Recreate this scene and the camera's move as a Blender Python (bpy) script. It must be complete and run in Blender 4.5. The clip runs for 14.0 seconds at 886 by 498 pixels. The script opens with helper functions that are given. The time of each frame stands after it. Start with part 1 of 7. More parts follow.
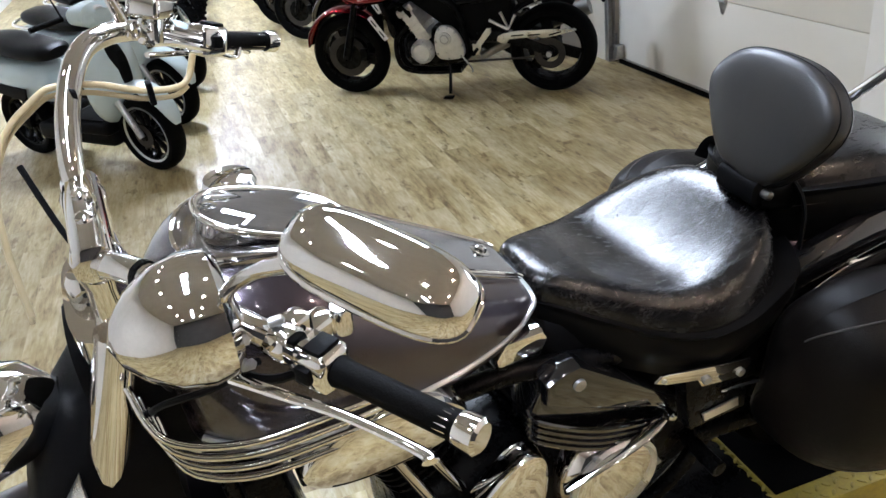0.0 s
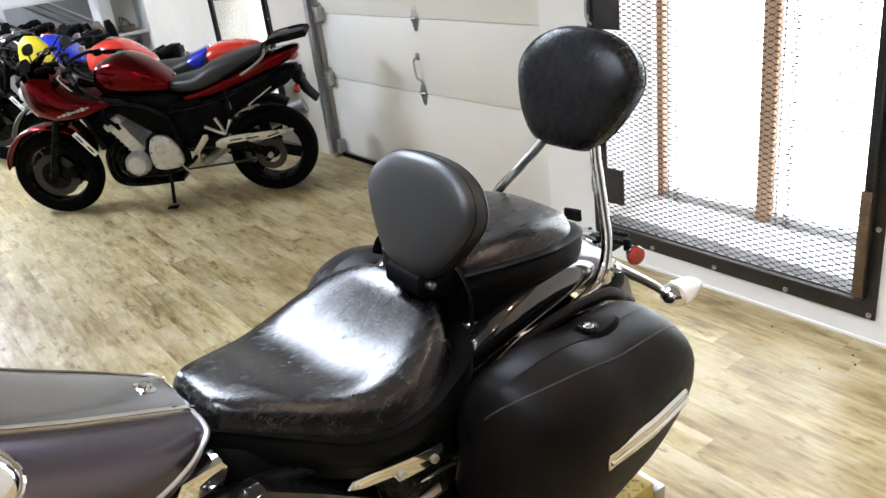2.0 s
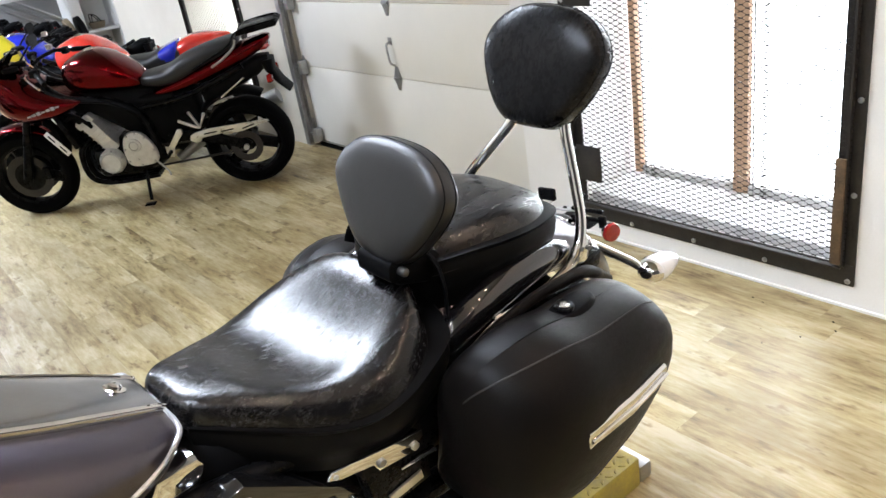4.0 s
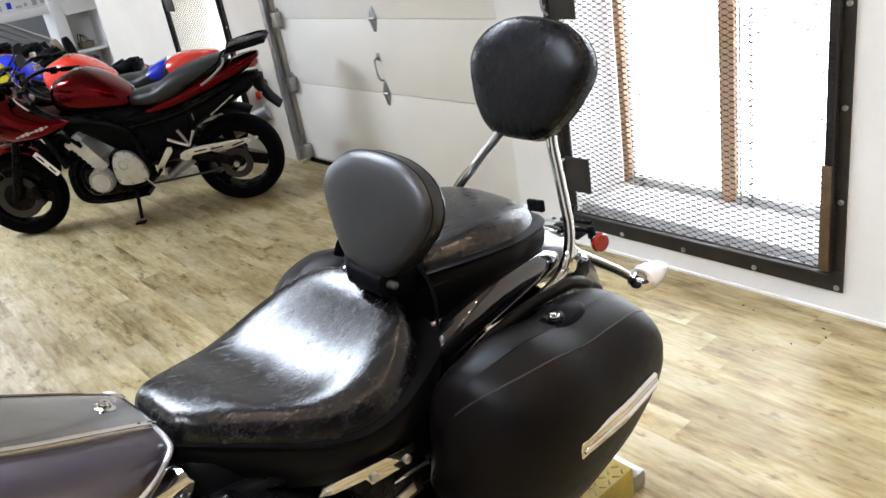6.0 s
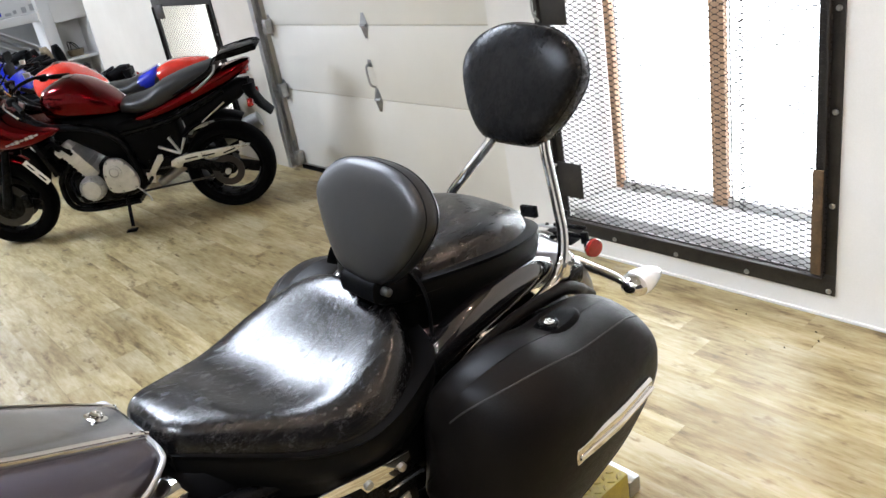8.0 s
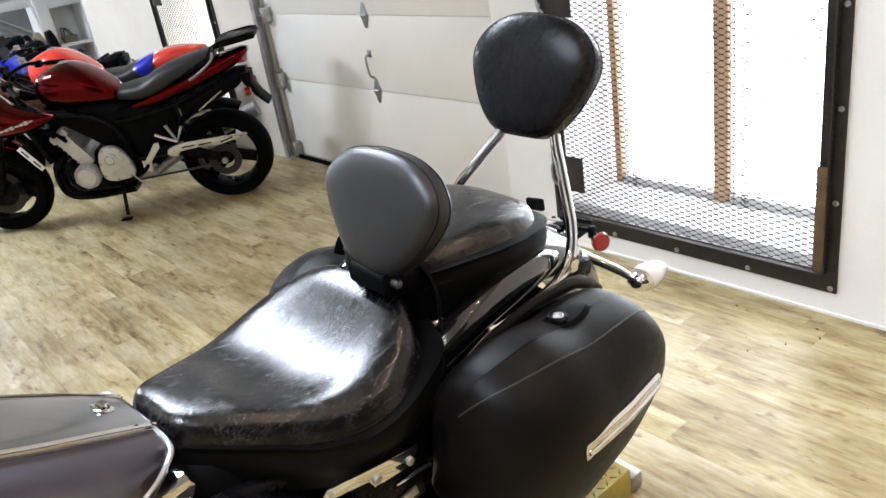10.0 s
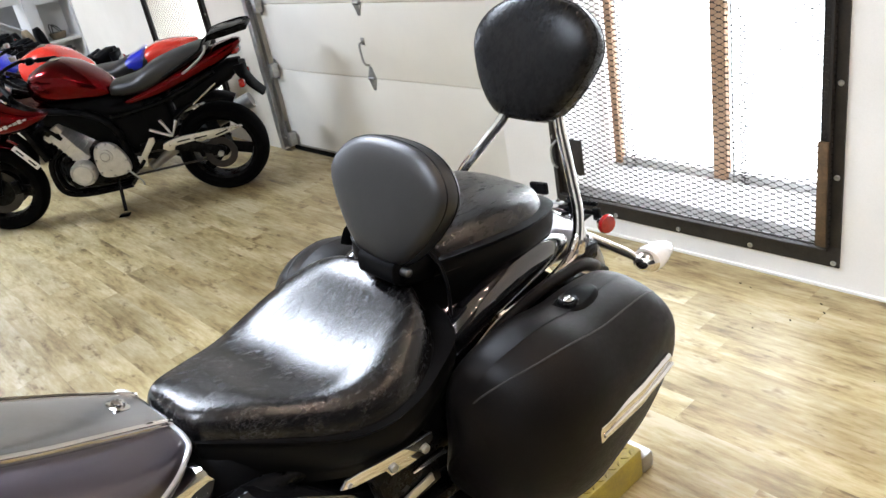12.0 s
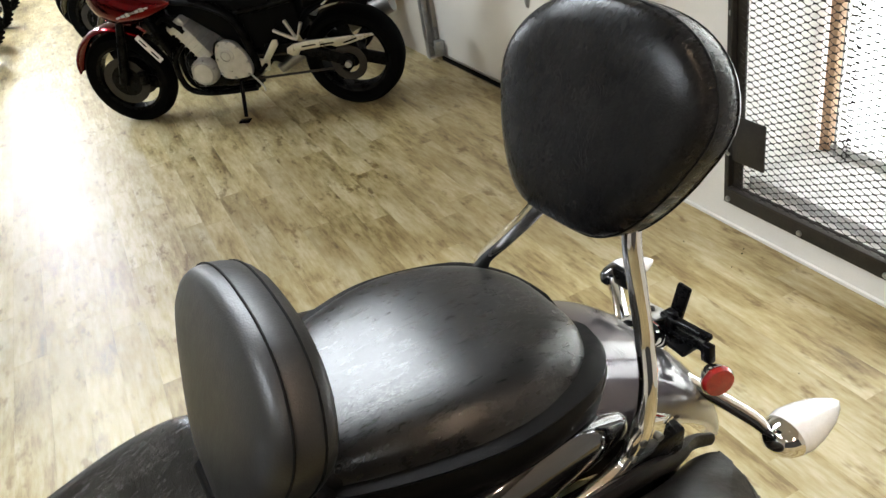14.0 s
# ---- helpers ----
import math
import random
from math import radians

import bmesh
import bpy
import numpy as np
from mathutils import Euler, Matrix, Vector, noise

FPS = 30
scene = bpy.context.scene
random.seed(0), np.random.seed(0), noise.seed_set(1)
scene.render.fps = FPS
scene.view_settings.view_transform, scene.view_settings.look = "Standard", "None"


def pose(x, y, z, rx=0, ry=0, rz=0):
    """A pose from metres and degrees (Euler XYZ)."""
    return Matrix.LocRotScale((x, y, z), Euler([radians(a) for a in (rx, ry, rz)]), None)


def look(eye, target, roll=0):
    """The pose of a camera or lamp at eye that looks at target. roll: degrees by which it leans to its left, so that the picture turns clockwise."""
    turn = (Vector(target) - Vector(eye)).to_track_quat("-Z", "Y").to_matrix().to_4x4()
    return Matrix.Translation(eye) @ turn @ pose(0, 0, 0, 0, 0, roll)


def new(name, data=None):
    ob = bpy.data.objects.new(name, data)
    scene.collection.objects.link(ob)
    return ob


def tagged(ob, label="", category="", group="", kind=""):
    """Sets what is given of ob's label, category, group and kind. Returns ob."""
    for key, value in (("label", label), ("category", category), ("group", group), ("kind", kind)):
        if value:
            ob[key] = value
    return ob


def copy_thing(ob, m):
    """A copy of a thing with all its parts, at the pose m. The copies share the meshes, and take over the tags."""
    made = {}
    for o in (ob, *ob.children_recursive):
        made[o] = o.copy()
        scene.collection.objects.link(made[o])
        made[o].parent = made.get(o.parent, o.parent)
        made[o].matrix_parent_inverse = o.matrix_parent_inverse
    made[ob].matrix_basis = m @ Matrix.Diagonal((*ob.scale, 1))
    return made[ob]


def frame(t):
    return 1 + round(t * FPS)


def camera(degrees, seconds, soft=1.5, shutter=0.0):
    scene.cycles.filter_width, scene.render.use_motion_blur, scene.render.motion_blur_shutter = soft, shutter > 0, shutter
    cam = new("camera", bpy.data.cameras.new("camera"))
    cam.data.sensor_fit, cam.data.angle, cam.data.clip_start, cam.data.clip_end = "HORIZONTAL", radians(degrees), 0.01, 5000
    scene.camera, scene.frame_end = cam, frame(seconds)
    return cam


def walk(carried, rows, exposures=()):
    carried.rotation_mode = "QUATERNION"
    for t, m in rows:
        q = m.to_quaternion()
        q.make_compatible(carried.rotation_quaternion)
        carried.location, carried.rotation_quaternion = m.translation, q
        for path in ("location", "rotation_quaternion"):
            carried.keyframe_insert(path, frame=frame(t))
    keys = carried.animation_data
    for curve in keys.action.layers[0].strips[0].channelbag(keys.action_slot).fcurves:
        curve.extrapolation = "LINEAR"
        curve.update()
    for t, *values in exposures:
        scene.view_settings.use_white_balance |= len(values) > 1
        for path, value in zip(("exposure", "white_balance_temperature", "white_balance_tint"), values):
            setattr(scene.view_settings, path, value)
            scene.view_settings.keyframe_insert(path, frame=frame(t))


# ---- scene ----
cam = camera(58.5, 14.0)
PATH = [
    (0, (-0.583, 0.523, 1.664), (-0.102, 2.228, 0.734), -7.4),
    (0.2, (-0.554, 0.514, 1.668), (0.027, 2.196, 0.755), -6.6),
    (0.5, (-0.503, 0.507, 1.665), (0.223, 2.141, 0.771), -5.7),
    (0.7, (-0.47, 0.499, 1.661), (0.342, 2.101, 0.781), -6.7),
    (1, (-0.445, 0.475, 1.672), (0.468, 2.037, 0.819), -7.0),
    (1.2, (-0.42, 0.462, 1.673), (0.561, 1.994, 0.843), -7.3),
    (1.5, (-0.41, 0.46, 1.679), (0.631, 1.967, 0.876), -7.5),
    (2, (-0.408, 0.456, 1.682), (0.638, 1.962, 0.884), -7.3),
    (2.5, (-0.4, 0.452, 1.68), (0.637, 1.967, 0.887), -8.3),
    (3, (-0.386, 0.452, 1.672), (0.658, 1.933, 0.825), -8.5),
    (5.5, (-0.374, 0.443, 1.67), (0.696, 1.929, 0.865), -10.3),
    (6, (-0.375, 0.441, 1.669), (0.712, 1.913, 0.861), -10.1),
    (6.5, (-0.372, 0.437, 1.669), (0.725, 1.899, 0.857), -10.4),
    (7, (-0.372, 0.445, 1.668), (0.724, 1.909, 0.858), -10.2),
    (7.5, (-0.373, 0.443, 1.671), (0.729, 1.913, 0.882), -10.7),
    (8, (-0.374, 0.447, 1.669), (0.733, 1.909, 0.871), -10.2),
    (10.5, (-0.393, 0.488, 1.665), (0.722, 1.934, 0.848), -9.2),
    (11, (-0.39, 0.476, 1.668), (0.696, 1.959, 0.879), -9.6),
    (11.5, (-0.38, 0.492, 1.661), (0.684, 1.983, 0.858), -10.5),
    (12, (-0.406, 0.505, 1.669), (0.703, 1.935, 0.819), -11.0),
    (12.2, (-0.388, 0.53, 1.667), (0.636, 2.019, 0.81), -13.1),
    (12.3, (-0.361, 0.553, 1.667), (0.625, 2.074, 0.822), -13.2),
    (12.5, (-0.274, 0.594, 1.671), (0.603, 2.215, 0.896), -13.1),
    (12.7, (-0.176, 0.62, 1.67), (0.629, 2.277, 0.891), -11.0),
    (12.8, (-0.123, 0.63, 1.67), (0.69, 2.264, 0.852), -10.4),
    (13, (-0.042, 0.664, 1.647), (0.814, 2.247, 0.773), -10.0),
    (13.2, (0.014, 0.679, 1.632), (0.821, 2.248, 0.689), -13.7),
    (13.5, (0.136, 0.788, 1.595), (0.852, 2.388, 0.632), -14.4),
    (13.7, (0.229, 0.871, 1.636), (0.918, 2.486, 0.679), -11.1),
    (14, (0.394, 0.996, 1.639), (1.003, 2.619, 0.593), -11.1),
]
walk(cam, [(t, look(eye, target, roll)) for t, eye, target, roll in PATH], [(0.0, 0.42, 5750, 10), (1.0, 0.56, 5850, 10), (3.0, 0.76, 5950, 10), (7.0, 0.70, 5950, 10), (12.5, 0.82, 6000, 10), (13.2, 0.64, 6150, 9), (14.0, 0.42, 6450, 6)])

# ---- light ----
world = bpy.data.worlds.new("sky")
scene.world = world
world.use_nodes = True
wn = world.node_tree
sky = wn.nodes.new("ShaderNodeTexSky")
sky.sky_type, sky.sun_disc = "NISHITA", False
sky.sun_elevation, sky.sun_rotation = radians(38), radians(70)
wn.links.new(sky.outputs[0], wn.nodes["Background"].inputs[0])
wn.nodes["Background"].inputs[1].default_value = 0.1


def ceiling_lamp(name, x, y, z, sx, sy, watts, colour=(0.885, 0.925, 1.0)):
    data = bpy.data.lights.new(name, "AREA")
    data.shape, data.size, data.size_y = "RECTANGLE", sx, sy
    data.energy, data.color = watts, colour
    ob = new(name, data)
    ob.matrix_world = pose(x, y, z)
    return tagged(ob, "unseen white fluorescent lamp under the showroom ceiling", "ceiling lamp", "ceiling lamps")


for ly, watts in ((-1.5, 10), (1.2, 46), (7.3, 122), (11.0, 165), (13.8, 170)):
    ceiling_lamp("ceiling_lamp", -0.75, ly, 3.08, 0.16, 1.25, watts)
# added broad panel, tilted and narrowed to put a highlight on the seat
tilted = ceiling_lamp("ceiling_lamp", 0.60, 3.3, 3.02, 1.75, 0.55, 34)
tilted.matrix_world = look((0.60, 3.3, 3.0), (0.2, 1.7, 0.8))
tilted.data.spread = radians(105)

# light of the bright sky falling through the gated windows from above
for ly, watts in ((2.3, 120), (6.95, 90)):
    data = bpy.data.lights.new("window_light", "AREA")
    data.shape, data.size, data.size_y = "RECTANGLE", 1.2, 1.4
    data.energy, data.color = watts, (0.95, 0.98, 1.0)
    o = new("window_light", data)
    o.matrix_world = look((3.9, ly, 3.3), (2.3, ly, 0.5))

# ---- materials ----


def material(name):
    m = bpy.data.materials.new(name)
    m.use_nodes = True
    nt = m.node_tree
    return m, nt, nt.nodes["Principled BSDF"]


def noise_node(nt, scale, detail=4.0, rough=0.55, stretch=None):
    n = nt.nodes.new("ShaderNodeTexNoise")
    n.inputs["Scale"].default_value, n.inputs["Detail"].default_value, n.inputs["Roughness"].default_value = scale, detail, rough
    tc = nt.nodes.new("ShaderNodeTexCoord")
    mp = nt.nodes.new("ShaderNodeMapping")
    if stretch:
        mp.inputs["Scale"].default_value = stretch
    nt.links.new(tc.outputs["Object"], mp.inputs["Vector"])
    nt.links.new(mp.outputs["Vector"], n.inputs["Vector"])
    return n


def ramp(nt, source, stops):
    r = nt.nodes.new("ShaderNodeValToRGB")
    while len(r.color_ramp.elements) < len(stops):
        r.color_ramp.elements.new(0.5)
    for e, (p, c) in zip(r.color_ramp.elements, stops):
        e.position, e.color = p, (*c, 1) if len(c) == 3 else c
    nt.links.new(source, r.inputs["Fac"])
    return r


def grey(v):
    return (v, v, v)


def surf(name, c1, c2, rough=(0.4, 0.5), metal=0.0, scale=8.0, fine=120.0, bump=0.1, coat=0.0, stretch=None, spec=0.5, bump_dist=0.002):
    """A surface with colour and gloss that vary at a large and a fine scale, and fine relief."""
    m, nt, b = material(name)
    big, small = noise_node(nt, scale, 5, 0.6, stretch), noise_node(nt, fine, 3, 0.6, stretch)
    mix = nt.nodes.new("ShaderNodeMix")
    mix.data_type = "FLOAT"
    mix.inputs["Factor"].default_value = 0.35
    nt.links.new(big.outputs["Fac"], mix.inputs["A"])
    nt.links.new(small.outputs["Fac"], mix.inputs["B"])
    col = ramp(nt, mix.outputs["Result"], [(0.32, c1), (0.68, c2)])
    nt.links.new(col.outputs["Color"], b.inputs["Base Color"])
    rg = ramp(nt, mix.outputs["Result"], [(0.3, grey(rough[0])), (0.7, grey(rough[1]))])
    nt.links.new(rg.outputs["Color"], b.inputs["Roughness"])
    b.inputs["Metallic"].default_value = metal
    b.inputs["Coat Weight"].default_value = coat
    b.inputs["Coat Roughness"].default_value = 0.04
    b.inputs["Specular IOR Level"].default_value = spec
    if bump:
        bp = nt.nodes.new("ShaderNodeBump")
        bp.inputs["Strength"].default_value, bp.inputs["Distance"].default_value = bump, bump_dist
        nt.links.new(small.outputs["Fac"], bp.inputs["Height"])
        nt.links.new(bp.outputs["Normal"], b.inputs["Normal"])
    return m


def leather(name, c1, c2, rough, crease=0.5, scuff=0.0, spec=0.5, grain=0.10):
    """Vinyl or leather: pebble grain, creases, and pale scuffs with their own shape."""
    m, nt, b = material(name)
    big, streak = noise_node(nt, 5, 5, 0.65), noise_node(nt, 7, 6, 0.7, (1.0, 1.6, 1.0))
    vor = nt.nodes.new("ShaderNodeTexVoronoi")
    vor.inputs["Scale"].default_value = 420
    tc = nt.nodes.new("ShaderNodeTexCoord")
    nt.links.new(tc.outputs["Object"], vor.inputs["Vector"])
    fine_scratch = noise_node(nt, 60, 8, 0.8, (1.0, 2.0, 1.4))
    sc = ramp(nt, fine_scratch.outputs["Fac"], [(0.485, grey(0)), (0.5, grey(1)), (0.515, grey(0))])
    mask = ramp(nt, streak.outputs["Fac"], [(0.45, grey(0)), (0.68, grey(1))])
    mul = nt.nodes.new("ShaderNodeMath")
    mul.operation = "MULTIPLY"
    nt.links.new(sc.outputs["Color"], mul.inputs[0])
    nt.links.new(mask.outputs["Color"], mul.inputs[1])
    base = ramp(nt, big.outputs["Fac"], [(0.3, c1), (0.7, c2)])
    mx = nt.nodes.new("ShaderNodeMix")
    mx.data_type = "RGBA"
    fac = nt.nodes.new("ShaderNodeMath")
    fac.operation = "MULTIPLY"
    fac.inputs[1].default_value = scuff
    nt.links.new(mul.outputs[0], fac.inputs[0])
    nt.links.new(fac.outputs[0], mx.inputs["Factor"])
    nt.links.new(base.outputs["Color"], mx.inputs["A"])
    mx.inputs["B"].default_value = (0.16, 0.15, 0.145, 1)
    nt.links.new(mx.outputs["Result"], b.inputs["Base Color"])
    mottle = noise_node(nt, 38, 14, 0.82, (0.6, 2.0, 1.2))
    rg = ramp(nt, mottle.outputs["Fac"], [(0.38, grey(rough[0])), (0.62, grey(rough[1]))])
    nt.links.new(rg.outputs["Color"], b.inputs["Roughness"])
    b.inputs["Specular IOR Level"].default_value = spec
    b1, b2 = nt.nodes.new("ShaderNodeBump"), nt.nodes.new("ShaderNodeBump")
    b1.inputs["Strength"].default_value, b1.inputs["Distance"].default_value = 0.22, 0.0007
    b2.inputs["Strength"].default_value, b2.inputs["Distance"].default_value = crease, 0.004
    nt.links.new(vor.outputs["Distance"], b1.inputs["Height"])
    nt.links.new(fine_scratch.outputs["Fac"], b2.inputs["Height"])
    nt.links.new(b1.outputs["Normal"], b2.inputs["Normal"])
    fold = nt.nodes.new("ShaderNodeTexVoronoi")
    fold.feature = "DISTANCE_TO_EDGE"
    fold.inputs["Scale"].default_value = 60
    warp = noise_node(nt, 18, 4, 0.6)
    shift = nt.nodes.new("ShaderNodeVectorMath")
    shift.operation = "MULTIPLY_ADD"
    shift.inputs[1].default_value = (0.05, 0.05, 0.05)
    nt.links.new(warp.outputs["Color"], shift.inputs[0])
    nt.links.new(tc.outputs["Object"], shift.inputs[2])
    nt.links.new(shift.outputs[0], fold.inputs["Vector"])
    line = ramp(nt, fold.outputs["Distance"], [(0.0, grey(0)), (0.09, grey(1))])
    wave = noise_node(nt, 15, 6, 0.6)
    b5 = nt.nodes.new("ShaderNodeBump")
    b5.inputs["Strength"].default_value, b5.inputs["Distance"].default_value = max(0.0, 1.4 * (grain - 0.1)), 0.006
    nt.links.new(wave.outputs["Fac"], b5.inputs["Height"])
    nt.links.new(b2.outputs["Normal"], b5.inputs["Normal"])
    pebble = noise_node(nt, 190, 4, 0.6)
    b4 = nt.nodes.new("ShaderNodeBump")
    b4.inputs["Strength"].default_value, b4.inputs["Distance"].default_value = grain, 0.0008
    nt.links.new(pebble.outputs["Fac"], b4.inputs["Height"])
    nt.links.new(b5.outputs["Normal"], b4.inputs["Normal"])
    b3 = nt.nodes.new("ShaderNodeBump")
    b3.inputs["Strength"].default_value, b3.inputs["Distance"].default_value = min(1.0, crease * 2.0), 0.0007
    nt.links.new(line.outputs["Color"], b3.inputs["Height"])
    nt.links.new(b4.outputs["Normal"], b3.inputs["Normal"])
    nt.links.new(b3.outputs["Normal"], b.inputs["Normal"])
    return m


def plank_material():
    """Oak-look vinyl plank: grain along y, each board toned by its own random value."""
    m, nt, b = material("oak_plank")
    info = nt.nodes.new("ShaderNodeObjectInfo")
    geo = nt.nodes.new("ShaderNodeNewGeometry")
    tc = nt.nodes.new("ShaderNodeTexCoord")
    add = nt.nodes.new("ShaderNodeMath")
    nt.links.new(info.outputs["Random"], add.inputs[0])
    nt.links.new(geo.outputs["Random Per Island"], add.inputs[1])
    off = nt.nodes.new("ShaderNodeVectorMath")
    off.operation = "MULTIPLY_ADD"
    off.inputs[1].default_value = (1, 1, 1)
    comb = nt.nodes.new("ShaderNodeCombineXYZ")
    mul = nt.nodes.new("ShaderNodeMath")
    mul.operation = "MULTIPLY"
    mul.inputs[1].default_value = 37.0
    nt.links.new(add.outputs[0], mul.inputs[0])
    nt.links.new(mul.outputs[0], comb.inputs["Z"])
    nt.links.new(tc.outputs["Object"], off.inputs[0])
    nt.links.new(comb.outputs[0], off.inputs[2])

    def grain(scale, stretch, detail):
        mp = nt.nodes.new("ShaderNodeMapping")
        mp.inputs["Scale"].default_value = stretch
        nt.links.new(off.outputs[0], mp.inputs["Vector"])
        n = nt.nodes.new("ShaderNodeTexNoise")
        n.inputs["Scale"].default_value, n.inputs["Detail"].default_value, n.inputs["Roughness"].default_value = scale, detail, 0.65
        nt.links.new(mp.outputs[0], n.inputs["Vector"])
        return n

    g1, g2 = grain(3.2, (3.0, 0.62, 1), 8), grain(26, (2.4, 0.35, 1), 5)
    mix = nt.nodes.new("ShaderNodeMix")
    mix.data_type = "FLOAT"
    mix.inputs["Factor"].default_value = 0.32
    nt.links.new(g1.outputs["Fac"], mix.inputs["A"])
    nt.links.new(g2.outputs["Fac"], mix.inputs["B"])
    col = ramp(nt, mix.outputs["Result"], [(0.31, (0.090, 0.060, 0.023)), (0.40, (0.235, 0.172, 0.074)), (0.49, (0.390, 0.318, 0.156)), (0.62, (0.530, 0.470, 0.310))])
    hue = nt.nodes.new("ShaderNodeHueSaturation")
    val = nt.nodes.new("ShaderNodeMapRange")
    frac = nt.nodes.new("ShaderNodeMath")
    frac.operation = "FRACT"
    nt.links.new(add.outputs[0], frac.inputs[0])
    nt.links.new(frac.outputs[0], val.inputs["Value"])
    val.inputs["To Min"].default_value, val.inputs["To Max"].default_value = 0.90, 1.08
    nt.links.new(val.outputs[0], hue.inputs["Value"])
    nt.links.new(col.outputs["Color"], hue.inputs["Color"])
    knots = grain(8.5, (1.9, 0.75, 1), 3)
    knot = ramp(nt, knots.outputs["Fac"], [(0.60, grey(1)), (0.70, (0.52, 0.45, 0.36))])
    smudge = noise_node(nt, 1.9, 5, 0.62, (1.0, 0.6, 1.0))
    dirt = ramp(nt, smudge.outputs["Fac"], [(0.34, (0.72, 0.66, 0.55)), (0.50, grey(1))])
    wear = nt.nodes.new("ShaderNodeMix")
    wear.data_type, wear.blend_type = "RGBA", "MULTIPLY"
    wear.inputs["Factor"].default_value = 1.0
    nt.links.new(knot.outputs["Color"], wear.inputs["A"])
    nt.links.new(dirt.outputs["Color"], wear.inputs["B"])
    worn = nt.nodes.new("ShaderNodeMix")
    worn.data_type, worn.blend_type = "RGBA", "MULTIPLY"
    worn.inputs["Factor"].default_value = 1.0
    nt.links.new(hue.outputs[0], worn.inputs["A"])
    nt.links.new(wear.outputs["Result"], worn.inputs["B"])
    nt.links.new(worn.outputs["Result"], b.inputs["Base Color"])
    rg = ramp(nt, g1.outputs["Fac"], [(0.3, grey(0.34)), (0.7, grey(0.48))])
    nt.links.new(rg.outputs["Color"], b.inputs["Roughness"])
    bp = nt.nodes.new("ShaderNodeBump")
    bp.inputs["Strength"].default_value, bp.inputs["Distance"].default_value = 0.12, 0.001
    nt.links.new(g2.outputs["Fac"], bp.inputs["Height"])
    nt.links.new(bp.outputs["Normal"], b.inputs["Normal"])
    return m


def glow(name, colour, strength):
    m, nt, b = material(name)
    b.inputs["Base Color"].default_value = (*colour, 1)
    b.inputs["Emission Color"].default_value = (*colour, 1)
    b.inputs["Emission Strength"].default_value = strength
    return m


def glass(name, colour=(1, 1, 1), rough=0.02):
    m, nt, b = material(name)
    b.inputs["Base Color"].default_value = (*colour, 1)
    b.inputs["Transmission Weight"].default_value = 1.0
    b.inputs["Roughness"].default_value = rough
    b.inputs["IOR"].default_value = 1.45
    return m


PLANK = plank_material()
GROUT = surf("floor_underlay", (0.21, 0.165, 0.09), (0.28, 0.23, 0.14), (0.8, 0.9))
WHITE = surf("white_wall_paint", (0.72, 0.71, 0.68), (0.80, 0.79, 0.77), (0.5, 0.65), scale=2.2, fine=180, bump=0.12)
CREAM = surf("cream_wall_paint", (0.56, 0.52, 0.44), (0.68, 0.64, 0.56), (0.5, 0.65), scale=1.6, fine=150, bump=0.12)
DOORPAINT = surf("garage_door_paint", (0.72, 0.70, 0.64), (0.80, 0.78, 0.72), (0.38, 0.5), scale=1.8, fine=260, bump=0.1)
GREYCEIL = surf("beige_ceiling_paint", (0.45, 0.415, 0.375), (0.52, 0.485, 0.44), (0.6, 0.7), scale=2.0, fine=120, bump=0.1)
DARKWALL = surf("unseen_dark_wall", (0.035, 0.035, 0.037), (0.055, 0.055, 0.057), (0.6, 0.7), scale=2.0, fine=120, bump=0.1)
CHROME = surf("chrome", (0.72, 0.71, 0.69), (0.82, 0.81, 0.79), (0.03, 0.07), metal=1.0, scale=14, fine=240, bump=0.0)
# darker copy of the chrome, carrying the console's duller reflection in its colour
CONSOLE = surf("dimmed_chrome_console", (0.36, 0.36, 0.38), (0.46, 0.46, 0.48), (0.10, 0.16), metal=1.0, scale=14, fine=240, bump=0.0)
STEEL = surf("galvanised_steel", (0.32, 0.32, 0.31), (0.50, 0.50, 0.49), (0.32, 0.5), metal=0.9, scale=22, fine=90, bump=0.15)
RUSTY = surf("dark_rusty_steel", (0.010, 0.0092, 0.0085), (0.040, 0.034, 0.029), (0.45, 0.65), metal=0.35, scale=14, fine=120, bump=0.3)
DULLSTEEL = surf("dull_steel", (0.10, 0.10, 0.098), (0.20, 0.195, 0.19), (0.35, 0.5), metal=0.9, scale=22, fine=90, bump=0.15)
RUST = surf("brown_rust", (0.05, 0.030, 0.014), (0.15, 0.095, 0.045), (0.6, 0.8), metal=0.2, scale=18, fine=110, bump=0.4)
ALU = surf("brushed_aluminium", (0.55, 0.54, 0.51), (0.70, 0.69, 0.66), (0.24, 0.38), metal=0.95, scale=16, fine=300, bump=0.1)
ENGINE_GREY = surf("cast_engine_paint", (0.46, 0.455, 0.44), (0.62, 0.61, 0.59), (0.26, 0.38), metal=0.6, scale=24, fine=220, bump=0.2)
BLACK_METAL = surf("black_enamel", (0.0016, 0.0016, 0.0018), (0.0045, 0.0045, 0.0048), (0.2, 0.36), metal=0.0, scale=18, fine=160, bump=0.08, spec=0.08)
BLACK_PLASTIC = surf("black_plastic", (0.0016, 0.0016, 0.0018), (0.0045, 0.0045, 0.005), (0.4, 0.55), scale=12, fine=320, bump=0.25, spec=0.05)
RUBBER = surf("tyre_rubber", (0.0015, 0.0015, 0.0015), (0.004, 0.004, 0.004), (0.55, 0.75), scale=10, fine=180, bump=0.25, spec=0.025)
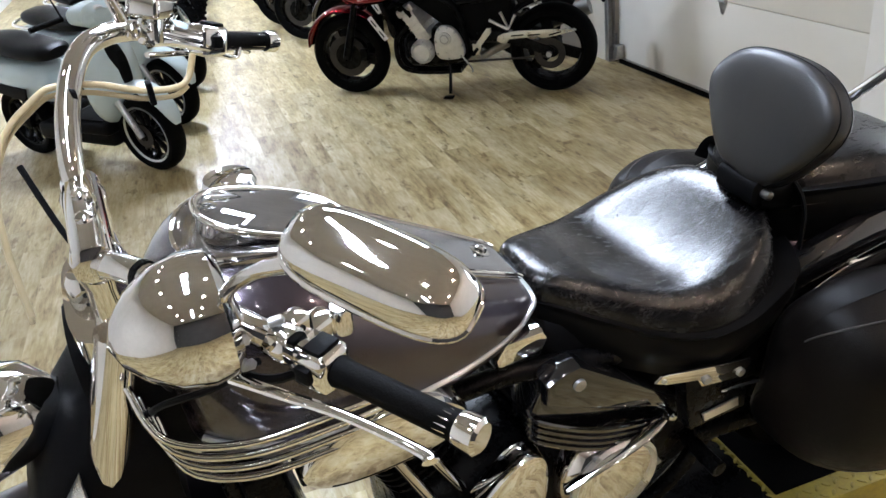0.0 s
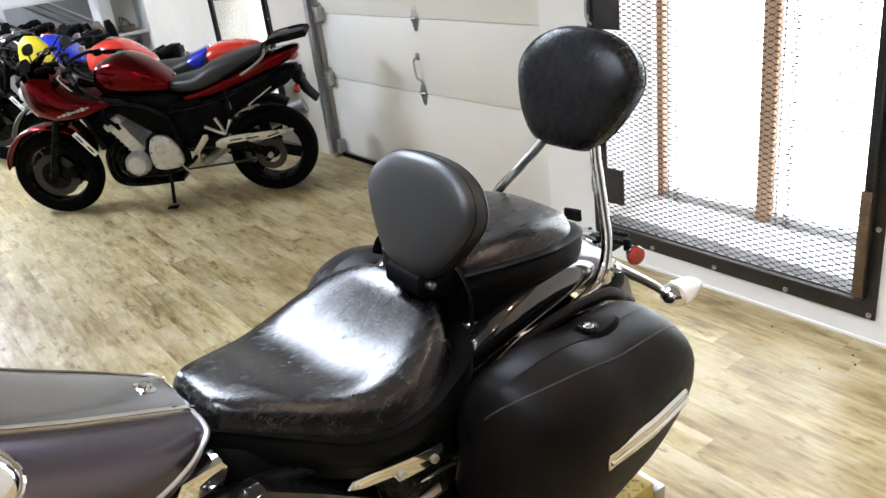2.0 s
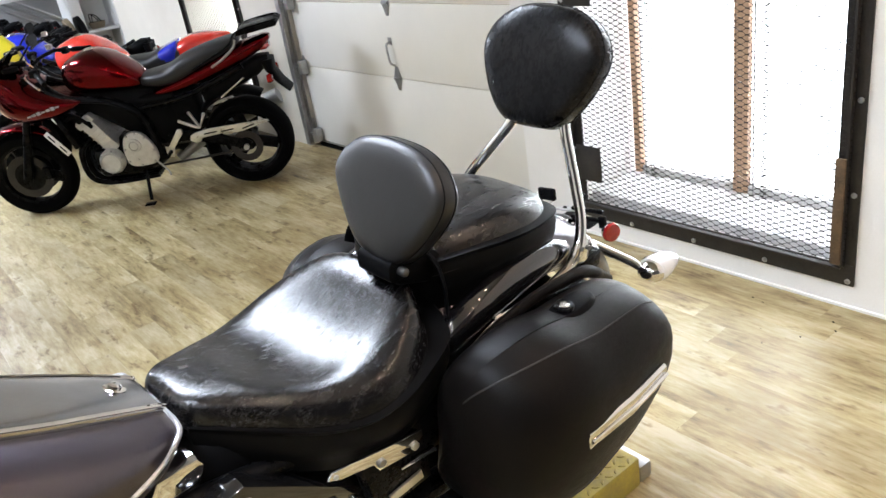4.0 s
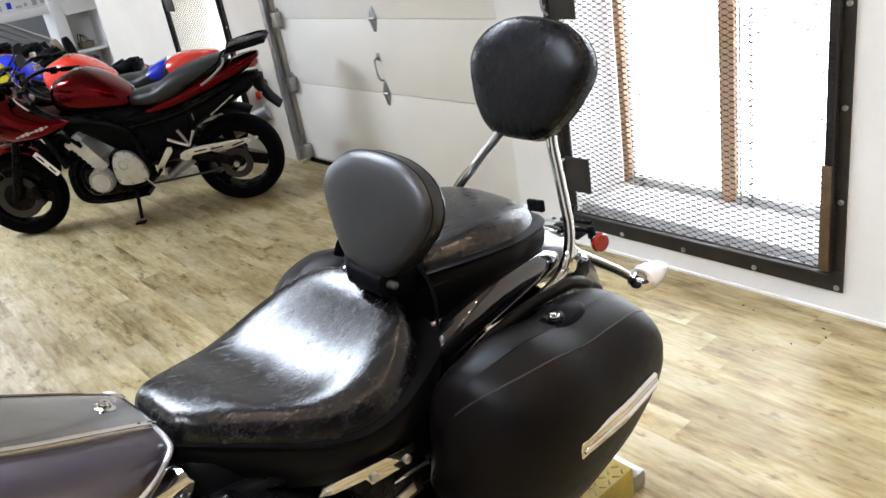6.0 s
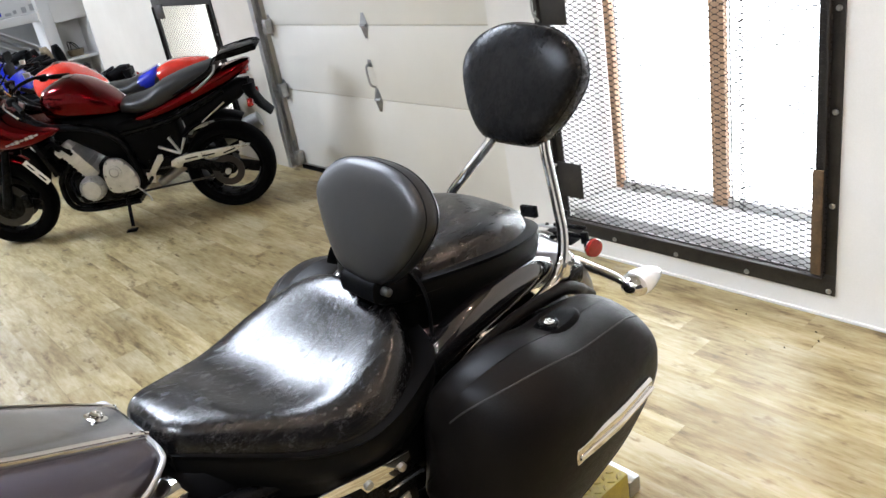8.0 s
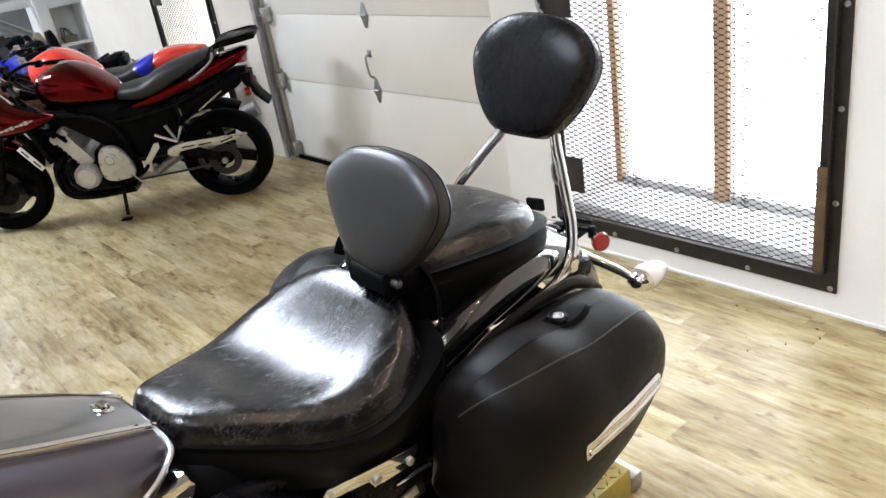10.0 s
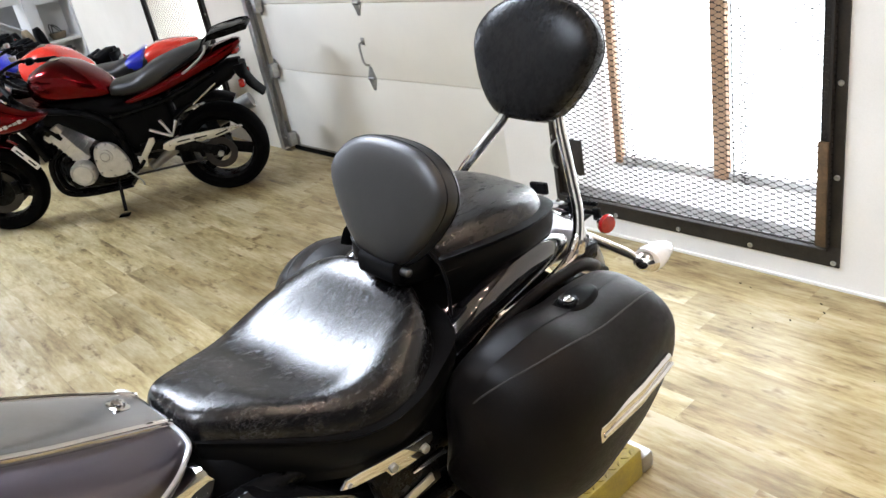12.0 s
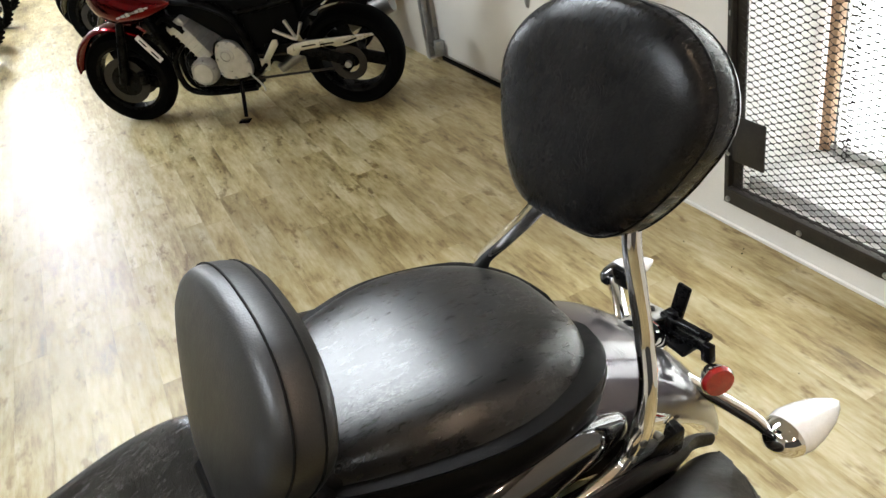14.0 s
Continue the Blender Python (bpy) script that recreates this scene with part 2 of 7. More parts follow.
GRIP = surf("grip_rubber", (0.0015, 0.0015, 0.0015), (0.004, 0.0038, 0.0036), (0.5, 0.65), scale=30, fine=260, bump=0.4, spec=0.05)
SEAT = leather("black_seat_vinyl", (0.0018, 0.0018, 0.002), (0.004, 0.0038, 0.004), (0.10, 0.33), 0.075, 0.9, 0.46, 0.16)
PAD = leather("black_pad_vinyl", (0.0025, 0.0025, 0.0026), (0.005, 0.005, 0.0052), (0.32, 0.44), 0.04, 0.10, 0.10)
WORNPAD = leather("worn_black_pad_vinyl", (0.003, 0.003, 0.0032), (0.006, 0.006, 0.0063), (0.25, 0.30), 0.010, 0.22, 0.15)
BAG = leather("black_saddlebag_leather", (0.0026, 0.0021, 0.0019), (0.0055, 0.0043, 0.0037), (0.36, 0.50), 0.05, 0.12, 0.11)
# a little paler and more reflective than the other pad vinyls
RPAD = leather("rider_pad_vinyl", (0.004, 0.004, 0.0042), (0.008, 0.0078, 0.008), (0.38, 0.46), 0.012, 0.10, 0.56)
PSEAT = leather("worn_seat_vinyl", (0.0028, 0.0026, 0.0025), (0.006, 0.0054, 0.005), (0.25, 0.33), 0.02, 0.9, 0.46, 0.10)
SKIRTVINYL = leather("matt_black_vinyl", (0.0018, 0.0018, 0.0019), (0.004, 0.0038, 0.0038), (0.40, 0.52), 0.03, 0.05, 0.10)
BIKESEAT = leather("grained_bike_seat_vinyl", (0.006, 0.006, 0.0065), (0.013, 0.013, 0.0135), (0.40, 0.52), 0.03, 0.05, 0.45)
BAGTHREAD = surf("dark_thread", (0.016, 0.014, 0.012), (0.03, 0.026, 0.022), (0.6, 0.7))
PLUM = surf("plum_grey_metallic", (0.036, 0.028, 0.036), (0.058, 0.048, 0.058), (0.24, 0.32), metal=0.75, scale=4, fine=900, bump=0.0, coat=1.0)
MAROON = surf("deep_red_metallic", (0.085, 0.0005, 0.0014), (0.12, 0.0009, 0.0024), (0.15, 0.21), metal=1.0, scale=5, fine=900, bump=0.0, coat=0.22, spec=0.3)
RED = surf("bright_red_paint", (0.62, 0.028, 0.016), (0.72, 0.04, 0.022), (0.22, 0.3), scale=5, fine=500, bump=0.0, coat=0.8)
BLUE = surf("deep_blue_paint", (0.012, 0.022, 0.42), (0.02, 0.035, 0.55), (0.22, 0.3), scale=5, fine=500, bump=0.0, coat=0.8)
ORANGE = surf("orange_paint", (0.72, 0.17, 0.015), (0.82, 0.23, 0.022), (0.25, 0.33), scale=5, fine=500, bump=0.0, coat=0.7)
MINT = surf("pale_mint_paint", (0.44, 0.53, 0.54), (0.52, 0.60, 0.61), (0.25, 0.33), scale=5, fine=500, bump=0.0, coat=0.7)
TEAL = surf("teal_paint", (0.03, 0.24, 0.26), (0.05, 0.31, 0.33), (0.25, 0.35), scale=5, fine=500, bump=0.0, coat=0.6)
IVORY = surf("white_bike_paint", (0.72, 0.72, 0.71), (0.8, 0.8, 0.79), (0.22, 0.3), scale=5, fine=500, bump=0.0, coat=0.7)
# pale metal instead of glass: the dial's bright reflection is in its colour
DIALGLARE = surf("dial_glare", (0.30, 0.30, 0.30), (0.42, 0.42, 0.42), (0.05, 0.08), metal=0.9, scale=20, fine=200, bump=0.0, coat=1.0)
SILVER = surf("silver_paint", (0.40, 0.41, 0.42), (0.50, 0.51, 0.52), (0.25, 0.35), metal=0.7, scale=5, fine=700, bump=0.0, coat=0.7)
BLACK_PAINT = surf("gloss_black_paint", (0.003, 0.003, 0.0034), (0.006, 0.006, 0.0065), (0.06, 0.12), scale=5, fine=500, bump=0.0, coat=1.0)
YELLOW = surf("yellow_plastic_cover", (0.56, 0.47, 0.012), (0.68, 0.58, 0.02), (0.35, 0.5), scale=14, fine=120, bump=0.1)
LIFT_YELLOW = surf("worn_yellow_deck_paint", (0.26, 0.215, 0.05), (0.46, 0.37, 0.05), (0.45, 0.6), scale=12, fine=90, bump=0.2)
REDLENS = surf("red_lens", (0.22, 0.006, 0.005), (0.34, 0.01, 0.008), (0.12, 0.2), scale=60, fine=300, bump=0.2, coat=1.0)
CLEARLENS = surf("frosted_clear_lens", (0.62, 0.61, 0.59), (0.72, 0.71, 0.69), (0.15, 0.25), scale=60, fine=300, bump=0.2, coat=1.0)
TIMBER = surf("bare_timber", (0.40, 0.24, 0.14), (0.56, 0.38, 0.25), (0.6, 0.75), scale=9, fine=90, bump=0.3, stretch=(1, 1, 0.15))
CONCRETE = surf("grey_concrete_sill", (0.44, 0.435, 0.425), (0.82, 0.81, 0.79), (0.75, 0.9), scale=11, fine=140, bump=0.4)
HOSE = surf("yellowed_hose", (0.44, 0.36, 0.2), (0.55, 0.46, 0.28), (0.3, 0.4), scale=14, fine=120, bump=0.1)
TAN = surf("tan_leather", (0.14, 0.105, 0.06), (0.24, 0.19, 0.12), (0.45, 0.6), scale=14, fine=160, bump=0.3)
GREYFAR = surf("grey_far_paint", (0.3, 0.31, 0.31), (0.42, 0.42, 0.42), (0.6, 0.7), scale=2, fine=80, bump=0.1)
DARK = surf("dark_opening", (0.012, 0.012, 0.013), (0.025, 0.025, 0.026), (0.7, 0.8), scale=3, fine=60, bump=0.1)
DAYLIGHT = glow("overcast_daylight", (1.0, 1.0, 1.0), 4.2)
SCREEN = glass("clear_screen", (0.92, 0.95, 0.95), 0.05)

# ---- mesh tools ----


def smooth_line(pts, steps=6, closed=False):
    """Catmull-Rom through the points."""
    pts = [Vector(p) for p in pts]
    n, out = len(pts), []
    for i in range(n if closed else n - 1):
        if closed:
            a, b, c, d = pts[i - 1], pts[i], pts[(i + 1) % n], pts[(i + 2) % n]
        else:
            a, b, c, d = pts[max(i - 1, 0)], pts[i], pts[i + 1], pts[min(i + 2, n - 1)]
        for k in range(steps):
            t = k / steps
            out.append(0.5 * (2 * b + (c - a) * t + (2 * a - 5 * b + 4 * c - d) * t * t + (3 * b - a - 3 * c + d) * t ** 3))
    if not closed:
        out.append(pts[-1])
    return out


def loft(rings, caps=True, closed=False):
    bm = bmesh.new()
    vs = [[bm.verts.new(p) for p in r] for r in rings]
    n = len(vs[0])
    pairs = list(zip(vs, vs[1:])) + ([(vs[-1], vs[0])] if closed else [])
    for a, b in pairs:
        for i in range(n):
            bm.faces.new((a[i], a[(i + 1) % n], b[(i + 1) % n], b[i]))
    if caps and not closed:
        for r in (vs[0], vs[-1]):
            c = bm.verts.new(sum((v.co for v in r), Vector()) / n)
            for i in range(n):
                bm.faces.new((r[i], r[(i + 1) % n], c))
    bmesh.ops.recalc_face_normals(bm, faces=bm.faces)
    return bm


def tube(pts, r, seg=10, steps=6, straight=False, flat=1.0, closed=False):
    """A round (or flattened) bar along the points; r one radius or one for each point."""
    line = [Vector(p) for p in pts] if straight else smooth_line(pts, steps, closed)
    n = len(line)
    rad = [r] * n if isinstance(r, (int, float)) else [float(np.interp(i / (n - 1) * (len(r) - 1), range(len(r)), r)) for i in range(n)]
    rings, side = [], None
    for i, p in enumerate(line):
        if closed:
            d = (line[(i + 1) % n] - line[i - 1]).normalized()
        else:
            d = (line[min(i + 1, n - 1)] - line[max(i - 1, 0)]).normalized()
        if side is None:
            side = d.orthogonal().normalized() if abs(d.z) > 0.95 else d.cross(Vector((0, 0, 1))).normalized()
        side = (side - d * side.dot(d)).normalized()
        up = side.cross(d)
        rings.append([p + rad[i] * (math.cos(a) * side + flat * math.sin(a) * up) for a in (2 * math.pi * k / seg for k in range(seg))])
    return loft(rings, not closed, closed)


def lathe(profile, seg=24, axis="Y", at=(0, 0, 0), closed=False):
    """Profile of (radius, along) turned about an axis through at."""
    rings = []
    for r, h in profile:
        ring = []
        for k in range(seg):
            a = 2 * math.pi * k / seg
            c, s = r * math.cos(a), r * math.sin(a)
            p = {"Y": (c, h, s), "Z": (c, s, h), "X": (h, c, s)}[axis]
            ring.append(Vector(p) + Vector(at))
        rings.append(ring)
    return loft(rings, not closed, closed)


def box(sx, sy, sz, at=(0, 0, 0), bevel=0.004, seg=2, turn=(0, 0, 0)):
    bm = bmesh.new()
    bmesh.ops.create_cube(bm, size=1)
    bmesh.ops.scale(bm, vec=(sx, sy, sz), verts=bm.verts)
    if bevel:
        bmesh.ops.bevel(bm, geom=bm.edges[:], offset=min(bevel, 0.45 * min(sx, sy, sz)), segments=seg, affect="EDGES", profile=0.5)
    bm.transform(pose(*at, *turn))
    return bm


def prism(outline, y0, y1, bevel=0.004, round_steps=0):
    """An outline in x and z given depth from y0 to y1, with rounded edges."""
    pts = [(x, 0, z) for x, z in outline]
    if round_steps:
        pts = smooth_line(pts, round_steps, True)
    bm = bmesh.new()
    f = bm.faces.new([bm.verts.new((p[0], y0, p[2])) for p in pts])
    g = bmesh.ops.extrude_face_region(bm, geom=[f])
    bmesh.ops.translate(bm, vec=(0, y1 - y0, 0), verts=[v for v in g["geom"] if isinstance(v, bmesh.types.BMVert)])
    bmesh.ops.recalc_face_normals(bm, faces=bm.faces)
    if bevel:
        edges = [e for e in bm.edges if abs(e.verts[0].co.y - e.verts[1].co.y) < 1e-6]
        bmesh.ops.bevel(bm, geom=edges, offset=bevel, segments=2, affect="EDGES", profile=0.5)
    return bm


def superring(plane, at, a, b, n=2.5, seg=28, tilt=0.0, k=1.0):
    """A rounded-box ring. plane: 'yz' (normal x), 'xy' or 'xz'. k narrows the lower half."""
    ring = []
    for i in range(seg):
        t = 2 * math.pi * i / seg
        c, s = math.cos(t), math.sin(t)
        u = a * math.copysign(abs(c) ** (2 / n), c)
        v = b * math.copysign(abs(s) ** (2 / n), s)
        if v < 0:
            u *= 1 + (k - 1) * (-v / b)
        u, v = u * math.cos(tilt) - v * math.sin(tilt), u * math.sin(tilt) + v * math.cos(tilt)
        p = {"yz": (0, u, v), "xy": (u, v, 0), "xz": (u, 0, v)}[plane]
        ring.append(Vector(at) + Vector(p))
    return ring


def join(*bms):
    out = bmesh.new()
    for b in bms:
        me = bpy.data.meshes.new("tmp")
        b.to_mesh(me)
        out.from_mesh(me)
        bpy.data.meshes.remove(me)
        b.free()
    return out


def moved(bm, m):
    bm.transform(m)
    return bm


def mesh_from(name, bm, mat, sharp=38):
    me = bpy.data.meshes.new(name)
    bm.to_mesh(me)
    bm.free()
    me.materials.append(mat)
    me.polygons.foreach_set("use_smooth", [True] * len(me.polygons))
    me.set_sharp_from_angle(angle=radians(sharp))
    return me


def part(name, bm, mat, parent=None, label="", sharp=38):
    ob = new(name, mesh_from(name, bm, mat, sharp))
    if parent:
        ob.parent = parent
    return tagged(ob, label) if label else ob


def thing(name, m, label, category, group=""):
    ob = new(name)
    ob.matrix_world = m
    ob.empty_display_size = 0.1
    return tagged(ob, label, category, group)


def structure(name, bm, mat, label="", category=""):
    return tagged(part(name, bm, mat), label, category, "", "structure")

# ---- the room ----
WALL, DOORX = 2.28, 2.40          # inner faces of the gate wall and of the garage door
LEFT, NEAR, FAR, TOP = -3.1, -3.2, 17.5, 3.15


def block(x0, x1, y0, y1, z0, z1, bevel=0.0):
    return box(x1 - x0, y1 - y0, z1 - z0, ((x0 + x1) / 2, (y0 + y1) / 2, (z0 + z1) / 2), bevel)


structure("floor", join(block(LEFT - 0.2, 2.84, NEAR - 0.2, 9.4, -0.12, -0.006), block(LEFT - 0.2, 5.5, 9.401, FAR + 0.2, -0.12, -0.006)), GROUT, "wooden plank floor with dark joints", "floor")
structure("ceiling", block(LEFT - 0.2, 5.5, NEAR - 0.2, FAR + 0.2, TOP, TOP + 0.12), GREYCEIL, "beige painted ceiling", "ceiling")
structure("wall_west", block(LEFT - 0.15, LEFT, NEAR, FAR, 0, TOP), WHITE, "white painted wall", "wall")
# south wall is out of view; kept dark so black vinyl reflects little
structure("wall_south", block(LEFT - 0.15, 3.2, NEAR - 0.15, NEAR, 0, TOP), DARKWALL, "plain unseen closing wall, kept dark", "wall")
structure("wall_north", block(LEFT - 0.15, 5.4, FAR, FAR + 0.15, 0, TOP), GREYFAR, "grey far wall", "wall")

# gate wall: sill, head and flanks round the opening
GY0, GY1, GZ0, GZ1 = 1.66, 2.93, 0.14, 2.02
east = [
    block(WALL, 2.82, NEAR, GY0, 0, TOP),
    block(WALL, 2.82, GY1, 3.29, 0, TOP),
    block(WALL, 2.82, GY0, GY1, GZ1, TOP),
    block(WALL, 2.82, GY0, GY1, 0, GZ0),
]
structure("wall_east", join(*east), WHITE, "white painted wall round a gated window", "wall")
structure("window_sill", block(WALL + 0.07, 2.80, GY0 + 0.002, GY1 - 0.002, GZ0, GZ0 + 0.05, 0.006), CONCRETE, "grey stained concrete ledge behind the mesh", "sill")
# garage door surround
structure("wall_door_head", block(DOORX + 0.06, 2.82, 3.29, 5.72, 2.16, TOP), WHITE, "white wall over the garage door", "wall")
HY0, HY1, HZ0, HZ1 = 6.42, 7.50, 0.35, 1.27
east2 = [
    block(DOORX - 0.04, 2.82, 5.74, HY0, 0, TOP),
    block(DOORX - 0.04, 2.82, HY1, 9.40, 0, TOP),
    block(DOORX - 0.04, 2.82, HY0, HY1, HZ1, TOP),
    block(DOORX - 0.04, 2.82, HY0, HY1, 0, HZ0),
]
structure("wall_east_far", join(*east2), CREAM, "cream painted wall with a gated window", "wall")
structure("baseboard", block(WALL - 0.012, WALL, NEAR, 3.29, 0.0, 0.012, 0.002), WHITE, "white strip at the wall's foot", "trim")

# bright overcast day outside
structure("backdrop", block(4.6, 4.62, -1.5, 9.2, -4.0, 4.5), DAYLIGHT, "white overcast daylight outside", "backdrop")


def expanded_mesh(y0, y1, z0, z1, x, dy, dz, wire):
    """Expanded metal: zigzag strands that meet in diamonds, as one mesh of thin flat bars."""
    verts, faces = [], []

    def bar(a, b, wire=wire):
        n = len(verts)
        d = (b - a).normalized()
        s = Vector((0, -d.z, d.y)) * wire
        o = Vector((wire * 0.6, 0, 0))
        for p in (a, b):
            verts.extend([p - s - o, p + s - o, p + s + o, p - s + o])
        for k in range(4):
            faces.append((n + k, n + (k + 1) % 4, n + 4 + (k + 1) % 4, n + 4 + k))

    rows, cols = int((z1 - z0) / dz), int((y1 - y0) / dy)
    for r in range(rows):
        for c in range(cols):
            ya, yb, ym = y0 + c * dy, y0 + (c + 1) * dy, y0 + (c + 0.5) * dy
            za, zm = z0 + r * dz, z0 + (r + 0.5) * dz
            bar(Vector((x, ya, za)), Vector((x, ym, zm)))
            bar(Vector((x, ym, zm)), Vector((x, yb, za)))
            bar(Vector((x, ya, za + dz)), Vector((x, ym, zm)))
            bar(Vector((x, ym, zm)), Vector((x, yb, za + dz)))
            for yy, zz in ((ya, za), (ym, zm)):
                bar(Vector((x, yy - 0.008, zz)), Vector((x, yy + 0.008, zz)), 0.0021)
    me = bpy.data.meshes.new("wire_mesh")
    me.from_pydata(verts, [], faces)
    bm = bmesh.new()
    bm.from_mesh(me)
    bpy.data.meshes.remove(me)
    return bm


def mesh_gate(name, y0, y1, z0, z1, x, label, bolts, dy=0.052, dz=0.0235):
    """A dark steel security gate of angle bars with expanded metal, bolted to the wall face x."""
    g = thing(name, pose(0, 0, 0), label, "security gate", "mesh gates")
    w = 0.085
    for a, b, c, d in ((y0, y1, z0, z0 + w), (y0, y1, z1 - w, z1), (y0, y0 + w, z0 + w, z1 - w), (y1 - w, y1, z0 + w, z1 - w)):
        if a == y0 and b == y0 + w and bolts[1] > 4:
            part("frame_bar", block(x - 0.010, x - 0.001, a, a + 0.050, c, d, 0.002), RUSTY, g)
            part("frame_bar", block(x - 0.010, x - 0.001, a + 0.058, b, c, d, 0.002), RUSTY, g)
            tab = mesh_from("slit_tab", block(-0.007, -0.003, 0.0505, 0.0575, 0.0, 0.014), RUSTY)
            for k in range(int((d - c) / 0.031)):
                o = new("slit_tab", tab)
                o.parent = g
                o.matrix_basis = pose(x, a, c + 0.031 * k)
            part("hinge_leaf", block(x - 0.046, x - 0.037, a + 0.040, a + 0.078, c + 0.01, c + 0.42, 0.003), RUST, g, "brown rusted hinge leaf")
            continue
        part("frame_bar", block(x - 0.010, x - 0.001, a, b, c, d, 0.002), RUSTY, g)
    for a, b, c, d in ((y0 + w * 0.45, y0 + w * 0.55, z0 + w, z1 - w), (y1 - w * 0.55, y1 - w * 0.45, z0 + w, z1 - w)):
        part("angle_flange", block(x - 0.036, x - 0.0105, a, b, c, d, 0.002), RUSTY, g)
    part("angle_flange", block(x - 0.036, x - 0.0105, y0 + w * 0.5, y1 - w * 0.5, z0 + w * 0.85, z0 + w * 0.95, 0.002), RUSTY, g)
    part("wire_mesh", expanded_mesh(y0 + w * 0.5, y1 - w * 0.5, z0 + w * 0.9, z1 - w * 0.8, x - 0.022, dy, dz, 0.0008), RUSTY, g, "dark expanded metal mesh", 10)
    bolt = mesh_from("bolt", lathe([(0.011, 0.0), (0.011, -0.003), (0.008, -0.007), (0.0, -0.008)], 10, "X"), STEEL)
    for i in range(bolts[0]):
        o = new("bolt", bolt)
        o.parent = g
        o.matrix_basis = pose(x - 0.010, y0 + 0.022 + i * (y1 - y0 - 0.044) / (bolts[0] - 1), z0 + 0.018)
    for side in (y0 + 0.02, y1 - 0.02):
        for i in range(1, bolts[1]):
            o = new("bolt", bolt)
            o.parent = g
            o.matrix_basis = pose(x - 0.010, side, z0 + 0.018 + i * 0.345)
    return g


gate = mesh_gate("security_gate", 1.615, 2.975, 0.095, 2.06, WALL, "dark rusty steel gate with diamond wire mesh over the window", (5, 6))
for z0 in (0.30, 1.10):
    part("lock_plate", block(WALL - 0.043, WALL - 0.037, 2.76, 2.905, z0, z0 + 0.17, 0.002), RUSTY, gate)
    part("latch", tube([(WALL - 0.05, 2.90, z0 + 0.16), (WALL - 0.06, 2.93, z0 + 0.12), (WALL - 0.06, 2.93, z0 + 0.05), (WALL - 0.05, 2.91, z0 + 0.02)], 0.006, 8), STEEL, gate)
gate2 = mesh_gate("security_gate", 6.38, 7.55, 0.30, 1.32, DOORX - 0.04, "dark steel gate with wire mesh over the far window", (4, 3), 0.05, 0.03)
part("lock_plate", block(DOORX - 0.09, DOORX - 0.082, 7.24, 7.42, 1.14, 1.26, 0.002), RUSTY, gate2)

# timber and panes in the window behind the gate
win = tagged(new("window_1"), "window of white panes between bare timber posts", "window", "", "structure")
for y, half in ((1.69, 0.035), (2.32, 0.035), (2.888, 0.018)):
    part("timber_post", block(2.66, 2.698, y - half, y + half, GZ0 + 0.05, GZ1, 0.004), TIMBER, win)
part("window_frame", block(2.67, 2.73, 1.725, 2.285, GZ0 + 0.05, GZ0 + 0.085, 0.003), CONCRETE, win)
part("window_frame", block(2.67, 2.73, 2.355, 2.865, GZ0 + 0.05, GZ0 + 0.085, 0.003), CONCRETE, win)
for y0, y1 in ((1.725, 2.285), (2.355, 2.865)):
    p = part("pane", block(2.70, 2.704, y0, y1, GZ0 + 0.085, GZ1), SCREEN, win, "clear pane against the white day")
    p.visible_shadow = False
for y in (2.250, 2.83):
    part("wire_strip", expanded_mesh(y - 0.062, y - 0.008, GZ0 + 0.05, GZ1, 2.645, 0.027, 0.0235, 0.0010), RUSTY, win, "narrow strip of dark wire mesh", 10)
    part("rail", block(2.648, 2.658, y - 0.003, y + 0.003, GZ0 + 0.05, GZ1, 0.001), STEEL, win)
win2 = tagged(new("window_2"), "far window with white panes", "window", "", "structure")
p = part("pane", block(2.70, 2.704, HY0, HY1, HZ0, HZ1), SCREEN, win2)
p.visible_shadow = False
part("window_frame", block(2.66, 2.70, 6.80, 6.86, HZ0, HZ1, 0.003), IVORY, win2)

# ---- sectional garage door ----
gd = thing("garage_door", pose(0, 0, 0), "cream painted sectional garage door, closed", "garage door")
DY0, DY1 = 3.30, 5.66
edges = [0.045, 0.61, 1.065, 1.52, 1.975, 2.15]
for z0, z1 in zip(edges, edges[1:]):
    part("panel", block(DOORX, DOORX + 0.045, DY0, DY1, z0 + 0.0025, z1 - 0.0025, 0.003), DOORPAINT, gd)
    if z1 < edges[-1]:
        # added behind each joint to stop daylight leaking through the gap
        part("joint_light_stop", block(DOORX + 0.008, DOORX + 0.040, DY0 + 0.002, DY1 - 0.002, z1 - 0.0022, z1 + 0.0022, 0.0005), CREAM, gd)
part("bottom_seal", block(DOORX - 0.006, DOORX + 0.04, DY0, DY1, 0.0, 0.04, 0.008), RUBBER, gd, "black rubber seal at the door's foot")
part("bottom_rail", block(DOORX - 0.010, DOORX - 0.002, DY0, DY1, 0.040, 0.052, 0.002), STEEL, gd)


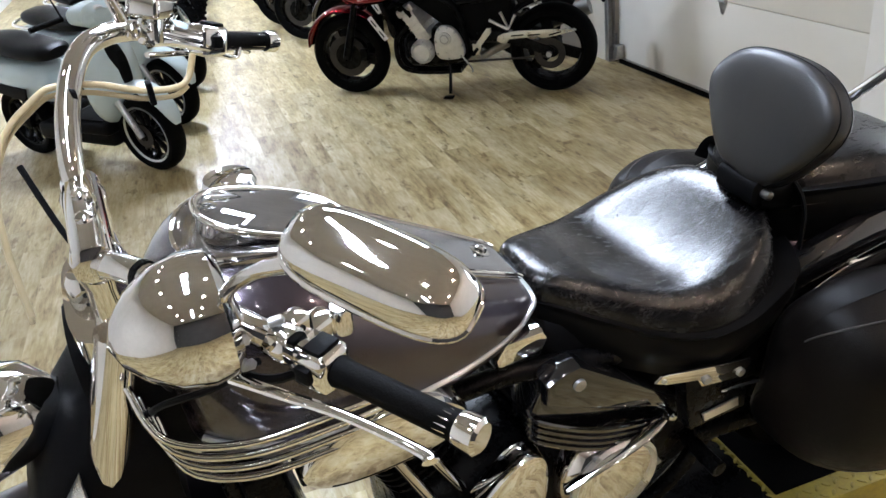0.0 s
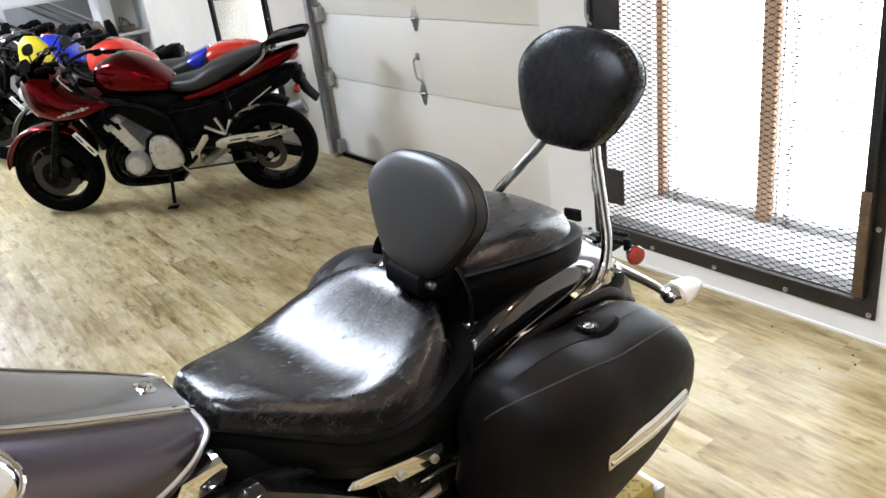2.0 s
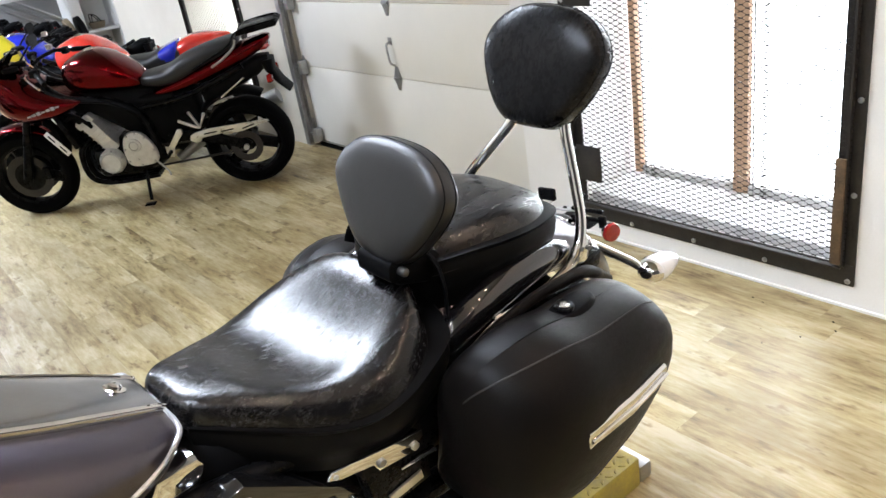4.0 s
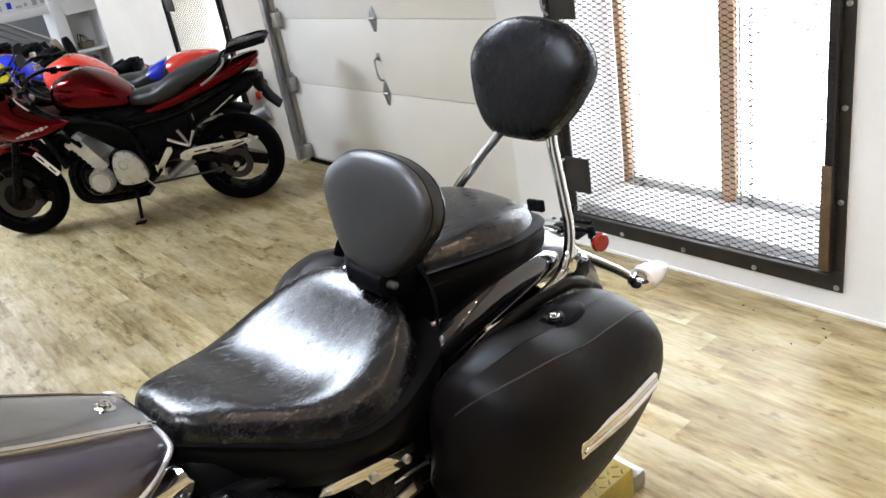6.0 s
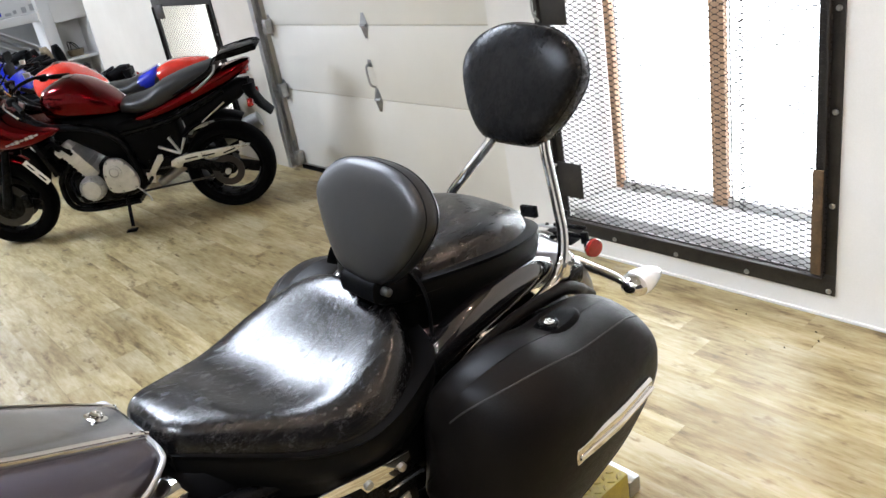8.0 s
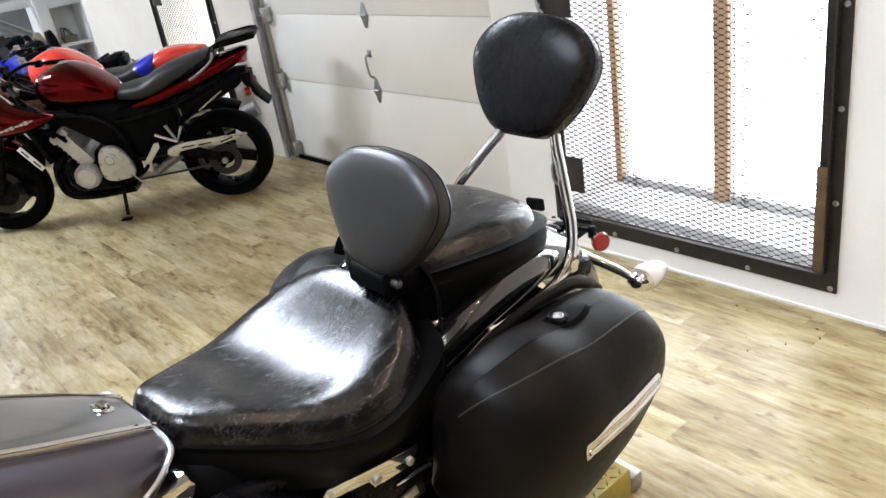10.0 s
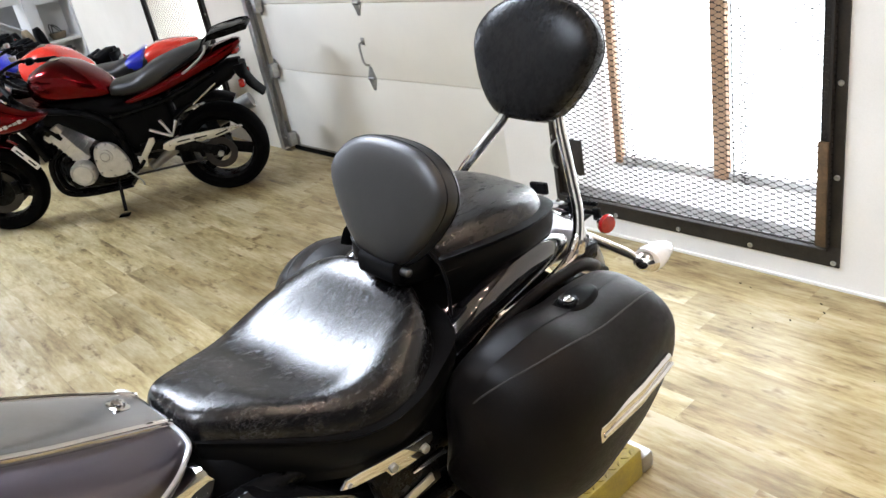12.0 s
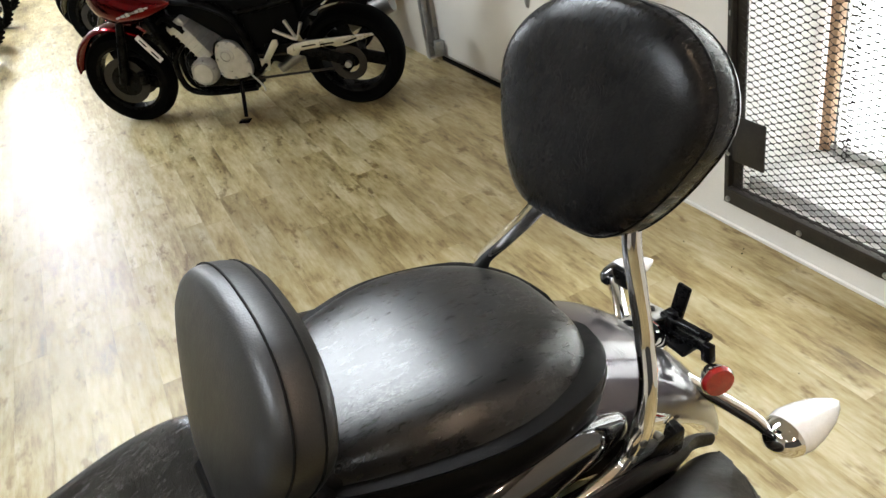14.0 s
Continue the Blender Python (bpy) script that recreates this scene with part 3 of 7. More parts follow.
def hinge_plate(y, z, wide=1.0):
    """A diamond-shaped strap hinge across a panel joint."""
    pts = [(0.012, 0.075), (0.03, 0.03), (0.042, 0.0), (0.03, -0.03), (0.012, -0.075), (-0.012, -0.075), (-0.03, -0.03), (-0.042, 0.0), (-0.03, 0.03), (-0.012, 0.075)]
    bm = prism([(a * wide, b) for a, b in pts], -0.003, 0.0, 0.001)
    bm = join(bm, lathe([(0.009, -0.028), (0.009, 0.028)], 10, "X", (0, -0.008, 0)), lathe([(0.006, -0.006), (0.006, 0.0)], 8, "Y", (0, 0, 0.045)), lathe([(0.006, -0.006), (0.006, 0.0)], 8, "Y", (0, 0, -0.045)))
    bm.transform(Matrix.Translation((DOORX - 0.001, y, z)) @ Matrix.Rotation(radians(-90), 4, "Z"))
    return bm


for z in edges[1:-1]:
    for y in (DY0 + 0.03, 4.485, DY1 - 0.03):
        part("hinge", hinge_plate(y, z), STEEL, gd)
part("lift_handle", tube([(DOORX - 0.003, 4.505, 0.835), (DOORX - 0.03, 4.51, 0.82), (DOORX - 0.034, 4.505, 0.76), (DOORX - 0.03, 4.497, 0.71), (DOORX - 0.003, 4.49, 0.69)], 0.007, 8), STEEL, gd)
part("handle_plate", block(DOORX - 0.005, DOORX - 0.001, 4.487, 4.523, 0.815, 0.86, 0.002), STEEL, gd)
part("step_bracket", block(DOORX - 0.02, DOORX - 0.001, 4.46, 4.50, 0.05, 0.085, 0.003), STEEL, gd)
track = tagged(new("door_track"), "galvanised steel track beside the garage door", "door track", "", "structure")
for y, s in ((DY1 + 0.035, 1), (DY0 - 0.002, -1)):
    if s > 0:
        part("channel", join(block(DOORX - 0.075, DOORX - 0.071, y - 0.012, y + 0.04, 0.02, 2.5), block(DOORX - 0.071, DOORX - 0.018, y + 0.036, y + 0.04, 0.02, 2.5), block(DOORX - 0.018, DOORX - 0.014, y - 0.004, y + 0.04, 0.02, 2.5)), STEEL, track)
        part("bracket", block(DOORX - 0.07, DOORX + 0.03, y + 0.042, y + 0.047, 0.03, 0.2, 0.002), STEEL, track)
        for z in (0.10, 0.61, 1.065, 1.52):
            part("roller", join(lathe([(0.023, -0.010), (0.025, -0.004), (0.025, 0.004), (0.023, 0.010)], 14, "Y", (DOORX - 0.045, y + 0.012, z)), tube([(DOORX - 0.045, y + 0.01, z), (DOORX - 0.045, y - 0.09, z)], 0.006, 8, straight=True)), STEEL, track)
            part("roller_bracket", block(DOORX - 0.06, DOORX - 0.002, y - 0.11, y - 0.06, z - 0.05, z + 0.05, 0.006), STEEL, track)
structure("door_jamb", block(DOORX + 0.046, 2.82, 5.662, 5.738, 0, TOP), CREAM, "cream door jamb", "trim")

# ---- small downlights in two rows of the ceiling ----
BULB = glow("lit_lamp_glass", (1.0, 0.92, 0.82), 120.0)
WARMBULB = glow("warm_lamp_glass", (1.0, 0.72, 0.52), 470.0)
ring_mesh = mesh_from("trim_ring", lathe([(0.045, 0.0), (0.062, -0.002), (0.066, -0.010), (0.048, -0.010)], 20, "Z", (0, 0, 0), True), WHITE)
lens_mesh = mesh_from("bulb", lathe([(0.044, -0.004), (0.030, -0.012), (0.0, -0.016)], 16, "Z"), BULB)
warm_mesh = mesh_from("bulb", lathe([(0.044, -0.004), (0.030, -0.012), (0.0, -0.016)], 16, "Z"), WARMBULB)
for dx, many, bulb in ((-1.75, 7, lens_mesh), (-0.2, 4, lens_mesh), (1.45, 4, warm_mesh)):
    for k in range(many):
        word = "warm" if bulb is warm_mesh else "white"
        dl = tagged(new("downlight"), f"small round {word} ceiling downlight, lit", "downlight", "ceiling downlights")
        dl.matrix_world = pose(dx, (-2.2 if bulb is lens_mesh else -2.6) + 1.15 * k, TOP - 0.001)
        for nm, me in (("trim_ring", ring_mesh), ("bulb", bulb)):
            o = new(nm, me)
            o.parent = dl

# ---- the cruiser on its yellow deck ----
deck = thing("motorcycle_deck", pose(0, 0, 0), "low worn yellow steel deck with diamond tread under the cruiser", "deck")
part("deck_plate", block(0.52, 1.03, 1.625, 2.12, 0.0, 0.10, 0.006), LIFT_YELLOW, deck)
# the deck runs on in shade here; the shade is given as black
part("shaded_front_deck", block(-1.5, 0.516, 1.66, 2.12, 0.0, 0.10, 0.006), BLACK_METAL, deck, "front half of the deck, coloured black for the shade on it")
# thin black sheet over the inner part, leaving a yellow border
part("black_deck_sheet", block(0.525, 0.90, 1.69, 2.11, 0.1005, 0.107, 0.003), RUBBER, deck, "thin black sheet on the deck")
part("edge_strip", block(1.032, 1.085, 1.625, 2.12, 0.0, 0.06, 0.01), STEEL, deck, "bare steel edge strip")
lug = mesh_from("tread_lug", moved(lathe([(0.0125, 0.0), (0.009, 0.003), (0.0, 0.0034)], 8, "Z"), Matrix.Diagonal((1, 0.36, 1, 1))), LIFT_YELLOW)
for i in range(18):
    for j in range(17):
        o = new("tread_lug", lug)
        o.parent = deck
        o.matrix_basis = pose(0.515 + i * 0.0285, 1.64 + j * 0.028, 0.1, 0, 0, 45 if (i + j) % 2 else -45)
        if i * 17 + j > 290:
            bpy.data.objects.remove(o)

CR = pose(0, 1.82, 0.10, 0, 0, 6) @ pose(0, 0, 0, 7)
bike = thing("cruiser_motorcycle", CR, "plum-grey cruiser motorcycle with chrome trim, black seats and saddlebags", "motorcycle")


def ring_loft(stations, n=2.6, seg=32, k=1.0):
    """Body along x from stations of x, y, z of the centre, half width, half height."""
    return loft([superring("yz", (x, y, z), a, b, n, seg, 0, k) for x, y, z, a, b in stations])


def spread(stations, steps=4):
    """Smooth in-between stations."""
    cols = list(zip(*stations))
    line = [smooth_line([(v, 0, 0) for v in c], steps) for c in cols]
    return [tuple(p.x for p in row) for row in zip(*line)]


# tank
T = [(-0.145, 0, 0.846, 0.070, 0.020), (-0.158, 0, 0.845, 0.108, 0.028), (-0.22, 0, 0.850, 0.155, 0.054), (-0.32, 0, 0.868, 0.192, 0.090), (-0.45, 0, 0.892, 0.212, 0.142), (-0.57, 0, 0.912, 0.216, 0.182), (-0.67, 0, 0.925, 0.190, 0.178), (-0.745, 0, 0.915, 0.125, 0.125), (-0.775, 0, 0.905, 0.06, 0.06)]
tank = part("fuel_tank", ring_loft(spread(T), 2.9, 40), PLUM, bike, "plum-grey metallic tank with a pinstripe")
for s in (-1, 1):
    line = [(-0.152, s * 0.058, 0.866), (-0.152, s * 0.092, 0.862), (-0.160, s * 0.114, 0.853)] + [(x, s * (a * 0.992 + 0.001), 0.848 + 0.06 * (x < -0.6) * (-0.6 - x)) for x, y, z, a, b in spread(T)[7:-5]]
    part("pinstripe", tube(line, 0.0050, 8, 6), SILVER, tank, "pale silver pinstripe")
con = []
for x, w, h in ((-0.150, 0.050, 0.858), (-0.158, 0.060, 0.871), (-0.25, 0.077, 0.923), (-0.34, 0.090, 0.971), (-0.44, 0.102, 1.029), (-0.52, 0.108, 1.077), (-0.60, 0.110, 1.098), (-0.66, 0.088, 1.098), (-0.685, 0.04, 1.092)):
    con.append((x, 0, h, w, 0.012))
console = part("tank_console", ring_loft(spread(con), 4.5, 32), CONSOLE, bike, "chrome console along the top of the tank")
part("console_rim", tube([(x, s * (w - 0.004), h + 0.009) for s, rows in ((-1, con), (1, con[::-1])) for x, _, h, w, _ in rows], 0.004, 8, 3, closed=True), CHROME, console)
part("console_bolt", moved(join(lathe([(0.019, 0.0), (0.019, 0.003), (0.016, 0.004), (0.013, 0.0045)], 20, "Z"), lathe([(0.0115, 0.004), (0.0115, 0.009), (0.008, 0.012), (0.004, 0.012), (0.003, 0.008), (0, 0.008)], 16, "Z")), pose(-0.197, 0.010, 0.903, 0, 28, 0)), CHROME, console, "chrome bolt with a washer")
dial_at = pose(-0.545, 0, 1.094, 0, 20, 0)
part("speedometer", moved(loft([superring("xy", (0, 0, z), a, b, 2.3, 36) for z, a, b in ((-0.02, 0.108, 0.070), (0.008, 0.110, 0.072), (0.016, 0.100, 0.064), (0.019, 0.05, 0.03))]), dial_at), DIALGLARE, console, "long oval dial, its bright reflection given as pale metal")
part("dial_rim", moved(tube(superring("xy", (0, 0, 0.010), 0.114, 0.077, 2.3, 36), 0.006, 10, 1, closed=True), dial_at), CHROME, console)
part("fuel_cap", lathe([(0.036, 0.0), (0.044, 0.006), (0.045, 0.020), (0.040, 0.030), (0.022, 0.034), (0.0, 0.034)], 24, "Z", (-0.575, 0.150, 1.072)), CHROME, tank, "chrome filler cap")

# rider seat: a crowned top panel that rolls down to its seam, and a skirt that falls from it
S = [(-0.142, 0.838, 0.040, 0.020), (-0.130, 0.860, 0.070, 0.040), (-0.10, 0.868, 0.098, 0.054), (-0.03, 0.850, 0.138, 0.066), (0.06, 0.826, 0.186, 0.076), (0.14, 0.820, 0.219, 0.080), (0.21, 0.832, 0.229, 0.084), (0.27, 0.853, 0.217, 0.092), (0.325, 0.876, 0.186, 0.100), (0.362, 0.884, 0.142, 0.098), (0.384, 0.868, 0.088, 0.075), (0.394, 0.836, 0.040, 0.040)]
ROLL = [(-1.0, 1.0), (-0.99, 0.86), (-0.965, 0.68), (-0.925, 0.48), (-0.865, 0.285), (-0.775, 0.145), (-0.63, 0.06), (-0.45, 0.02), (-0.2, 0.002), (0.0, 0.0)]
ROLL = ROLL + [(-k, d) for k, d in ROLL[-2::-1]]


def saddle(stations, dish=0.0):
    """A cushion's top across y: every station of x, height, half width and roll down to the seam."""
    rings = []
    for x, h, a, drop in stations:
        sink = dish * max(0.0, math.sin(math.pi * min(1, max(0, (x + 0.02) / 0.34))))
        top = [(x, k * a, h - d * drop - sink * math.exp(-(k / 0.68) ** 4)) for k, d in ROLL]
        under = [(x, k * a, h - drop - 0.02) for k in (0.9, 0.45, 0.0, -0.45, -0.9)]
        rings.append(smooth_line(top + under, 2, True))
    return loft(rings)


def skirt(stations, fall, bulge):
    """The wall of a seat under its seam, bulging out and falling to its base."""
    rings = []
    for x, h, a, drop in stations:
        z, f = h - drop, min(1.0, a / 0.12)
        side = [(0.97, 0.004), (1.0 + 0.4 * bulge, -0.010), (1.0 + bulge, -0.030), (1.0 + 0.8 * bulge, -0.052), (0.97, -0.080), (0.86, -fall)]
        right = [(x, k * a, z + d * f) for k, d in side]
        rings.append(smooth_line([(x, -y, zz) for x, y, zz in right] + [(x, 0, z - fall * f)] + right[::-1] + [(x, 0, z - 0.012)], 3, True))
    return loft(rings)


SS = spread(S, 5)
seat = part("rider_seat", saddle(SS, 0.022), SEAT, bike, "wide black vinyl rider seat, creased and shiny")
skirt_line = [(x + (0.045 if x > 0.30 else 0.0), h, a + (0.010 if x > 0.25 else 0.004), drop) for x, h, a, drop in S[1:]]
part("seat_skirt", skirt(spread(skirt_line, 4), 0.112, 0.035), SKIRTVINYL, bike, "black vinyl skirt stitched under the seat")
edge = [(x, -a * 1.004, h - drop) for x, h, a, drop in S]
part("seam", tube(edge + [(x, -y, z) for x, y, z in edge[::-1]], 0.0030, 6, 6, closed=True), SKIRTVINYL, seat)
edge = [(x, -a * 1.035, h - drop - 0.018) for x, h, a, drop in S[2:-2]]
part("stitch_line", tube(edge, 0.0012, 5, 6), BAGTHREAD, seat)

# passenger seat
Q = [(0.390, 0.900, 0.050, 0.016), (0.400, 0.918, 0.085, 0.024), (0.43, 0.934, 0.110, 0.034), (0.50, 0.944, 0.140, 0.040), (0.60, 0.945, 0.165, 0.044), (0.68, 0.936, 0.165, 0.044), (0.75, 0.920, 0.145, 0.042), (0.80, 0.902, 0.112, 0.038), (0.828, 0.884, 0.075, 0.032), (0.840, 0.862, 0.034, 0.018)]
pseat = part("passenger_seat", saddle(spread(Q, 6)), PSEAT, bike, "black vinyl passenger seat with pale creases")
part("seat_skirt", skirt(spread([(x + (0.022 if x > 0.7 else 0.0), h, a + 0.010, drop) for x, h, a, drop in Q], 4), 0.135, 0.04), SKIRTVINYL, pseat, "black vinyl side panel")
edge = [(x, -a, h - drop) for x, h, a, drop in Q]
part("seam", tube(edge + [(x, -y, z) for x, y, z in edge[::-1]], 0.0028, 6, 6, closed=True), SKIRTVINYL, pseat)
edge = [(x + (0.026 if x > 0.7 else 0.0), -a - 0.014, h - drop - 0.030) for x, h, a, drop in Q]
part("stitch_line", tube(edge + [(x, -y, z) for x, y, z in edge[::-1]], 0.0016, 5, 6, closed=True), BAGTHREAD, pseat)


def pad(half, depth, at, lean, up, waist, name, mat, label, turn=0, roll=0, square=3.6, slant=0.0):
    """A backrest cushion in the y-z plane: a domed face, a piped edge, a deep side wall and a flat back."""
    def shaped(k, x):
        above, below = superring("yz", (0, 0, 0), half * k, up * k, 2.55, 72), superring("yz", (0, 0, 0), half * k, up * k, square, 72)
        ring = [a if a.z > 0 else b for a, b in zip(above, below)]
        for p in ring:
            f = min(1.0, max(0.0, (0.45 - p.z / (up * k)) / 1.45))
            p.y *= 1 - (1 - waist) * f * f * (2.2 - 1.2 * f)
            p.z += 0.05 * up * k * (1 - (p.y / half) ** 2) * (1 if p.z > 0 else 0.4)
            p.z += slant * p.y * f
            p.x = x * depth
        return ring

    profile = ((-0.505, 0.05), (-0.50, 0.35), (-0.482, 0.58), (-0.445, 0.74), (-0.395, 0.86), (-0.33, 0.935), (-0.25, 0.968), (-0.15, 0.988), (-0.04, 0.998), (0.10, 1.0), (0.225, 0.990), (0.36, 0.965), (0.45, 0.92), (0.495, 0.83), (0.50, 0.4), (0.50, 0.05))
    bm = loft([shaped(k, x) for x, k in profile])
    m = pose(*at, roll, lean, turn)
    ob = part(name, moved(bm, m), mat, bike, label, 60)
    for x, k in ((-0.14, 0.991), (0.24, 0.989)):
        part("piping", moved(tube(shaped(k, x), 0.0016, 6, 1, closed=True), m), SKIRTVINYL, ob)
    return ob


rpad = pad(0.160, 0.082, (0.386, -0.050, 1.034), 20, 0.117, 0.50, "rider_backrest", RPAD, "black padded rider backrest on a folding bracket", -1, slant=0.16)
ppad = pad(0.157, 0.108, (0.876, -0.048, 1.170), 24, 0.134, 0.60, "passenger_backrest", WORNPAD, "black padded passenger backrest with creases, on a chrome sissy bar", 6)
bracket = part("backrest_bracket", loft([superring("yz", (x, -0.050, z), a, b, 4.0, 24) for x, z, a, b in ((0.335, 0.905, 0.050, 0.018), (0.345, 0.905, 0.062, 0.030), (0.40, 0.895, 0.070, 0.040), (0.46, 0.875, 0.070, 0.045), (0.47, 0.872, 0.060, 0.030))]), BLACK_PLASTIC, rpad, "black hinged foot of the backrest")
part("strap", loft([superring("xz", (0.334, y, 0.921), a, a * 1.2, 3.2, 24) for y, a in ((-0.114, 0.0170), (-0.112, 0.0205), (-0.018, 0.0205), (-0.016, 0.0170))]), BLACK_PLASTIC, rpad, "black sleeve round the backrest hinge")
part("pivot", lathe([(0.004, -0.134), (0.0085, -0.131), (0.0095, -0.122), (0.0095, -0.112), (0.008, -0.108), (0.008, -0.034), (0.0095, -0.030), (0.0095, -0.014), (0.008, -0.006), (0.004, -0.004)], 18, "Y", (0.340, 0, 0.921)), DULLSTEEL, rpad, "steel hinge pin")
part("bar_strap", tube([(0.425, -0.150, 0.79), (0.425, -0.146, 0.86), (0.425, -0.118, 0.910), (0.425, -0.05, 0.936), (0.425, 0.03, 0.938), (0.425, 0.11, 0.912), (0.425, 0.14, 0.86)], 0.019, 10, 5, flat=0.22), BLACK_PLASTIC, pseat, "black strap across the seat's front")

# rear fender
F = [(0.22, 0, 0.66, 0.10, 0.04), (0.30, 0, 0.705, 0.12, 0.055), (0.45, 0, 0.745, 0.14, 0.06), (0.62, 0, 0.755, 0.150, 0.065), (0.78, 0, 0.745, 0.150, 0.072), (0.90, 0, 0.708, 0.146, 0.078), (1.00, 0, 0.645, 0.136, 0.078), (1.08, 0, 0.56, 0.12, 0.07), (1.13, 0, 0.47, 0.10, 0.05), (1.145, 0, 0.43, 0.08, 0.03)]
part("rear_fender", ring_loft(spread(F, 4), 2.4, 32), PLUM, bike, "plum-grey rear fender")
for s in (-1, 1):
    part("fender_strut", ring_loft(spread([(0.30, s * 0.150, 0.69, 0.012, 0.012), (0.36, s * 0.165, 0.73, 0.026, 0.032), (0.46, s * 0.172, 0.768, 0.032, 0.044), (0.60, s * 0.172, 0.788, 0.032, 0.046), (0.74, s * 0.164, 0.784, 0.027, 0.038), (0.82, s * 0.155, 0.766, 0.016, 0.022), (0.84, s * 0.150, 0.758, 0.006, 0.008)], 4), 2.2, 20), BLACK_PAINT, bike, "glossy dark fender strut cover")

    # added filler: its black gives the shade in the gap beside the fender
    part("fender_gap_filler", ring_loft(spread([(0.24, s * 0.14, 0.60, 0.02, 0.06), (0.30, s * 0.16, 0.60, 0.026, 0.10), (0.5, s * 0.168, 0.60, 0.026, 0.115), (0.72, s * 0.168, 0.58, 0.026, 0.11), (0.90, s * 0.155, 0.54, 0.024, 0.10), (0.97, s * 0.14, 0.52, 0.012, 0.05)], 3), 3.0, 20), BLACK_METAL, bike, "added black filler that darkens the gap between fender and bag")

# sissy bar and its side rails
for s in (-1, 1):
    top = [(0.882, -0.105, 1.12), (0.862, -0.122, 1.05), (0.858, -0.142, 0.98), (0.855, -0.162, 0.91), (0.842, -0.186, 0.85)] if s < 0 else [(0.830, -0.030, 1.12), (0.812, -0.010, 1.06), (0.806, 0.055, 0.975), (0.812, 0.128, 0.890), (0.806, 0.150, 0.835)]
    foot = [(0.822, s * 0.198, 0.790), (0.785, s * 0.200, 0.750), (0.72, s * 0.200, 0.735), (0.655, s * 0.200, 0.735), (0.525, s * 0.200, 0.743)]
    bar = part("sissy_bar", tube(top + foot, [0.0125, 0.0125, 0.0125, 0.0125, 0.0125, 0.014, 0.013, 0.012, 0.010, 0.009], 12, 7), CHROME, bike, "chrome sissy bar")
    if s < 0:
        part("bar_foot", ring_loft([(0.785, s * 0.200, 0.745, 0.008, 0.010), (0.80, s * 0.200, 0.765, 0.010, 0.03), (0.835, s * 0.198, 0.775, 0.011, 0.045), (0.87, s * 0.19, 0.755, 0.010, 0.03), (0.905, s * 0.175, 0.735, 0.006, 0.010)], 2.6, 20), CHROME, bar)
    part("joint", lathe([(0.010, -0.012), (0.014, -0.008), (0.014, 0.008), (0.010, 0.012)], 14, "X", (0.522, s * 0.200, 0.743)), CHROME, bar)
    part("side_rail", tube([(0.518, s * 0.200, 0.742), (0.45, s * 0.200, 0.721), (0.392, s * 0.200, 0.694), (0.384, s * 0.200, 0.688)], [0.0055, 0.006, 0.006, 0.007], 10, 5), CHROME, bar)


def bag_rings(s):
    """Saddlebag sections along x: inner face flat, shoulder and outer face rounded, tail tapered."""
    rows = [(0.295, 0.290, 0.585, 0.045, 0.09), (0.308, 0.305, 0.588, 0.085, 0.145), (0.335, 0.322, 0.588, 0.112, 0.185), (0.40, 0.338, 0.583, 0.130, 0.212), (0.49, 0.345, 0.575, 0.138, 0.222), (0.60, 0.342, 0.565, 0.136, 0.206), (0.70, 0.338, 0.566, 0.132, 0.194), (0.79, 0.333, 0.574, 0.124, 0.168), (0.85, 0.322, 0.575, 0.120, 0.135), (0.90, 0.300, 0.562, 0.112, 0.112), (0.96, 0.262, 0.535, 0.098, 0.085), (1.01, 0.228, 0.515, 0.072, 0.064), (1.04, 0.206, 0.508, 0.045, 0.045), (1.052, 0.200, 0.505, 0.018, 0.020)]
    if s > 0:
        rows = [(0.88 - (0.88 - x) * 0.92, y - 0.010, z - 0.034, a, b) for x, y, z, a, b in rows]
    out = []
    for x, y, z, a, b in spread(rows, 4):
        ring = superring("yz", (x, y, z), a, b, 3.0, 40)
        for p in ring:
            up = (p.z - z) / b
            if up > 0:
                p.y -= 0.050 * up ** 3 * (1 if p.y > y else 0.2)
            else:
                p.y -= 0.045 * up * up
        if s < 0:
            for p in ring:
                p.y = -p.y
        out.append(ring)
    return out, spread(rows, 4)


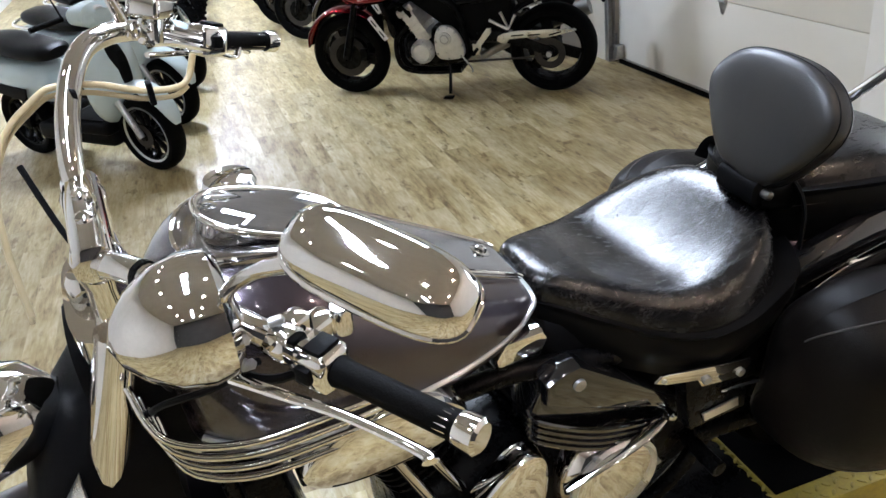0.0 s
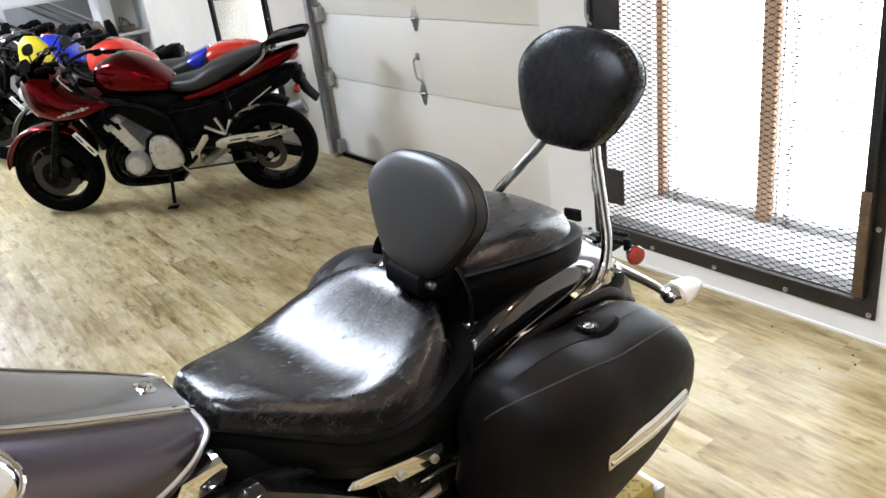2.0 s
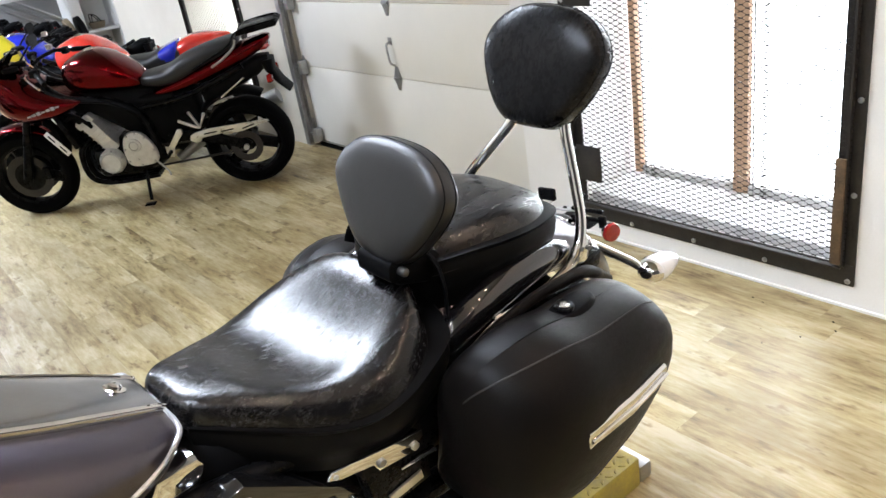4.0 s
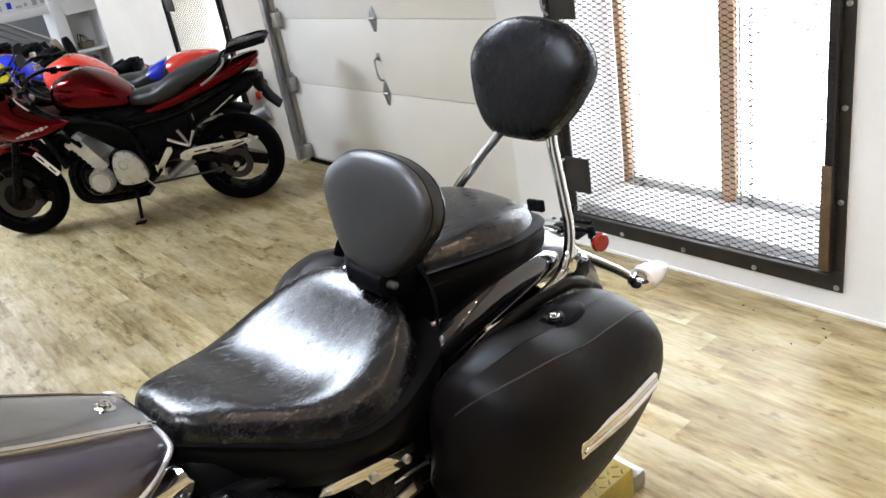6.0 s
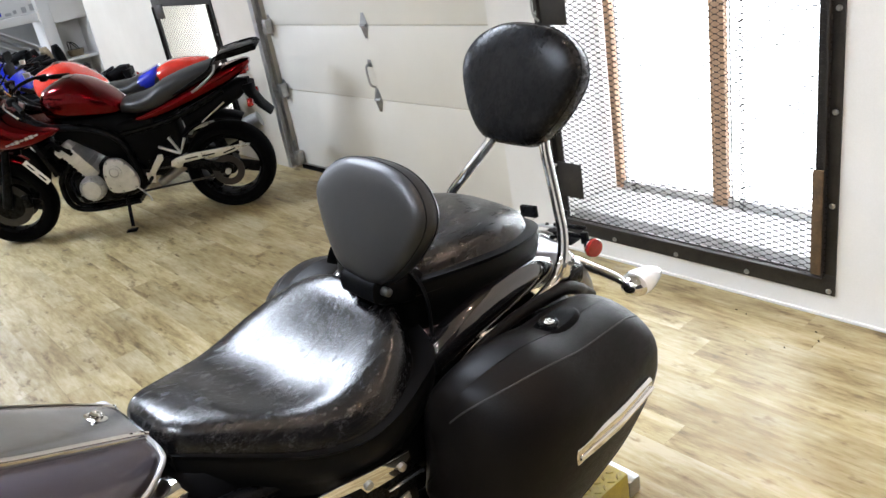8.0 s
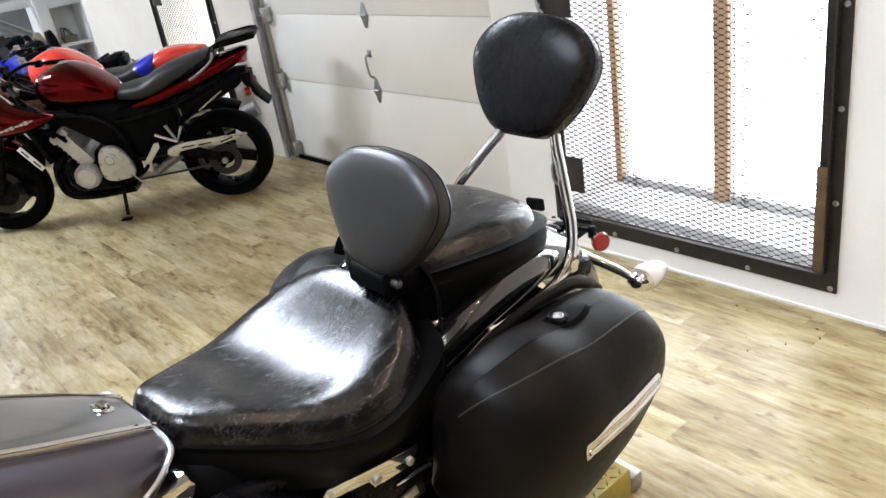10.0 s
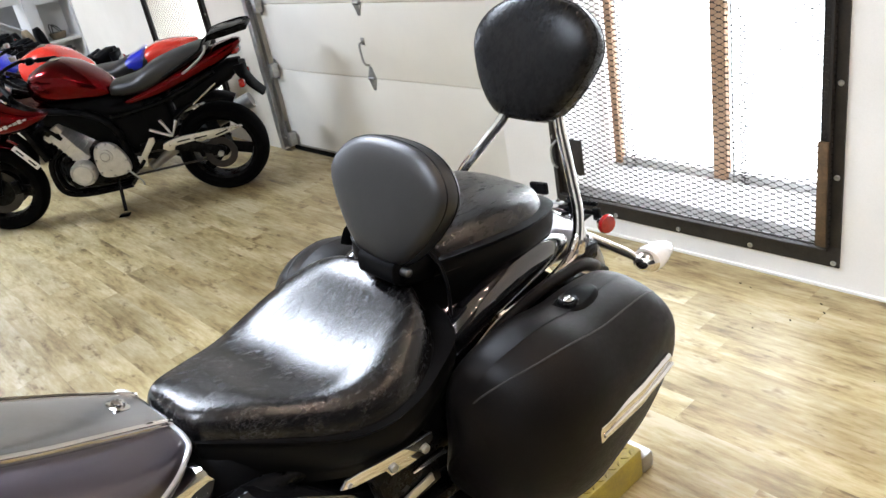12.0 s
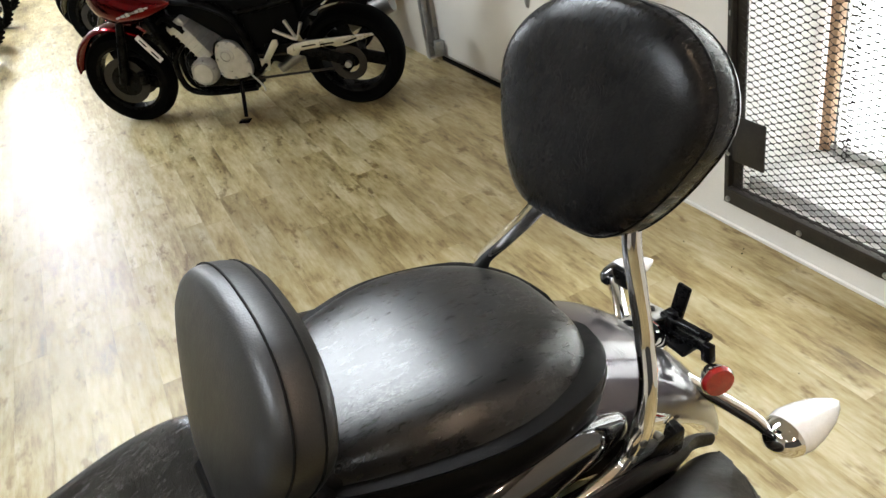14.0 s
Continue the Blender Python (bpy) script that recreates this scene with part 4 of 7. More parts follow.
for s in (-1, 1):
    rings, rows = bag_rings(s)
    bag = part("saddlebag", loft(rings), BAG, bike, "hard saddlebag covered in black stitched leather")
    for r0, r1, a0, a1 in ((3, len(rings) - 4, 1.15, 0.75), (7, len(rings) - 5, -0.75, 0.35)):
        line = []
        for k in range(r0, r1):
            f = (a0 + (a1 - a0) * (k - r0) / (r1 - r0)) / (2 * math.pi) * 40
            a, c = rings[k][math.floor(f) % 40], rings[k][(math.floor(f) + 1) % 40]
            line.append(a.lerp(c, f - math.floor(f)))
        part("seam", tube(line, 0.0018, 6, 2), BAGTHREAD, bag)
    if s < 0:
        part("lock_plate", moved(loft([superring("xy", (0.625, -0.312, z), a, b, 2.3, 24) for z, a, b in ((0.730, 0.086, 0.038), (0.764, 0.080, 0.034), (0.773, 0.068, 0.026), (0.775, 0.03, 0.015))]), Matrix.Identity(4)), BLACK_PLASTIC, bag, "raised black lock boss")
        part("lock", join(lathe([(0.0115, 0.0), (0.0120, 0.010), (0.009, 0.012), (0.0075, 0.009), (0, 0.009)], 20, "Z", (0.608, -0.312, 0.772)), box(0.003, 0.008, 0.003, (0.608, -0.312, 0.784), 0.001)), CHROME, bag, "round chrome lock")
        part("lock_ring", lathe([(0.0125, 0.768), (0.021, 0.772), (0.0225, 0.778), (0.020, 0.782), (0.0130, 0.779)], 24, "Z", (0.608, -0.312, 0), True), BLACK_METAL, bag, "black ring round the lock")
        part("lid_lip", tube([(0.36, -0.238, 0.730), (0.46, -0.232, 0.752), (0.60, -0.226, 0.758), (0.72, -0.222, 0.746), (0.82, -0.214, 0.722), (0.90, -0.195, 0.672), (0.97, -0.165, 0.622), (1.03, -0.155, 0.575)], [0.006, 0.010, 0.011, 0.012, 0.012, 0.012, 0.010, 0.008], 10, 6, flat=1.4), BAG, bag, "raised inner lip of the bag lid")
    trim = loft([superring("yz", (x, s * y, z), 0.009, h, 3.2, 20) for x, y, z, h in ((0.462, 0.468, 0.600, 0.010), (0.470, 0.474, 0.600, 0.024), (0.62, 0.478, 0.594, 0.026), (0.765, 0.468, 0.586, 0.024), (0.775, 0.462, 0.586, 0.010))])
    part("trim_bar", trim, CHROME, bag, "ribbed chrome trim bar")
    part("trim_rib", tube([(0.472, s * 0.484, 0.600), (0.62, s * 0.488, 0.594), (0.765, s * 0.478, 0.586)], 0.004, 8), CHROME, bag)

# tail light, plate bracket, signals
plate = part("plate_bracket", join(box(0.014, 0.055, 0.034, (1.058, 0.075, 0.748), 0.004, turn=(-9, 0, 0)), box(0.014, 0.10, 0.010, (1.056, -0.06, 0.741), 0.003, turn=(-9, 0, 0)), box(0.014, 0.10, 0.010, (1.056, -0.06, 0.716), 0.003, turn=(-9, 0, 0)), box(0.014, 0.020, 0.034, (1.054, -0.110, 0.721), 0.003, turn=(-9, 0, 0)), box(0.014, 0.020, 0.034, (1.057, -0.03, 0.733), 0.003, turn=(-9, 0, 0)), box(0.05, 0.10, 0.010, (1.06, -0.03, 0.70), 0.004)), BLACK_METAL, bike, "black slotted licence plate bracket")
part("bracket_tab", join(box(0.010, 0.028, 0.062, (1.115, 0.004, 0.716), 0.006, turn=(0, 14, 0)), box(0.05, 0.028, 0.008, (1.085, 0.004, 0.69), 0.003)), BLACK_METAL, plate)
part("bracket_plate", box(0.045, 0.06, 0.005, (1.055, 0.012, 0.722), 0.002, turn=(-9, 18, 0)), STEEL, plate, "bare steel plate")
part("plate_bolt", lathe([(0.006, 0.0), (0.006, 0.005), (0.003, 0.007), (0, 0.007)], 10, "Z", (1.055, 0.012, 0.724)), RUSTY, plate)
for s in (-1, 1):
    if s < 0:
        refl = part("reflector", moved(lathe([(0.022, 0.004), (0.0255, 0.0), (0.023, -0.006), (0.0, -0.008)], 24, "Y", (0, 0, 0)), pose(1.02, -0.160, 0.722, -8, 0, -18)), REDLENS, bike, "round red reflector")
        part("reflector_cup", moved(lathe([(0.010, 0.03), (0.022, 0.014), (0.027, 0.002), (0.024, 0.002)], 20, "Y", (0, 0, 0)), pose(1.02, -0.160, 0.722, -8, 0, -18)), CHROME, refl)
    gy, up, k = (-0.225, 0.0, 1.0) if s < 0 else (0.160, 0.090, 0.66)
    # far shell is black in place of chrome, for the dark reflection on it
    sig = part("turn_signal", loft([superring("yz", (x, gy, z + up), r * k, r * k * 0.86, 2.0, 22) for x, z, r in ((1.082, 0.586, 0.006), (1.090, 0.586, 0.024), (1.104, 0.585, 0.034), (1.120, 0.583, 0.039))]), CHROME if s < 0 else BLACK_PAINT, bike, "bullet turn signal on a chrome stalk")
    part("lens", loft([superring("yz", (1.121 + (x - 1.121) * k, gy, z + up), r * k, r * k * 0.86, 2.0, 22) for x, z, r in ((1.121, 0.583, 0.0395), (1.14, 0.582, 0.042), (1.17, 0.579, 0.039), (1.21, 0.575, 0.029), (1.24, 0.571, 0.016), (1.257, 0.569, 0.003))]), CLEARLENS, sig, "pale bullet lens")
    part("stalk", tube([(1.03, s * 0.09, 0.66), (1.06, s * 0.13, 0.635), (1.09, s * 0.18, 0.608), (1.10, s * 0.21, 0.592)] if s < 0 else [(1.02, 0.04, 0.69), (1.05, 0.08, 0.69), (1.08, 0.12, 0.682), (1.10, 0.15, 0.676)], [0.014, 0.013, 0.013, 0.010], 12), CHROME, sig)
tail = part("tail_light", loft([superring("yz", (x, 0, z), a, b, 2.2, 24) for x, z, a, b in ((0.985, 0.700, 0.02, 0.010), (1.0, 0.700, 0.042, 0.022), (1.025, 0.695, 0.048, 0.026), (1.045, 0.69, 0.040, 0.022))]), CHROME, bike, "chrome tail light housing")
part("lens", loft([superring("yz", (x, 0, 0.688), a, b, 2.2, 24) for x, a, b in ((1.046, 0.038, 0.020), (1.054, 0.032, 0.017), (1.058, 0.01, 0.006))]), REDLENS, tail)


def spoked(parent, at, r, width, mat_rim, spokes, tyre_r, hub=0.05):
    """A wheel about y: tyre, rim, cast spokes, hub and disc."""
    w = width / 2
    tyre = part("wheel", lathe([(r * 0.72, -w * 0.7), (r * 0.80, -w * 0.98), (r * 0.90, -w), (r * 0.97, -w * 0.66), (r, 0), (r * 0.97, w * 0.66), (r * 0.90, w), (r * 0.80, w * 0.98), (r * 0.72, w * 0.7), (r * 0.70, 0)], 44, "Y", at, True), RUBBER, parent, "black treaded tyre on a cast wheel")
    part("rim", lathe([(r * 0.66, -w * 0.62), (r * 0.735, -w * 0.72), (r * 0.735, -w * 0.60), (r * 0.68, -w * 0.2), (r * 0.68, w * 0.2), (r * 0.735, w * 0.60), (r * 0.735, w * 0.72), (r * 0.66, w * 0.62), (r * 0.63, 0)], 40, "Y", at, True), mat_rim, tyre)
    wide = 0.034 if spokes > 4 else 0.075
    bars = []
    for i in range(spokes):
        a = 2 * math.pi * i / spokes + 0.3
        bars.append(moved(box(r * 0.62, 0.026, wide, (r * 0.34, 0, 0), 0.007), Matrix.Translation(at) @ Matrix.Rotation(a, 4, "Y")))
    part("spokes", join(*bars), mat_rim, tyre)
    part("hub", lathe([(0.02, -w), (hub, -w * 0.8), (hub, w * 0.8), (0.02, w)], 20, "Y", at), mat_rim, tyre)
    return tyre


spoked(bike, (0.74, 0, 0.325), 0.325, 0.18, ALU, 9, 0.3)
spoked(bike, (-1.0, 0, 0.325), 0.325, 0.13, ALU, 9, 0.3)

# ---- cruiser: bars, fork, engine ----
LG = [(-0.785, -0.085, 1.13), (-0.775, -0.12, 1.165), (-0.735, -0.20, 1.185), (-0.665, -0.275, 1.15), (-0.60, -0.32, 1.105), (-0.565, -0.36, 1.087), (-0.483, -0.505, 1.087)]
RG = [(-0.785, 0.085, 1.13), (-0.788, 0.11, 1.19), (-0.765, 0.20, 1.265), (-0.72, 0.285, 1.31), (-0.64, 0.37, 1.295), (-0.55, 0.42, 1.245), (-0.49, 0.46, 1.22), (-0.40, 0.51, 1.185)]
for line, s in ((LG, -1), (RG, 1)):
    a, b = Vector(line[-2]), Vector(line[-1])
    d = (b - a).normalized()
    hb = part("handlebar", tube(line, 0.0175, 14, 7), CHROME, bike, "thick chrome handlebar")
    part("bar_clamp_ring", tube([Vector(line[2]) - 0.004 * d, Vector(line[2]) + 0.004 * d], 0.0192, 14, straight=True), BLACK_METAL, hb)
    part("grip", tube([a, a + 0.012 * d, b - 0.012 * d, b], [0.020, 0.0175, 0.0175, 0.0185], 16, straight=True), GRIP, hb, "black rubber grip")
    part("bar_end", tube([b - 0.002 * d, b + 0.004 * d, b + 0.022 * d, b + 0.026 * d], [0.020, 0.0215, 0.0215, 0.017], 16, straight=True), CHROME, hb, "chrome bar end cap")
    rot = Matrix.Translation(a - 0.032 * d) @ d.to_track_quat("Y", "Z").to_matrix().to_4x4()
    sw = part("switch_housing", moved(box(0.052, 0.062, 0.056, (0, 0, 0), 0.012, 3), rot), CHROME, hb, "chrome switch housing")
    part("switch_face", moved(box(0.036, 0.028, 0.008, (0.0, 0.008, 0.029), 0.003), rot), BLACK_PLASTIC, sw)
    part("switch_button", moved(box(0.008, 0.022, 0.022, (0.028, 0.0, 0.0), 0.003), rot), BLACK_PLASTIC, sw)
    part("lever_perch", moved(join(box(0.05, 0.036, 0.036, (-0.045, -0.045, 0), 0.010), lathe([(0.013, -0.02), (0.015, -0.015), (0.015, 0.015), (0.013, 0.02)], 14, "Z", (-0.075, -0.03, 0))), rot), CHROME, hb)
    out = Vector((-0.06, 0, -0.01))
    part("lever", tube([a - 0.075 * d + out * 1.25, a - 0.02 * d + out * 1.1, a + 0.07 * d + out * 0.85, b + 0.0 * d + out * 0.8, b + 0.02 * d + out * 0.9], [0.009, 0.008, 0.007, 0.007, 0.010], 10, 6, flat=0.6), CHROME, hb, "polished hand lever")
mir = part("mirror", loft([superring("xz", (0, y, 0), a, b, 3.2, 40) for y, a, b in ((-0.030, 0.008, 0.005), (-0.029, 0.052, 0.022), (-0.022, 0.074, 0.031), (-0.010, 0.087, 0.037), (0.004, 0.091, 0.039), (0.010, 0.091, 0.039))]), CHROME, bike, "chrome teardrop mirror on the left bar")
mir.matrix_basis = Matrix.Translation((-0.551, -0.508, 1.318)) @ Euler((radians(-62), radians(8), radians(-38))).to_matrix().to_4x4() @ Matrix.Rotation(radians(14), 4, "Y")
part("mirror_rim", tube(superring("xz", (0, 0.010, 0), 0.090, 0.038, 3.2, 40), 0.004, 8, 1, closed=True), CHROME, mir)
part("mirror_glass", loft([superring("xz", (0, y, 0), 0.085, 0.034, 3.2, 40) for y in (0.0105, 0.0125)]), CHROME, mir, "mirror glass")
part("mirror_stem", tube([(-0.655, -0.29, 1.15), (-0.66, -0.32, 1.21), (-0.635, -0.38, 1.265), (-0.605, -0.43, 1.295)], [0.010, 0.008, 0.008, 0.010], 10), CHROME, bike)
fs = part("turn_signal", loft([superring("yz", (x, -0.272, 1.155), r, r * 1.04, 2.0, 28) for x, r in ((-0.655, 0.008), (-0.657, 0.060), (-0.668, 0.073), (-0.695, 0.077), (-0.730, 0.070), (-0.760, 0.052), (-0.782, 0.028), (-0.792, 0.004))]), CHROME, bike, "round chrome front signal shell")
part("signal_bolt", lathe([(0.012, -0.012), (0.014, 0.0), (0.010, 0.01)], 12, "Y", (-0.70, -0.315, 1.12)), CHROME, fs)
part("triple_clamp", loft([superring("xy", (-0.80, 0, z), 0.05, 0.125, 3.2, 28) for z in (1.02, 1.024, 1.055, 1.06)]), CHROME, bike, "chrome top clamp")
for v in (-0.085, 0.085):
    part("riser", lathe([(0.030, 1.06), (0.027, 1.075), (0.025, 1.12), (0.030, 1.14), (0.032, 1.165), (0.026, 1.178), (0, 1.18)], 22, "Z", (-0.785, v, 0)), CHROME, bike, "chrome bar riser")
    part("fork_tube", tube([(-0.79, v * 1.35, 1.06), (-0.86, v * 1.35, 0.85), (-0.985, v * 1.35, 0.36)], [0.030, 0.030, 0.032], 16, straight=True), CHROME, bike, "chrome fork tube")
part("bar_clamp", lathe([(0.020, -0.12), (0.028, -0.115), (0.028, 0.115), (0.020, 0.12)], 18, "Y", (-0.785, 0, 1.165)), CHROME, bike)
part("headlight", loft([superring("yz", (x, 0, 0.90), r, r, 2.0, 28) for x, r in ((-0.90, 0.03), (-0.94, 0.07), (-1.02, 0.092), (-1.10, 0.096), (-1.11, 0.088))]), CHROME, bike, "chrome headlight shell")
part("front_fender", ring_loft([(-1.32, 0, 0.47, 0.05, 0.03), (-1.25, 0, 0.58, 0.08, 0.045), (-1.12, 0, 0.655, 0.088, 0.05), (-0.98, 0, 0.67, 0.088, 0.05), (-0.84, 0, 0.64, 0.085, 0.05), (-0.72, 0, 0.56, 0.075, 0.045), (-0.68, 0, 0.48, 0.06, 0.03)], 2.4, 24), PLUM, bike)
for s in (-1, 1):
    part("fork_cover", ring_loft([(-0.90, s * 0.125, 0.80, 0.035, 0.06), (-0.93, s * 0.125, 0.76, 0.04, 0.06), (-0.96, s * 0.125, 0.70, 0.035, 0.05)], 2.5, 18), ALU, bike)
# hoses
HL = [(-0.568, 0.27, 1.270), (-0.585, 0.26, 1.236), (-0.61, 0.25, 1.228), (-0.661, 0.25, 1.236), (-0.722, 0.25, 1.260), (-0.776, 0.25, 1.270), (-0.812, 0.25, 1.258), (-0.876, 0.24, 1.205), (-0.915, 0.20, 1.10), (-0.92, 0.15, 0.95)]
part("brake_hose", tube(HL, 0.0055, 10), HOSE, bike, "yellowed clear brake hose")
part("throttle_cable", tube([(x - 0.004, y + 0.004, z - 0.014) for x, y, z in HL[1:]], 0.0045, 8), HOSE, bike)
part("hose_clip", box(0.010, 0.022, 0.038, (-0.648, 0.252, 1.228), 0.003), BLACK_PLASTIC, bike, "black hose clip")
part("cable", tube([(-0.66, -0.30, 1.13), (-0.72, -0.24, 1.06), (-0.76, -0.15, 1.0), (-0.74, -0.1, 0.9)], 0.005, 8), BLACK_PLASTIC, bike)
part("cable", tube([(-0.86, 0.20, 1.18), (-0.83, 0.12, 1.10), (-0.80, 0.05, 1.06)], 0.005, 8), BLACK_PLASTIC, bike)

# frame and engine
for s in (-1, 1):
    part("frame_rail", tube([(-0.72, s * 0.06, 0.92), (-0.5, s * 0.11, 0.74), (-0.2, s * 0.13, 0.73), (0.1, s * 0.14, 0.66), (0.3, s * 0.15, 0.60), (0.72, s * 0.14, 0.35)], 0.020, 12), BLACK_METAL, bike)
    part("down_tube", tube([(-0.74, s * 0.05, 0.88), (-0.70, s * 0.09, 0.6), (-0.66, s * 0.11, 0.25), (-0.5, s * 0.13, 0.17), (0.1, s * 0.13, 0.17), (0.28, s * 0.14, 0.35)], 0.019, 12), BLACK_METAL, bike)
part("engine_case", ring_loft([(-0.44, 0, 0.36, 0.10, 0.12), (-0.40, 0, 0.36, 0.15, 0.16), (-0.2, 0, 0.37, 0.17, 0.18), (0.05, 0, 0.37, 0.165, 0.17), (0.22, 0, 0.38, 0.14, 0.13), (0.26, 0, 0.38, 0.10, 0.10)], 3.5, 32), BLACK_METAL, bike, "black engine case")
part("inner_fairing", ring_loft([(-0.16, 0, 0.66, 0.10, 0.12), (-0.10, 0, 0.66, 0.125, 0.15), (0.10, 0, 0.65, 0.14, 0.15), (0.30, 0, 0.63, 0.14, 0.15), (0.40, 0, 0.62, 0.12, 0.12)], 3.5, 28), BLACK_PLASTIC, bike, "black battery box and frame covers")
for tilt, x in ((24, -0.36), (-24, -0.12)):
    m = Matrix.Translation((x, 0, 0.50)) @ Matrix.Rotation(radians(-tilt), 4, "Y")
    cyl = part("cylinder", moved(loft([superring("xy", (0, 0, z), 0.068, 0.085, 3.2, 24) for z in (0.0, 0.24)]), m), BLACK_METAL, bike, "black finned cylinder")
    for i in range(9):
        part("cooling_fin", moved(loft([superring("xy", (0, 0, 0.03 + i * 0.022 + dz), 0.088, 0.105, 3.6, 28) for dz in (0, 0.007)]), m), BLACK_METAL, cyl)
    part("rocker_cover", moved(loft([superring("xy", (0, 0, z), a, b, 3.0, 28) for z, a, b in ((0.235, 0.085, 0.105), (0.255, 0.09, 0.112), (0.285, 0.08, 0.10), (0.295, 0.05, 0.07))]), m), CHROME, cyl)
    for k in (-1, 1):
        part("pushrod_tube", moved(tube([(k * 0.03, -0.125, -0.06), (k * 0.022, -0.118, 0.23)], [0.013, 0.011], 12, straight=True), m), CHROME, cyl, "chrome pushrod tube")
# three added black blocks that close off the dark front of the bike
part("radiator", box(0.07, 0.30, 0.44, (-0.64, 0, 0.52), 0.02, turn=(0, -8, 0)), BLACK_METAL, bike, "added black block between the down tubes")
part("neck_filler", ring_loft([(-0.86, 0, 0.93, 0.08, 0.10), (-0.80, 0, 0.93, 0.12, 0.12), (-0.70, 0, 0.86, 0.13, 0.12), (-0.60, 0, 0.80, 0.15, 0.08)], 3.0, 24), BLACK_PLASTIC, bike)
part("fork_filler", ring_loft([(-0.99, 0, 0.66, 0.10, 0.12), (-0.96, 0, 0.68, 0.135, 0.17), (-0.88, 0, 0.74, 0.15, 0.20), (-0.78, 0, 0.78, 0.14, 0.20)], 3.0, 24), BLACK_PLASTIC, bike)
# chrome covers on the left
part("air_cover", moved(prism([(-0.62, 0.80), (-0.545, 0.85), (-0.44, 0.858), (-0.37, 0.83), (-0.345, 0.785), (-0.40, 0.745), (-0.52, 0.735), (-0.60, 0.755)], -0.235, -0.155, 0.018, 5), Matrix.Identity(4)), CHROME, bike, "broad chrome engine cover")
for i in range(4):
    o = 0.022 * i
    part("chrome_strip", tube([(-0.80 + o * 0.3, -0.155, 1.00 - o), (-0.775 + o * 0.2, -0.205, 0.935 - o), (-0.68, -0.228, 0.90 - o), (-0.55, -0.228, 0.892 - o), (-0.46 - 0.5 * o, -0.218, 0.885 - o)], 0.0058, 10), CHROME, bike, "curved chrome trim rod")
part("head_cap", moved(prism([(-0.245, 0.775), (-0.225, 0.805), (-0.15, 0.805), (-0.14, 0.785), (-0.155, 0.752), (-0.24, 0.748)], -0.135, -0.085, 0.008), Matrix.Identity(4)), CHROME, bike, "small chrome head cap")
part("side_rod", tube([(-0.36, -0.14, 0.80), (-0.29, -0.13, 0.815), (-0.24, -0.115, 0.835)], 0.006, 8), CHROME, bike)
cover = part("side_cover", prism([(-0.178, 0.722), (-0.206, 0.665), (-0.202, 0.612), (-0.155, 0.555), (-0.09, 0.515), (0.0, 0.49), (0.068, 0.484), (0.105, 0.520), (0.112, 0.552), (-0.02, 0.64), (-0.11, 0.715)], -0.180, -0.10, 0.016), BLACK_PAINT, bike, "black ribbed side cover")
part("cover_wing", prism([(-0.180, 0.734), (-0.150, 0.747), (-0.112, 0.753), (0.0, 0.664), (0.125, 0.560), (0.108, 0.545), (-0.05, 0.618), (-0.182, 0.690)], -0.196, -0.14, 0.009), BLACK_PAINT, cover)
for i in range(4):
    o = 0.0155 * i
    part("rib", tube([(-0.203, -0.165, 0.668 - o), (-0.190, -0.188, 0.648 - o), (-0.07, -0.204, 0.582 - o), (0.07, -0.196, 0.535 - o * 0.8), (0.104, -0.175, 0.526 - o * 0.6)], 0.0062, 8), BLACK_PAINT, cover)
part("cover_bolt", lathe([(0.006, -0.204), (0.012, -0.202), (0.013, -0.19)], 14, "Y", (-0.116, 0, 0.715)), STEEL, cover)
part("cover_bolt", lathe([(0.006, -0.208), (0.010, -0.204), (0.010, -0.17)], 12, "Y", (0.106, 0, 0.528)), CHROME, cover)
clutch = part("clutch_cover", lathe([(0.115, -0.15), (0.115, -0.185), (0.10, -0.205), (0.085, -0.215), (0.05, -0.22), (0, -0.221)], 36, "Y", (-0.03, 0, 0.43)), CHROME, bike, "round chrome engine cover")
part("cover_ring", lathe([(0.088, -0.213), (0.095, -0.219), (0.102, -0.212)], 36, "Y", (-0.03, 0, 0.43)), ALU, clutch)
part("gear_cover", prism([(-0.33, 0.49), (-0.25, 0.575), (-0.19, 0.575), (-0.175, 0.50), (-0.20, 0.42), (-0.31, 0.42)], -0.205, -0.15, 0.014, 4), CHROME, bike, "chrome gear cover")
part("shift_shield", tube([(-0.15, -0.215, 0.475), (0.0, -0.222, 0.525), (0.075, -0.212, 0.545)], [0.010, 0.014, 0.008], 10, 6, flat=0.4), CHROME, bike)
for k in range(6):
    a = k * math.pi / 3
    part("case_bolt", lathe([(0.007, -0.208), (0.007, -0.218), (0, -0.219)], 10, "Y", (-0.03 + 0.10 * math.cos(a), 0, 0.43 + 0.10 * math.sin(a))), STEEL, clutch)
trim = part("seat_side_trim", join(prism([(0.016, 0.690), (0.045, 0.674), (0.14, 0.645), (0.235, 0.628), (0.246, 0.634), (0.246, 0.650), (0.15, 0.672), (0.06, 0.696), (0.03, 0.702)], -0.243, -0.233, 0.004), prism([(0.12, 0.650), (0.235, 0.624), (0.235, 0.602), (0.135, 0.622)], -0.236, -0.230, 0.002)), CHROME, bike, "chrome seat side trim")
for x, z, r in ((0.033, 0.691, 0.006), (0.137, 0.645, 0.011), (0.222, 0.626, 0.011)):
    part("trim_bolt", lathe([(r * 0.5, -0.2475), (r * 0.8, -0.2465), (r * 0.85, -0.240)], 12, "Y", (x, 0, z)), STEEL, trim)
